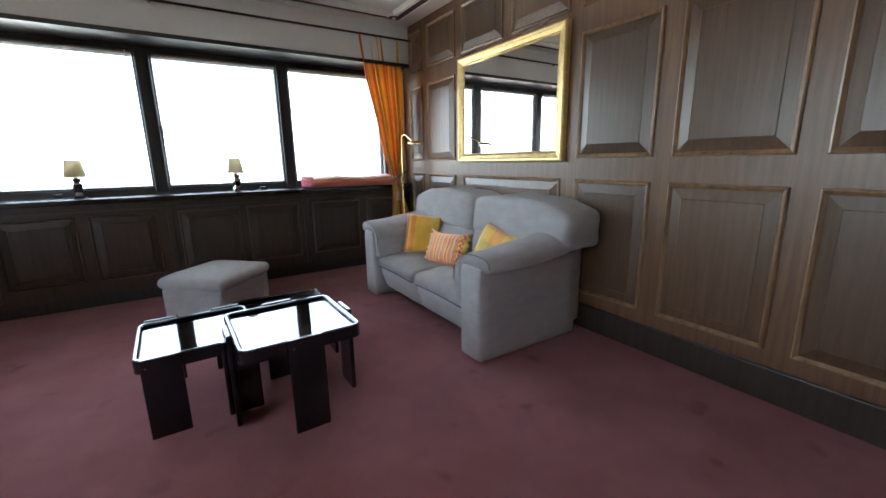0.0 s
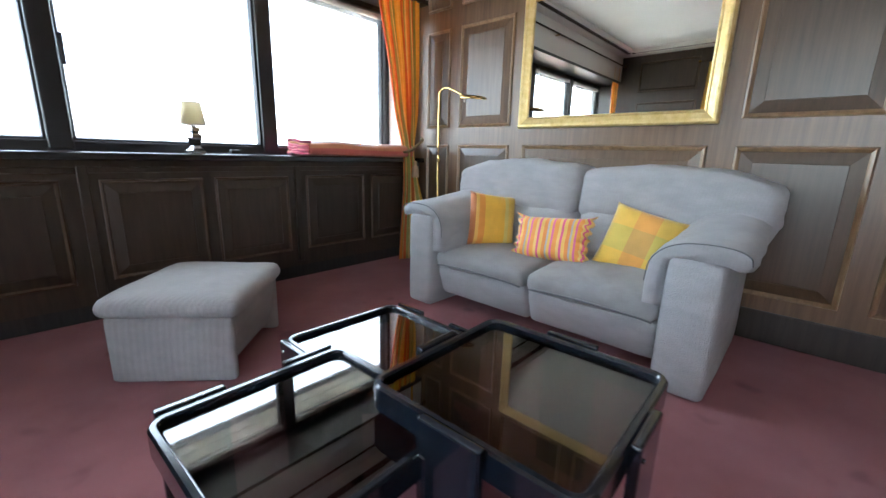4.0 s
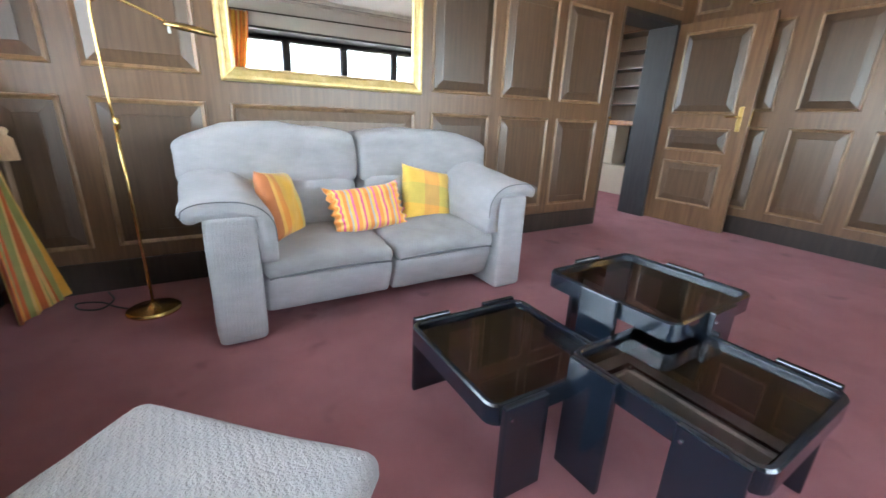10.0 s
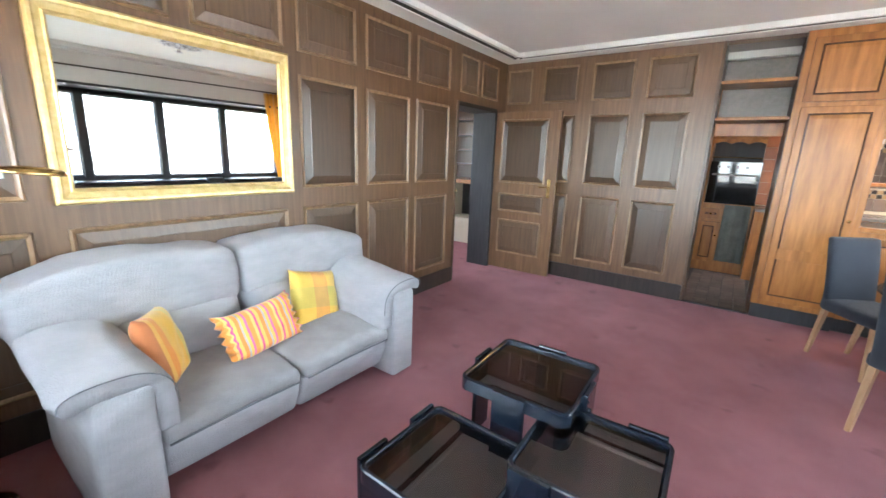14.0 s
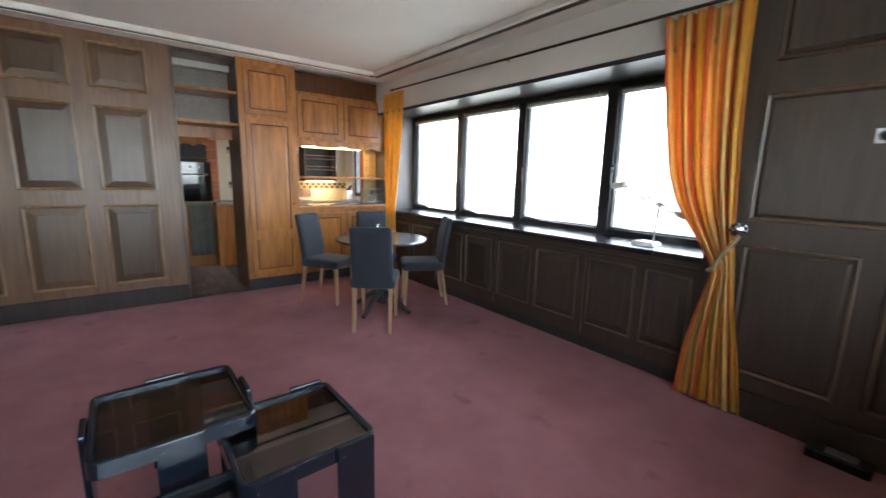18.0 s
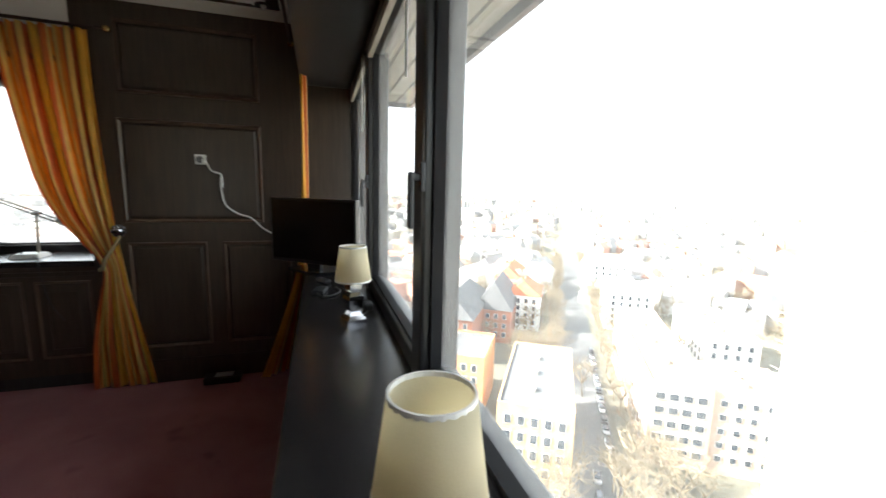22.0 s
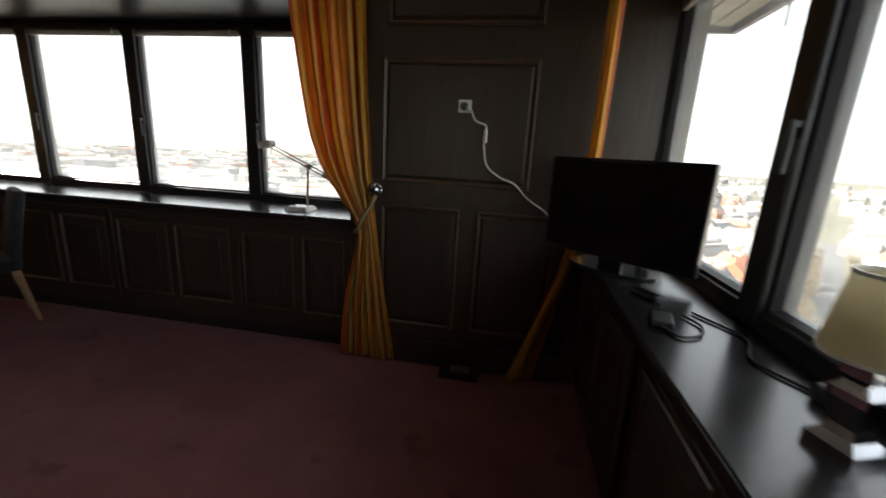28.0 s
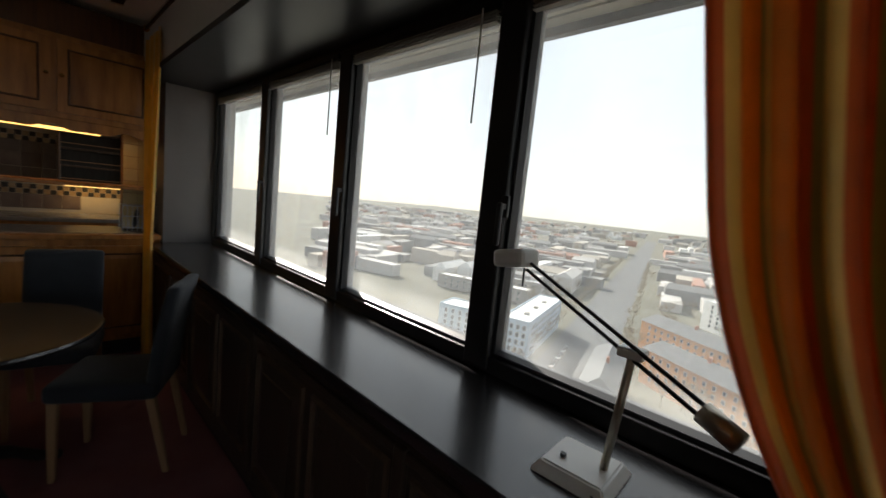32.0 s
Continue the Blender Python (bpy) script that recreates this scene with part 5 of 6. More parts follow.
# ---- curtains ----
def curtain(name, m, ctrl, label, folds=9, depth=0.035, tie=1.0, lean_out=0.0, silk="curtain", hold=0.0):
    """Striped cloth with folds; ctrl: height, left and right edge along u, gathered at the tie."""
    c = thing(name, label, "curtain", group="striped curtains")
    own = bmesh.new()
    uvl = own.loops.layers.uv.new("UVMap")
    zs = [k[0] for k in ctrl]

    def straight(z, i):
        for a, b in zip(ctrl, ctrl[1:]):
            if a[0] >= z >= b[0]:
                return a[i] + (b[i] - a[i]) * (a[0] - z) / (a[0] - b[0])
        return ctrl[0][i] if z > ctrl[0][0] else ctrl[-1][i]

    def edge(z, i):
        return sum(straight(z + 0.035 * k, i) for k in range(-2, 3)) / 5
    nu, nv = folds * 10, 46
    g = []
    for j in range(nv + 1):
        z = zs[0] + (zs[-1] - zs[0]) * j / nv
        l_, r_ = edge(z, 1), edge(z, 2)
        w0 = ctrl[0][2] - ctrl[0][1]
        squeeze = (r_ - l_) / w0
        row = []
        for i in range(nu + 1):
            u = i / nu
            under = max(0.0, tie - 0.15 - z)
            ph = 2 * math.pi * folds * u + 0.3 * math.sin(2.1 * z + 5 * u) + 2.4 * under * math.sin(7 * u + 1.5)
            amp = depth * (0.55 + 0.55 * noise.noise(Vector((u * 5, z * 0.6, 2)))) * (0.65 + 0.5 * (1 - min(1, squeeze)))
            off = 0.022 + amp * (1 + math.sin(ph)) * 0.8 + 0.012 * math.sin(ph * 0.5 + z)
            fan = lean_out * max(0, (tie - z) / tie) ** 1.2 * (1 - hold * (1 - u))
            row.append(own.verts.new(m @ Vector((l_ + (r_ - l_) * (u + 0.010 * math.sin(ph * 2 + z)), z + 0.006 * math.sin(ph), off + fan))))
        g.append(row)
    for j in range(nv):
        for i in range(nu):
            q = [(j, i), (j, i + 1), (j + 1, i + 1), (j + 1, i)]
            f = own.faces.new([g[a][b] for a, b in q])
            for lp, (a, b) in zip(f.loops, q):
                lp[uvl].uv = (b / nu, a / nv)
    ob = part("cloth", own, silk, c, smooth=True)
    so = ob.modifiers.new("thick", "SOLIDIFY")
    so.thickness = 0.003
    return c, edge


mcb = wall_pose((XW, 0, 0), (0, 1, 0), (1, 0, 0))
mca = wall_pose((0, YA + 0.045, 0), (1, 0, 0), (0, -1, 0))
M["tie_rope"] = mat("dark_gold_rope", (0.16, 0.11, 0.05), 0.6, alt=(0.32, 0.23, 0.10), scale=60, stretch=(1, 1, 3), bump=0.4, bump_scale=150)


def tieback(c, m, u0, u1, z, hook_u, hook_z):
    part("tie_rope", turn(tube(smooth_path([(u0 - 0.012, z - 0.01, 0.03), (u0 - 0.016, z - 0.012, 0.09), (u0 + 0.02, z + 0.01, 0.135), (u0 + 0.45 * (u1 - u0), z + 0.3 * (hook_z - z), 0.145), (u1 + 0.6 * (hook_u - u1), z + 0.75 * (hook_z - z), 0.11), (hook_u, hook_z - 0.01, 0.06)], 8), 0.012, 8), m), "tie_rope", c, smooth=True)


c1, e1 = curtain("curtain", mcb, [(2.35, 2.435, 2.90), (2.03, 2.465, 2.905), (1.7, 2.51, 2.92), (1.4, 2.56, 2.94), (1.2, 2.64, 2.955), (1.0, 2.785, 2.97), (0.86, 2.885, 2.985), (0.72, 2.85, 3.00), (0.35, 2.775, 3.07), (0.012, 2.755, 3.125)], "orange and yellow striped silk curtain tied back beside the side window", 8, 0.042)
tieback(c1, mcb, 2.885, 2.985, 0.865, 2.99, 1.105)
hook = thing("tieback_knob", "", "")
km = mcb @ Matrix.Translation((2.99, 1.108, 0.0))
part("stem", turn(lathe([(0.0, 0.0), (0.016, 0.002), (0.012, 0.008), (0.011, 0.066), (0.0, 0.066)], 14), km), "brass", hook, smooth=True)
part("rosette", turn(lathe([(0.0, 0.064), (0.026, 0.066), (0.043, 0.078), (0.045, 0.086), (0.034, 0.090), (0.026, 0.104), (0.012, 0.112), (0.0, 0.113)], 9), km), "chrome", hook, "cut glass rosette")
for k in range(9):
    a_ = 2 * math.pi * (k + 0.5) / 9
    bead = bmesh.new()
    bmesh.ops.create_icosphere(bead, subdivisions=1, radius=0.011, matrix=km @ Matrix.Translation((0.037 * math.cos(a_), 0.037 * math.sin(a_), 0.088)))
    part("cut_bead", bead, "chrome", hook)
tagged(hook, "cut glass and metal tieback knob on the dark wall", "tieback")
c2, _ = curtain("curtain", mca, [(2.38, -2.16, -1.94), (1.9, -2.15, -1.96), (1.5, -2.15, -1.98), (1.0, -2.17, -2.05), (0.8, -2.20, -2.08), (0.4, -2.235, -2.12), (0.012, -2.245, -2.12)], "yellow striped silk curtain falling beside the television", 6, 0.035, 1.05, 0.33, hold=0.5)
tieback(c2, mca, -2.15, -2.02, 1.02, -2.2, 1.08)
c3, _ = curtain("curtain", mca, [(2.40, 1.775, 2.25), (2.0, 1.83, 2.25), (1.65, 1.915, 2.25), (1.25, 1.99, 2.235), (0.98, 2.08, 2.19), (0.8, 2.09, 2.21), (0.6, 2.07, 2.25), (0.35, 2.03, 2.29), (0.012, 1.985, 2.315)], "orange and yellow striped silk curtain tied back beside the sofa", 8, 0.04, 0.9, 0.15, hold=0.75)
tieback(c3, mca, 2.08, 2.19, 0.96, 2.28, 1.08)
ts = part("tassel", turn(lathe([(0.0, 0.14), (0.012, 0.135), (0.018, 0.12), (0.010, 0.105), (0.026, 0.09), (0.032, 0.0), (0.0, 0.0)], 16), Matrix.Translation((2.10, YA - 0.13, 0.74))), "tassel", c3, "beige tassel on the tieback", True)
mc4 = wall_pose((XB + 0.012, 0, 0), (0, 1, 0), (1, 0, 0))
c4, _ = curtain("curtain", mc4, [(2.39, -1.12, -0.63), (1.8, -1.10, -0.68), (1.2, -1.08, -0.77), (0.95, -1.07, -0.82), (0.5, -1.07, -0.83), (0.012, -1.08, -0.80)], "striped silk curtain at the end of the side window, coloured golden as lit", 6, 0.018, silk="lit_gold_curtain")

for nm, a_, b_, lb in (("curtain_rod", (XW + 0.07, -0.85, 2.405), (XW + 0.07, 3.02, 2.355), "thin dark curtain rod over the side window"), ("curtain_rod", (-2.2, YA - 0.07, 2.40), (2.32, YA - 0.07, 2.40), "thin dark curtain rod over the long window")):
    rod = thing(nm, lb, "curtain rod", group="curtain rods")
    part("rod", tube([a_, b_], 0.010, 14), "strip", rod)
    mid = (Vector(a_) + Vector(b_)) / 2
    side = Vector((-0.07, 0, 0)) if abs(a_[0] - b_[0]) < 0.1 else Vector((0, 0.07, 0))
    part("bracket", tube([mid, mid + side], 0.008, 8), "brass", rod)
    for e_ in (a_, b_):
        s_ = bmesh.new()
        bmesh.ops.create_uvsphere(s_, u_segments=12, v_segments=8, radius=0.02, matrix=Matrix.Translation(e_))
        part("finial", s_, "brass", rod, smooth=True)


# ---- table lamps on the shelf ----
def sill_lamp(m):
    t = thing("table_lamp", "small lamp with a chrome baluster foot and a cream shade", "table lamp", m, "lamps on the window shelf")
    b = lathe([(0.050, 0.0), (0.050, 0.016), (0.042, 0.022), (0.033, 0.029), (0.024, 0.043), (0.029, 0.053), (0.039, 0.086), (0.039, 0.100), (0.022, 0.114), (0.031, 0.123), (0.031, 0.141), (0.012, 0.148), (0.010, 0.20), (0.0, 0.20)], 4)
    part("foot", turn(b, Matrix.Rotation(math.pi / 4, 4, "Z")), "chrome", t)
    part("shade", lathe([(0.064, 0.156), (0.0475, 0.275), (0.046, 0.275), (0.0625, 0.156), (0.064, 0.156)], 36, cap=False), "cream_shade", t, "cream fabric shade", True)
    for z, r in ((0.156, 0.0645), (0.275, 0.048)):
        part("shade_binding", rim(2 * r, 2 * r, r, [(0.0, z - 0.003), (0.0, z + 0.003), (0.003, z + 0.003), (0.003, z - 0.003)]), "white_plastic", t)
    part("socket", lathe([(0.013, 0.20), (0.013, 0.24), (0.0, 0.245)], 12), "white_plastic", t)
    return t


sill_lamp(pose(-0.625, 4.366, SILL, 0, 0, 20) @ Matrix.Scale(1.1, 4))
sill_lamp(pose(0.54, 4.36, SILL, 0, 0, 12) @ Matrix.Scale(1.1, 4))
cab1 = thing("lamp_plug", "black cable with a plug on the window shelf", "cable")
part("cable", tube(smooth_path([(0.60, 4.40, SILL + 0.005), (0.68, 4.36, SILL + 0.005), (0.78, 4.42, SILL + 0.005), (0.88, 4.38, SILL + 0.005), (0.98, 4.43, SILL + 0.005)], 6), 0.004, 6), "dark_cord", cab1, smooth=True)
part("plug", box(0.74, 4.34, SILL, 0.80, 4.38, SILL + 0.03, 0.008), "dark_cord", cab1)
cab2 = thing("lamp_plug", "black cables and an adapter on the window shelf", "cable")
part("cable", tube(smooth_path([(-0.66, 4.40, SILL + 0.005), (-0.78, 4.44, SILL + 0.005), (-0.92, 4.38, SILL + 0.005), (-1.06, 4.43, SILL + 0.005), (-1.22, 4.36, SILL + 0.005)], 6), 0.004, 6), "dark_cord", cab2, smooth=True)
part("plug", box(-0.80, 4.42, SILL, -0.74, 4.46, SILL + 0.035, 0.008), "dark_cord", cab2)

# ---- folded bedspread ----
def folded(m):
    own = bmesh.new()
    uvl = own.loops.layers.uv.new("UVMap")
    L, W, H, n, k = 0.98, 0.30, 0.105, 30, 30
    rings = []
    for i in range(n + 1):
        x = L * i / n
        ring = []
        for j in range(k):
            a = 2 * math.pi * j / k
            ca, sa = math.cos(a), math.sin(a)
            p = Vector((x, W / 2 * math.copysign(abs(ca) ** 0.45, ca), H / 2 + H / 2 * math.copysign(abs(sa) ** 0.6, sa)))
            wob = noise.noise(Vector((x * 5, ca * 2, sa * 2)))
            p.z = max(0.001, p.z * (1.0 + 0.25 * noise.noise(Vector((x * 2.2, ca, 3)))))
            p.y += 0.02 * wob
            ring.append(own.verts.new(m @ p))
        rings.append(ring)
    for i in range(n):
        for j in range(k):
            q = [(i, j), (i + 1, j), (i + 1, j + 1), (i, j + 1)]
            f = own.faces.new([rings[a][b % k] for a, b in q])
            for lp, (a, b) in zip(f.loops, q):
                lp[uvl].uv = (a / n, b / k)
    own.faces.new(rings[0][::-1]), own.faces.new(rings[-1])
    return own


bs = thing("folded_bedspread", "folded red and orange striped spread on the window shelf", "bedspread")
part("spread", folded(pose(1.20, 4.30, SILL, 0, 0, -2)), "red_spread", bs, smooth=True)
fold_rng = random.Random(12)
for k in range(8):
    z = SILL + 0.014 + 0.0125 * k
    run = []
    for q in range(7):
        f = q / 6
        run.append((1.205 - 0.055 * math.sin(math.pi * f) ** 0.6 + fold_rng.uniform(-0.012, 0.012), 4.165 + 0.275 * f, max(SILL + 0.011, z + 0.010 * math.sin(4.2 * f + 0.8 * k) + fold_rng.uniform(-0.003, 0.003))))
    hue = ("pink_spread", "pink_spread", "fold_edge", "pink_spread")[k % 4]
    part("rolled_fold", tube(smooth_path(run, 6), 0.0105 if hue == "pink_spread" else 0.006, 10), hue, bs, "pink rolled fold" if hue == "pink_spread" else "yellow stitched edge", smooth=True)

# ---- television ----
tv = thing("television", "small flat black television on a glossy foot on the shelf", "television", pose(-1.67, 4.205, SILL, 0, 0, 51))
part("casing", box(-0.325, -0.012, 0.045, 0.325, 0.032, 0.455, 0.008), "tv", tv)
part("screen", box(-0.310, -0.0145, 0.068, 0.310, -0.0125, 0.440), "screen", tv)
part("neck", box(-0.05, -0.002, 0.012, 0.05, 0.028, 0.05, 0.004), "tv", tv)
part("foot", prism([(0.19 * math.cos(radians(k * 15)), 0.01 + 0.10 * math.sin(radians(k * 15))) for k in range(24)], 0.0, 0.012, bevel=0.003), "lacquer", tv)
rc = thing("remote_control", "small black remote control on the window shelf", "remote control", pose(-1.34, 4.26, SILL, 0, 0, 30))
part("body", soft(-0.055, -0.02, 0.0, 0.055, 0.02, 0.022, 0.012, 0.0, 2, 4), "tv", rc, smooth=True)
bx = thing("adapter", "small dark box on the window shelf", "adapter", pose(-1.12, 4.24, SILL, 0, 0, -15))
part("body", box(-0.05, -0.03, 0, 0.05, 0.03, 0.02, 0.006), "dark_cord", bx)
part("cable", tube(smooth_path([(0.05, 0, 0.008), (0.10, 0.04, 0.006), (0.06, 0.09, 0.006), (-0.02, 0.10, 0.006), (-0.08, 0.06, 0.006)], 6), 0.004, 6), "dark_cord", bx, smooth=True)

# ---- wall socket and cable ----
so = thing("wall_socket", "white square wall socket on the dark panel", "socket", pose(XW + 0.0165, 3.475, 1.592) @ Matrix.Diagonal((1.0, 0.8, 0.8, 1.0)))
part("plate", box(0.0, -0.045, -0.042, 0.010, 0.045, 0.042, 0.004), "white_plastic", so)
part("well", turn(lathe([(0.026, 0.0), (0.028, 0.004), (0.022, 0.004), (0.02, 0.0005)], 20), pose(0.0095, -0.004, 0, 0, 90, 0)), "sofa_dark", so)
part("plug", turn(lathe([(0.018, 0.0), (0.018, 0.02), (0.012, 0.026), (0.0, 0.027)], 14), pose(0.0105, 0.028, -0.012, 0, 90, 0)), "white_plastic", so)
ca = thing("tv_cable", "white aerial cable hanging from the socket to the television", "cable")
part("cable", tube(smooth_path([(XW + 0.03, 3.51, 1.575), (XW + 0.035, 3.541, 1.518), (XW + 0.035, 3.598, 1.494), (XW + 0.035, 3.593, 1.445), (XW + 0.035, 3.597, 1.37), (XW + 0.035, 3.62, 1.28), (XW + 0.035, 3.696, 1.222), (XW + 0.035, 3.78, 1.19), (XW + 0.035, 3.85, 1.12), (XW + 0.04, 3.945, 1.06), (XW + 0.10, 4.0, 1.02)], 6), 0.006, 8), "white_plastic", ca, smooth=True)
part("coupler", tube([(XW + 0.035, 3.600, 1.475), (XW + 0.035, 3.600, 1.405)], 0.011, 10), "white_plastic", ca)
pl = thing("floor_socket", "flat metal floor box by the wall", "floor box", pose(-2.17, 3.57, 0))
part("box", box(-0.05, -0.14, 0.0, 0.06, 0.10, 0.05, 0.008), "black_base", pl)
part("plate", box(-0.03, -0.07, 0.05, 0.04, 0.05, 0.054, 0.002), "steel", pl)

# ---- desk lamp on the side shelf ----
dl = thing("desk_lamp", "jointed metal desk lamp with a square white foot", "desk lamp")
M["lamp_metal"] = mat("brushed_champagne_metal", (0.55, 0.50, 0.42), 0.35, 0.8, alt=(0.45, 0.40, 0.33), scale=20)
bs_ = bmesh.new()
bmesh.ops.create_cube(bs_, size=1)
for v in bs_.verts:
    k = 0.085 if v.co.z < 0 else 0.066
    v.co = Vector((math.copysign(k, v.co.x), math.copysign(k, v.co.y), 0.0 if v.co.z < 0 else 0.028))
bmesh.ops.bevel(bs_, geom=bs_.edges[:], offset=0.004, segments=2, affect="EDGES")
part("foot", turn(bs_, pose(-2.485, 2.344, SILL, 0, 0, 3)), "white_plastic", dl)
part("switch", tube([(-2.460, 2.310, SILL + 0.026), (-2.460, 2.310, SILL + 0.036)], 0.007, 8), "dark_cord", dl)
part("post", tube([(-2.495, 2.386, SILL + 0.026), (-2.462, 2.417, 1.198)], 0.0085, 12), "lamp_metal", dl, smooth=True)
part("post_joint", box(-2.484, 2.390, 1.192, -2.446, 2.440, 1.212, 0.004), "white_plastic", dl)
for o in (-0.014, 0.014):
    part("arm", tube([(-2.539 + 0.3 * o, 2.11 + o * 0.3, 1.315 + o * 0.8), (-2.418 + 0.3 * o, 2.565 + o * 0.3, 1.150 + o * 0.8)], 0.0045, 8), "dark_cord", dl)
part("counterweight", turn(tube([(-0.028, 0, 0), (0.036, 0, 0)], 0.020, 18), pose(-2.415, 2.575, 1.146, 0, 20, 75)), "lamp_metal", dl, smooth=True)
hd = box(-0.06, -0.033, -0.02, 0.06, 0.033, 0.028, 0.012)
part("head", turn(hd, pose(-2.547, 2.065, 1.323, 0, -10, 75)), "white_plastic", dl)
part("pull", tube([(-2.540, 2.100, 1.308), (-2.540, 2.100, 1.258)], 0.003, 6), "dark_cord", dl)
dc = thing("lamp_cable", "thin grey cable hanging down from the shelf", "cable")
part("cable", tube(smooth_path([(-2.41, 2.40, SILL + 0.012), (-2.32, 2.47, SILL + 0.012), (-2.262, 2.50, SILL + 0.004), (-2.255, 2.51, 0.80), (-2.262, 2.54, 0.62), (-2.268, 2.60, 0.50)], 6), 0.003, 6), "gasket", dc, smooth=True)

# ---- dining corner ----
dt = thing("dining_table", "round dark polished table on a four-footed pedestal", "dining table", pose(-1.43, 0.257, 0))
part("tabletop", lathe([(0.0, 0.722), (0.41, 0.722), (0.443, 0.728), (0.448, 0.738), (0.443, 0.748), (0.43, 0.75), (0.0, 0.75)], 56), "sill", dt, smooth=False)
part("column", lathe([(0.0, 0.10), (0.06, 0.10), (0.07, 0.16), (0.04, 0.24), (0.035, 0.55), (0.06, 0.66), (0.16, 0.70), (0.16, 0.721), (0.0, 0.721)], 24), "black_base", dt, smooth=True)
for k in range(4):
    lg = tube(smooth_path([(0.03, 0, 0.20), (0.14, 0, 0.15), (0.26, 0, 0.06), (0.33, 0, 0.025)], 5), [0.028] * 6 + [0.024] * 5 + [0.020] * 4 + [0.022], 10)
    part("foot", turn(lg, Matrix.Rotation(k * math.pi / 2 + 0.5, 4, "Z")), "black_base", dt, smooth=True)
bt = thing("glass_bottle", "small blue and white bottle on the round table", "bottle", pose(-1.47, 0.10, 0.75))
part("body", lathe([(0.0, 0.0), (0.030, 0.0), (0.034, 0.012), (0.028, 0.035), (0.016, 0.05), (0.024, 0.065), (0.026, 0.08), (0.014, 0.096), (0.020, 0.108), (0.017, 0.122), (0.0, 0.124)], 20), "chrome", bt, smooth=True)


def dining_chair(m, label):
    c = thing("dining_chair", label, "chair", m, "chairs round the dining table")
    part("seat", soft(-0.195, -0.21, 0.385, 0.195, 0.23, 0.475, 0.03, 0.012, 2, 8, 0.002), "chair_cloth", c, smooth=True)
    bk = soft(-0.18, 0.175, 0.40, 0.18, 0.235, 0.935, 0.025, 0.01, 1, 8, 0.002)
    part("backrest", bend(bk, lambda p: Vector((p.x, p.y + 0.22 * max(0, p.z - 0.46) ** 1.35, p.z))), "chair_cloth", c, smooth=True)
    for sx in (-1, 1):
        for yy, k in ((-0.175, -0.01), (0.195, 0.07)):
            lg = bmesh.new()
            bmesh.ops.create_cube(lg, size=1)
            for v in lg.verts:
                top = v.co.z > 0
                s = 0.019 if top else 0.013
                v.co = Vector((sx * 0.158 + math.copysign(s, v.co.x), yy + (0 if top else k) + math.copysign(s, v.co.y), 0.40 if top else 0.0))
            bmesh.ops.bevel(lg, geom=lg.edges[:], offset=0.003, segments=1, affect="EDGES")
            part("leg", lg, "beech", c)
    return c


chair = dining_chair(pose(-1.216, 0.543, 0, 0, 0, -37.5), "dark blue-grey upholstered dining chair with its back to the room")
for m_, lb in ((pose(-1.146, -0.377, 0, 0, 0, -146), "dark blue-grey upholstered dining chair beside the oak cabinet"), (pose(-1.924, 0.232, 0, 0, 0, 63), "dark blue-grey upholstered dining chair by the window shelf"), (pose(-1.72, -0.36, 0, 0, 0, 168), "dark blue-grey upholstered dining chair before the serving hatch")):
    tagged(copy_thing(chair, m_), lb)

# ---- ceiling lamp ----
M["crystal"] = mat("white_crystal_glass", (0.82, 0.83, 0.85), 0.12, alt=(0.62, 0.64, 0.68), scale=40, spec=1.0)
cl = thing("ceiling_lamp", "round ceiling lamp of clustered glass blossoms on chrome", "ceiling lamp", pose(-0.37, 1.40, CEIL))
part("plate", lathe([(0.0, -0.025), (0.09, -0.022), (0.10, 0.0), (0.0, 0.0)], 28), "chrome", cl, smooth=True)
rng = random.Random(4)
for k in range(40):
    a, r = rng.uniform(0, 2 * math.pi), 0.05 + 0.145 * math.sqrt(rng.random())
    z = -0.07 - 0.11 * rng.random() * (1.2 - r / 0.18)
    own = tube([(0.03 * math.cos(a), 0.03 * math.sin(a), -0.02), (r * math.cos(a), r * math.sin(a), z + 0.01)], 0.0025, 6)
    part("stem", own, "chrome", cl)
    own = bmesh.new()
    for p in range(5):
        b_ = a + p * 2 * math.pi / 5
        d = Vector((math.cos(b_), math.sin(b_), -0.5)).normalized()
        c0 = Vector((r * math.cos(a), r * math.sin(a), z))
        s_ = Vector((-math.sin(b_), math.cos(b_), 0))
        v = [own.verts.new(c0), own.verts.new(c0 + d * 0.028 + s_ * 0.020), own.verts.new(c0 + d * 0.052), own.verts.new(c0 + d * 0.028 - s_ * 0.020)]
        own.faces.new(v)
    part("blossom", own, "crystal", cl)

# ---- city ----
GZ = -62.0


def city_mat(name, c, rough=0.85, alt=None, scale=0.4):
    return mat(name, c, rough, alt=alt or tuple(k * 0.8 for k in c), scale=scale, spec=0.3)


M["city_ground"] = city_mat("winter_ground", (0.10, 0.095, 0.075), 0.95, (0.16, 0.15, 0.115), 0.03)
M["asphalt"] = city_mat("street_asphalt", (0.10, 0.10, 0.105), 0.9, (0.13, 0.13, 0.13), 0.08)
M["pave"] = city_mat("pale_pavement", (0.32, 0.28, 0.25), 0.9, (0.26, 0.23, 0.21), 0.1)
M["ochre_wall"] = city_mat("ochre_plaster", (0.62, 0.42, 0.22), 0.85, (0.56, 0.36, 0.18), 0.3)
M["orange_wall"] = city_mat("orange_brick", (0.55, 0.29, 0.14), 0.85, (0.46, 0.23, 0.11), 0.5)
M["red_wall"] = city_mat("red_brick", (0.36, 0.16, 0.11), 0.85, (0.29, 0.13, 0.09), 0.5)
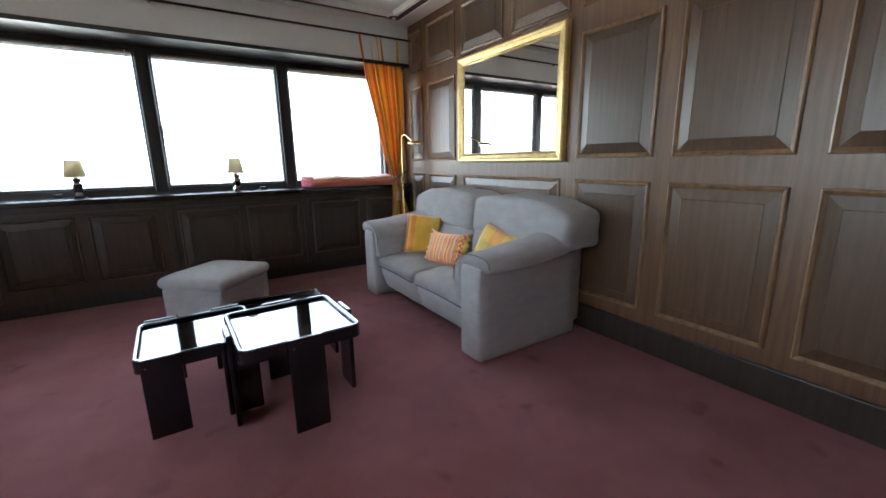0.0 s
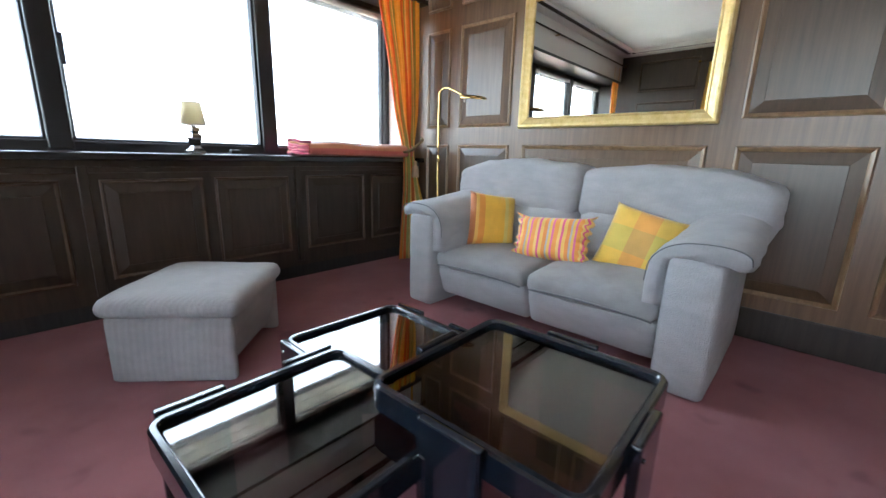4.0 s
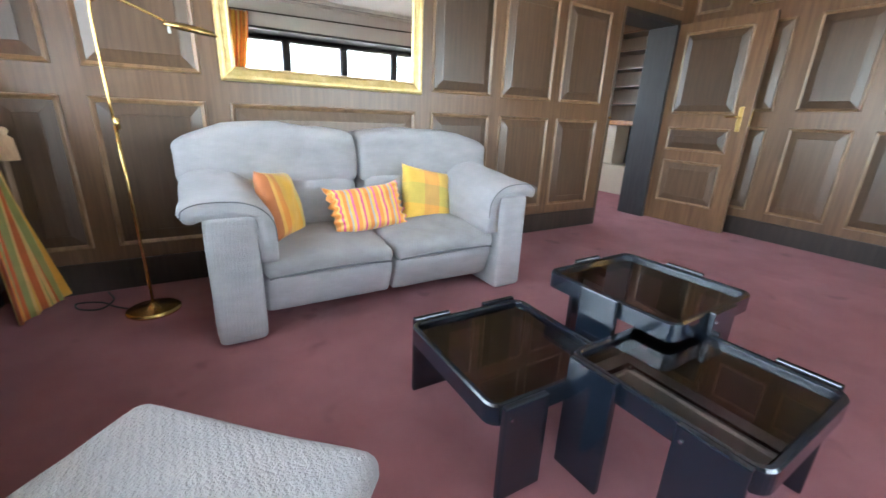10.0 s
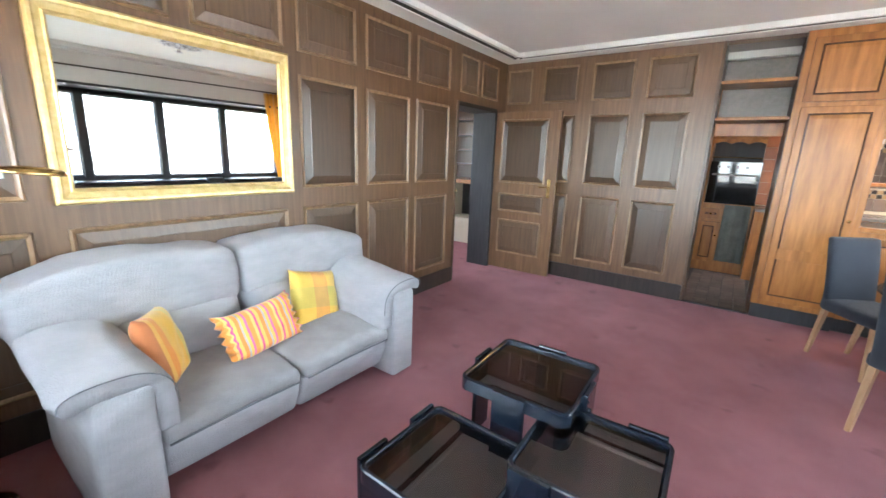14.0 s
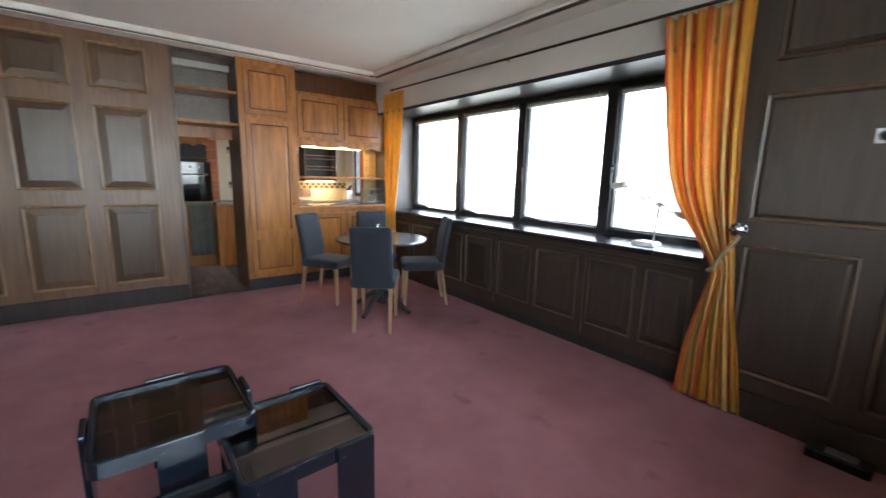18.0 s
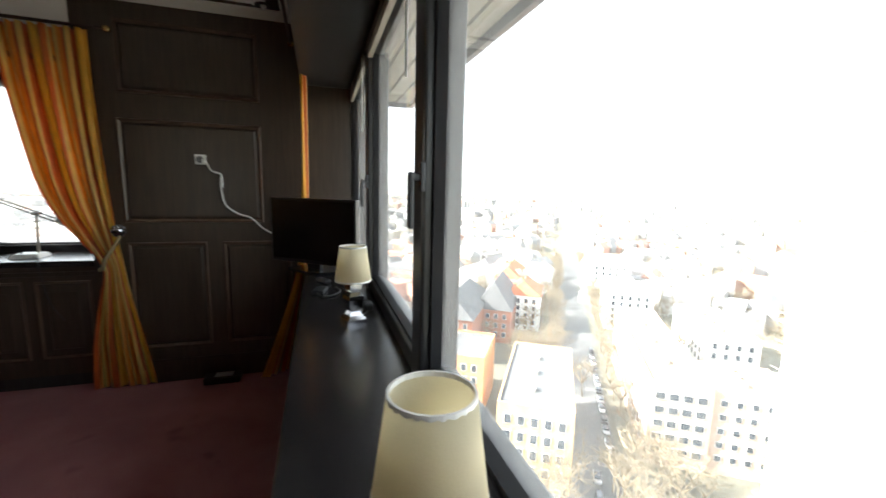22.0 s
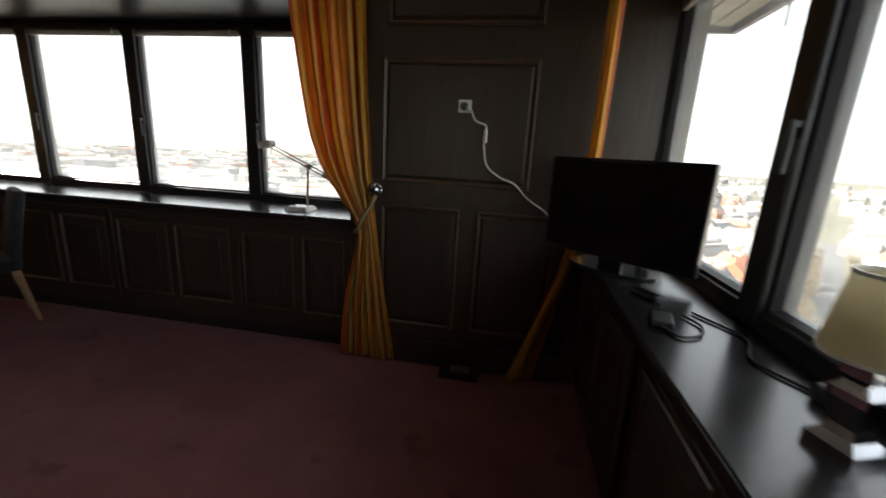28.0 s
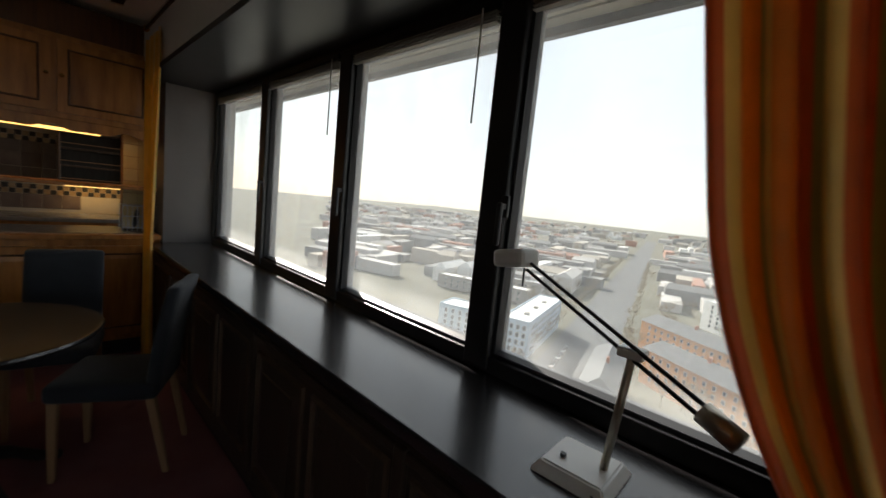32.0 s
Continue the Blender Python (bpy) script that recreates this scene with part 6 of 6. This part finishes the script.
M["white_wall"] = city_mat("white_facade", (0.74, 0.73, 0.70), 0.8, (0.68, 0.67, 0.64), 0.2)
M["grey_wall"] = city_mat("grey_concrete", (0.33, 0.31, 0.28), 0.85, (0.27, 0.25, 0.23), 0.3)
M["slate_roof"] = city_mat("slate_roof", (0.085, 0.085, 0.09), 0.7, (0.12, 0.12, 0.125), 0.2)
M["tile_roof"] = city_mat("orange_tile_roof", (0.48, 0.15, 0.07), 0.8, (0.38, 0.12, 0.06), 0.3)
M["brown_roof"] = city_mat("planted_roof", (0.26, 0.19, 0.13), 0.9, (0.20, 0.16, 0.12), 0.3)
M["city_glass"] = mat("far_window_glass", (0.05, 0.06, 0.075), 0.15)
M["bark"] = mat("winter_bark", (0.20, 0.16, 0.11), 0.9, alt=(0.28, 0.22, 0.14), scale=0.5)
M["pale_brick"] = city_mat("pale_brick", (0.52, 0.38, 0.30), 0.85, (0.46, 0.33, 0.26), 0.4)
M["pale_glass"] = mat("curtained_window_glass", (0.24, 0.24, 0.24), 0.25, alt=(0.12, 0.125, 0.13), scale=0.3, vary=0.4)

ground = obj("ground", box(-3500, -3500, GZ - 3, 3500, 3500, GZ), "city_ground")
tagged(ground, "wide winter city ground far below the windows", "ground", kind="structure")
DS, NS = Vector((-0.835, 0.55, 0)), Vector((0.55, 0.835, 0))   # along the street and across it


def ribbon(name, p, q, width, material, z, label, cat):
    p, q = Vector(p), Vector(q)
    d = (q - p).normalized()
    n = Vector((-d.y, d.x)) * width / 2
    own = prism([tuple(p - n), tuple(q - n), tuple(q + n), tuple(p + n)], GZ, GZ + z)
    return tagged(obj(name, own, material), label, cat, kind="structure")


ribbon("road", (-30, 36), (-420, 293), 15, "asphalt", 0.12, "straight tree-lined street seen from high up", "road")
ribbon("road_cross", (-62, 20), (30, 120), 26, "asphalt", 0.16, "wide crossing street below the tower", "road")
ribbon("road_side", (-60, -40), (-1500, -455), 28, "asphalt", 0.12, "long straight avenue running to the horizon", "road")
ribbon("pavement", (-74, 28), (24, 134), 5, "pave", 0.22, "red and grey pavement along the crossing street", "pavement")


M["water"] = mat("river_water", (0.05, 0.06, 0.07), 0.12, bump=0.1, bump_scale=0.5)
ribbon("water", (-1000, 120), (-1850, 1250), 260, "water", 0.5, "pale river far beyond the roofs", "river")


def facade_windows(b, face, w, rows, cols, z0, z1, width, height, u0=0.06):
    """Rows of windows as separate pieces that share one mesh; face: pose with u along, v up, w out."""
    bmw = box(-width / 2, -height / 2, -0.05, width / 2, height / 2, 0.12)
    bmp = box(-width / 2 + 0.12, -height / 2 + 0.12, 0.121, width / 2 - 0.12, height / 2 - 0.12, 0.16)
    first = None
    for r in range(rows):
        for c in range(cols):
            u = w * (u0 + (1 - 2 * u0) * (c + 0.5) / cols)
            v = z0 + (z1 - z0) * (r + 0.5) / rows
            if first is None:
                o = part("window", bmw, "white_wall", b)
                p = part("pane", bmp, "city_glass", o)
                first = (o.data, p.data)
            else:
                o, p = new("window", first[0]), new("pane", first[1])
                o.parent, p.parent = b, o
            o.matrix_local = face @ Matrix.Translation((u, v, 0))


def building(name, label, corner, length, depth, z1, wall, roof, rows, cols, side_cols, d=DS, n=NS, gable=0.0, win=(1.6, 2.2), parapet=0.8, z0=GZ):
    """A house: corner, length along d, depth along n; the windows are on the faces towards the viewer."""
    b = thing(name, label, "building")
    c = Vector((corner[0], corner[1], 0))
    m = Matrix((d, n, Vector((0, 0, 1)))).transposed().to_4x4()
    m.translation = c
    part("wall", turn(box(0, 0, z0, length, depth, z1), m), wall, b)
    if gable:
        own = bmesh.new()
        v = [own.verts.new(k) for k in ((-0.6, -0.6, z1), (length + 0.6, -0.6, z1), (length + 0.6, depth + 0.6, z1), (-0.6, depth + 0.6, z1), (depth * 0.25, depth / 2, z1 + gable), (length - depth * 0.25, depth / 2, z1 + gable))]
        for f in ((0, 1, 5, 4), (2, 3, 4, 5), (0, 4, 3), (1, 2, 5), (0, 3, 2, 1)):
            own.faces.new([v[k] for k in f])
        rf = part("roof", turn(own, m), roof, b)
        part("chimney", turn(box(length * 0.4, depth * 0.42, z1 + gable * 0.6, length * 0.4 + 1.2, depth * 0.42 + 0.9, z1 + gable + 1.4), m), "red_wall", rf)
    else:
        rf = part("roof", turn(box(0.4, 0.4, z1, length - 0.4, depth - 0.4, z1 + 0.25), m), roof, b)
        for q in ((0, 0, length, 0.4), (0, depth - 0.4, length, depth), (0, 0.4, 0.4, depth - 0.4), (length - 0.4, 0.4, length, depth - 0.4)):
            part("parapet", turn(box(q[0], q[1], z1, q[2], q[3], z1 + parapet), m), wall, b)
        for k in range(3):
            part("roof_light", turn(box(length * (0.2 + 0.25 * k), depth * 0.35, z1 + 0.25, length * (0.2 + 0.25 * k) + 2.5, depth * 0.35 + 2.0, z1 + 1.2), m), "grey_wall", rf)
    zb = z0 + (z1 - z0) * 0.12
    # face at n = 0 looks along -n, face at d = 0 looks along -d
    facade_windows(b, m @ wall_pose((0, 0, 0), (1, 0, 0), (0, -1, 0)), length, rows, cols, zb, z1 - 0.8, *win)
    facade_windows(b, m @ wall_pose((0, 0, 0), (0, 1, 0), (-1, 0, 0)), depth, rows, side_cols, zb, z1 - 0.8, *win)
    return b


building("apartment_house", "ochre stone corner building with a flat dark roof", (-72, 40), 36, 16, -44, "ochre_wall", "slate_roof", 4, 9, 5)
building("school_building", "orange brick wing with rows of windows", (-106, 30), 20, 20, -45, "orange_wall", "slate_roof", 4, 6, 6)
building("brick_house", "long red brick house with a steep slate roof", (-140, 42), 40, 18, -46, "red_wall", "slate_roof", 4, 10, 5, gable=8)
building("gabled_house", "dark house with a steep slate gable", (-152, 66), 34, 16, -48, "red_wall", "slate_roof", 3, 8, 4, gable=11)
building("courtyard_building", "long pale brick building with white bands and a planted roof", (-68, 77), 62, 13, -42, "pale_brick", "brown_roof", 5, 16, 4, win=(2.2, 1.8))
building("courtyard_wing", "brick wing of the courtyard building with a flat roof", (-61.5, 88), 16, 17, -42, "pale_brick", "brown_roof", 5, 5, 5, win=(1.5, 1.6))
building("white_villa", "white apartment block with stepped floors", (-150, 132), 26, 20, -44, "white_wall", "white_wall", 5, 7, 5)
building("white_block", "white block beside the tree-lined street", (-205, 165), 40, 22, -42, "white_wall", "white_wall", 5, 9, 5)
building("blue_house", "pale blue house with an orange tiled roof", (-163, 86), 22, 16, -46, "white_wall", "tile_roof", 4, 6, 4, gable=6)
building("red_roof_house", "row house with a bright orange tiled roof", (-205, 100), 38, 14, -48, "white_wall", "tile_roof", 3, 9, 4, gable=6)
building("grey_block", "pale office block behind the courtyard", (-96, 128), 40, 16, -46, "white_wall", "brown_roof", 4, 9, 4)
# seen through the side window
D2, N2 = Vector((-0.96, -0.28, 0)), Vector((0.28, -0.96, 0))
D3, N3 = Vector((0.47, 0.883, 0)), Vector((-0.883, 0.47, 0))
M["blue_wall"] = city_mat("pale_blue_facade", (0.42, 0.50, 0.58), 0.8, (0.36, 0.44, 0.52), 0.3)
building("blue_hall", "pale blue office wing with a flat white roof", (-148, -84), 62, 13, -46, "blue_wall", "white_wall", 4, 14, 4, D2, N2)
building("blue_wing", "rear wing of the pale blue office building", (-150, -98), 14, 34, -48, "blue_wall", "white_wall", 4, 4, 8, D2, N2)
building("terrace_row", "orange terrace with a slate roof across the block", (-215, -61), 62, 12, -47, "orange_wall", "slate_roof", 4, 15, 4, D3, N3, gable=4, win=(1.3, 1.7))
building("terrace_row", "orange and white terrace with a slate roof", (-172, -46), 58, 12, -48, "orange_wall", "slate_roof", 4, 14, 4, D3, N3, gable=4, win=(1.3, 1.7))
building("terrace_row", "orange brick terrace along the wide avenue", (-112, -33), 44, 11, -47, "orange_wall", "slate_roof", 4, 11, 4, D2, N2, gable=4, win=(1.3, 1.7))
building("slab_block", "long white slab block with a flat roof", (-300, -52), 70, 16, -44, "white_wall", "white_wall", 5, 14, 4, D3, N3)
building("slab_block", "far white slab block beyond the avenue", (-560, -90), 90, 18, -40, "white_wall", "white_wall", 6, 16, 4, D3, N3)
for k in range(5):
    building("row_house", "low grey row of flat houses across the avenue", (-235 - 34 * k, -140 - 10 * k), 70, 10, -53, "grey_wall", "white_wall", 2, 12, 3, Vector((0.28, -0.96, 0)), Vector((-0.96, -0.28, 0)))

# ---- white tower block ----
P1, P2, P3 = Vector((-27, 51, 0)), Vector((-6.7, 45.6, 0)), Vector((2.0, 74.3, 0))
TOP, FLOORS = -2.6, 20
tow = thing("tower_block", "tall white apartment tower with rows of balconies", "tower block")
P4 = P1 + (P3 - P2)
part("wall", prism([tuple(p.xy) for p in (P1, P2, P3, P4)], GZ, TOP), "white_wall", tow)
part("roof", prism([tuple((p + (P1 + P3) / 2 * 0.02).xy * 0.98) for p in (P1, P2, P3, P4)], TOP, TOP + 0.5), "grey_wall", tow)
for a, b_, kind in ((P1, P2, "lit"), (P2, P3, "shade")):
    u = (b_ - a).normalized()
    nrm = Vector((u.y, -u.x, 0))
    L = (b_ - a).length
    face = wall_pose((a.x, a.y, 0), u, nrm)
    fh = (TOP - GZ) / FLOORS
    wme = box(-0.75, -0.75, -0.05, 0.75, 0.75, 0.06)
    wo = None
    for f in range(5, FLOORS):
        z = GZ + fh * (f + 0.5)
        if kind == "lit":
            for c, uu in enumerate((0.06, 0.22, 0.30, 0.50, 0.58, 0.78, 0.86)):
                if (c * 7 + f * 3) % 11 == 0:
                    continue
                if wo is None:
                    w_ = part("window", wme, "pale_glass", tow)
                    wo = w_.data
                else:
                    w_ = new("window", wo)
                    w_.parent = tow
                w_.matrix_local = face @ Matrix.Translation((uu * L, z, 0))
            part("balcony", turn(box(0.0, z - 1.35, 0.0, 0.34 * L, z - 1.15, 1.1), face), "white_wall", tow)
            part("balcony_rail", turn(box(0.0, z - 0.40, 1.04, 0.34 * L, z - 0.32, 1.1), face), "grey_wall", tow)
            part("floor_band", turn(box(0.36 * L, z - 1.30, 0.0, 0.98 * L, z - 1.18, 0.06), face), "grey_wall", tow)
        else:
            # grey sheet on the wall puts the shade behind the balconies into colour
            part("recess", turn(box(0.1, z - 0.85, 0.0, L - 0.1, z + 1.05, 0.05), face), "grey_wall", tow)
            part("balcony_front", turn(box(0.0, z - 1.35, 0.0, L, z - 0.75, 0.9), face), "white_wall", tow)
            for c in range(7):
                w_ = new("window", wo)
                w_.parent = tow
                w_.matrix_local = face @ Matrix.Translation(((c + 0.5) / 7 * L, z + 0.05, 0.06))
                part("divider", turn(box(c / 7 * L - 0.08, z - 0.75, 0.05, c / 7 * L + 0.08, z + 1.4, 0.9), face), "grey_wall", tow) if c else None

# ---- far roofs, one sheet of many small houses ----
fm = bpy.data.materials.new("far_houses")
fm.use_nodes = True
_n, _l = fm.node_tree.nodes, fm.node_tree.links
_g = _n.new("ShaderNodeNewGeometry")
_r = _n.new("ShaderNodeValToRGB")
_r.color_ramp.interpolation = "CONSTANT"
_e = _r.color_ramp.elements
for k, (p, c) in enumerate(((0.0, (0.44, 0.42, 0.40)), (0.22, (0.34, 0.18, 0.13)), (0.34, (0.20, 0.195, 0.19)), (0.68, (0.36, 0.32, 0.27)), (0.86, (0.60, 0.59, 0.57)))):
    if k > 1:
        _e.new(p)
    _e[k].position, _e[k].color = p, (*c, 1)
_l.new(_g.outputs["Random Per Island"], _r.inputs[0])
_l.new(_r.outputs[0], _n["Principled BSDF"].inputs["Base Color"])
_n["Principled BSDF"].inputs["Roughness"].default_value = 0.9
M["far_houses"] = fm
rng = random.Random(11)
verts, faces = [], []
for k in range(5200):
    r = 190 + 2200 * rng.random() ** 1.7
    h = radians(rng.uniform(-25, 150))
    x, y = -math.sin(h) * r, math.cos(h) * r
    s = Vector((x, y, 0))
    q = s - Vector((-30, 36, 0))
    if abs(q.dot(NS)) < 16 and q.dot(DS) > 0:
        continue
    if r < 240 and 20 < math.degrees(h) < 75:
        continue
    w2 = s - Vector((-1000, 120, 0))
    if abs(w2.dot(Vector((0.799, 0.601, 0)))) < 140 and 0 < w2.dot(Vector((-0.601, 0.799, 0))) < 1400:
        continue
    q2 = s - Vector((-60, -40, 0))
    west = math.degrees(h) > 82
    if west and (r < 330 or abs(q2.dot(Vector((0.277, -0.961, 0)))) < 34 or rng.random() < 0.5):
        continue
    L, W, H = rng.uniform(8, 30), rng.uniform(7, 12), rng.uniform(6, 14)
    a = rng.choice((0.58, 0.58 + math.pi / 2)) + rng.uniform(-0.12, 0.12)
    g = rng.choice((0, 4, 5))
    if west:
        L, W, g, a = rng.uniform(18, 70), rng.uniform(9, 16), rng.choice((0, 0, 0, 4)), rng.choice((0.284, 0.284 + math.pi / 2)) + rng.uniform(-0.06, 0.06)
    ca, sa = math.cos(a), math.sin(a)
    pts = [(-L / 2, -W / 2, 0), (L / 2, -W / 2, 0), (L / 2, W / 2, 0), (-L / 2, W / 2, 0), (-L / 2, -W / 2, H), (L / 2, -W / 2, H), (L / 2, W / 2, H), (-L / 2, W / 2, H), (-L / 2 + 2, 0, H + g), (L / 2 - 2, 0, H + g)]
    o = len(verts)
    verts += [(x + px * ca - py * sa, y + px * sa + py * ca, GZ + pz) for px, py, pz in pts]
    faces += [tuple(o + i for i in f) for f in ((0, 1, 5, 4), (1, 2, 6, 5), (2, 3, 7, 6), (3, 0, 4, 7), (4, 5, 9, 8), (6, 7, 8, 9), (5, 6, 9), (7, 4, 8))]
me = bpy.data.meshes.new("far_houses")
me.from_pydata(verts, [], faces)
me.materials.append(fm)
fh_ = new("far_houses", me)
tagged(fh_, "countless far roofs and white houses of the city", "houses", kind="stuff")

# ---- bare winter trees ----
verts, faces = [], []


def twig(a, b, r0, r1):
    d = (b - a).normalized()
    s = d.orthogonal().normalized()
    t = d.cross(s)
    o = len(verts)
    for p, r in ((a, r0), (b, r1)):
        for k in range(3):
            w = s * math.cos(k * 2.094) + t * math.sin(k * 2.094)
            verts.append(tuple(p + w * r))
    faces.extend([(o, o + 1, o + 4, o + 3), (o + 1, o + 2, o + 5, o + 4), (o + 2, o, o + 3, o + 5)])


def bare_tree(x, y, h):
    base = Vector((x, y, GZ))
    fork = base + Vector((rng.uniform(-0.4, 0.4), rng.uniform(-0.4, 0.4), h * 0.35))
    twig(base, fork, h * 0.022, h * 0.015)
    for k in range(7):
        a = k * 0.9 + rng.uniform(-0.3, 0.3)
        p = fork + Vector((math.cos(a) * h * 0.2, math.sin(a) * h * 0.2, h * rng.uniform(0.2, 0.42)))
        twig(fork, p, h * 0.012, h * 0.006)
        for j in range(9):
            q = p + Vector((rng.gauss(0, h * 0.11), rng.gauss(0, h * 0.11), rng.uniform(-0.04, 0.24) * h))
            twig(p, q, h * 0.006, h * 0.003)
            for i in range(3):
                twig(q, q + Vector((rng.gauss(0, h * 0.05), rng.gauss(0, h * 0.05), rng.uniform(0, 0.1) * h)), h * 0.004, h * 0.002)


for k in range(34):
    for s in (-1, 1):
        p = Vector((-52, 52, 0)) + DS * (k * 9.5 + rng.uniform(-2, 2)) + NS * s * (9.5 + rng.uniform(-1, 1))
        bare_tree(p.x, p.y, rng.uniform(9, 14))
for k in range(60):
    c = rng.choice(((-62, 46), (-92, 118), (-70, 122), (-120, 78), (-50, 100), (-58, 66)))
    bare_tree(c[0] + rng.gauss(0, 8), c[1] + rng.gauss(0, 6), rng.uniform(8, 15))
for k in range(50):
    p = Vector((-60, -40, 0)) + D2 * (30 + k * 11) + N2 * (18 if k % 2 else -18)
    bare_tree(p.x, p.y, rng.uniform(8, 12))
for k in range(150):
    p = Vector((-75, 70, 0)) + DS * rng.uniform(-10, 260) + NS * rng.choice((-1, 1)) * rng.uniform(11, 22)
    bare_tree(p.x, p.y, rng.uniform(7, 12))
for k in range(420):
    r = 170 + 520 * rng.random() ** 1.4
    h = radians(rng.uniform(12, 78))
    p = Vector((-math.sin(h) * r, math.cos(h) * r, 0))
    if abs((p - Vector((-30, 36, 0))).dot(NS)) > 10:
        bare_tree(p.x, p.y, rng.uniform(9, 15))
for k in range(170):
    r = 130 + 420 * rng.random() ** 1.3
    h = radians(rng.uniform(84, 122))
    p = Vector((-math.sin(h) * r, math.cos(h) * r, 0))
    if abs((p - Vector((-60, -40, 0))).dot(Vector((0.277, -0.961, 0)))) > 16:
        bare_tree(p.x, p.y, rng.uniform(8, 13))
me = bpy.data.meshes.new("bare_trees")
me.from_pydata(verts, [], faces)
me.materials.append(M["bark"])
tagged(new("bare_trees", me), "bare brown winter trees along the streets", "trees", kind="stuff")

# ---- parked cars ----
for i_, (cn, cc) in enumerate((("white", (0.7, 0.7, 0.7)), ("black", (0.03, 0.03, 0.035)), ("silver", (0.4, 0.41, 0.43)))):
    M["car_" + cn] = mat("car_paint_" + cn, cc, 0.3, 0.2)


def car(m, paint):
    c = thing("car", f"small {paint} parked car seen from high above", "car", m, "parked cars")
    b = soft(-2.1, -0.85, 0.35, 2.1, 0.85, 0.95, 0.25, 0.0, 2, 3)
    part("body", b, "car_" + paint, c, smooth=True)
    part("cabin", soft(-1.1, -0.75, 0.9, 1.3, 0.75, 1.45, 0.25, 0.0, 2, 3), "city_glass", c, smooth=True)
    for sx in (-1.3, 1.3):
        for sy in (-0.8, 0.8):
            part("wheel", turn(lathe([(0.32, -0.1), (0.32, 0.1)], 10), pose(sx, sy, 0.32, 90, 0, 0)), "tv", c)
    return c


yaw = math.degrees(math.atan2(DS.y, DS.x))
protos = [car(pose(-58, 57.5, GZ + 0.12, 0, 0, yaw), p) for p in ("white", "black", "silver")]
for k, c in enumerate(protos):
    p = Vector((-56.5, 54.5, 0)) + DS * (6 * k) + NS * 1.5
    c.matrix_basis = pose(p.x, p.y, GZ + 0.12, 0, 0, yaw)
for k in range(26):
    p = Vector((-62, 58, 0)) + DS * (5.6 * (k // 2) + rng.uniform(-0.5, 0.5) + 14) + NS * (5.4 if k % 2 else -5.4)
    copy_thing(protos[k % 3], pose(p.x, p.y, GZ + 0.12, 0, 0, yaw))
yaw2 = math.degrees(math.atan2(D2.y, D2.x))
for k in range(22):
    p = Vector((-60, -40, 0)) + D2 * (70 + 5.6 * (k // 2) + rng.uniform(-0.8, 0.8)) + N2 * (6.5 if k % 2 else -11)
    copy_thing(protos[(k * 2 + k // 5) % 3], pose(p.x, p.y, GZ + 0.12, 0, 0, yaw2))
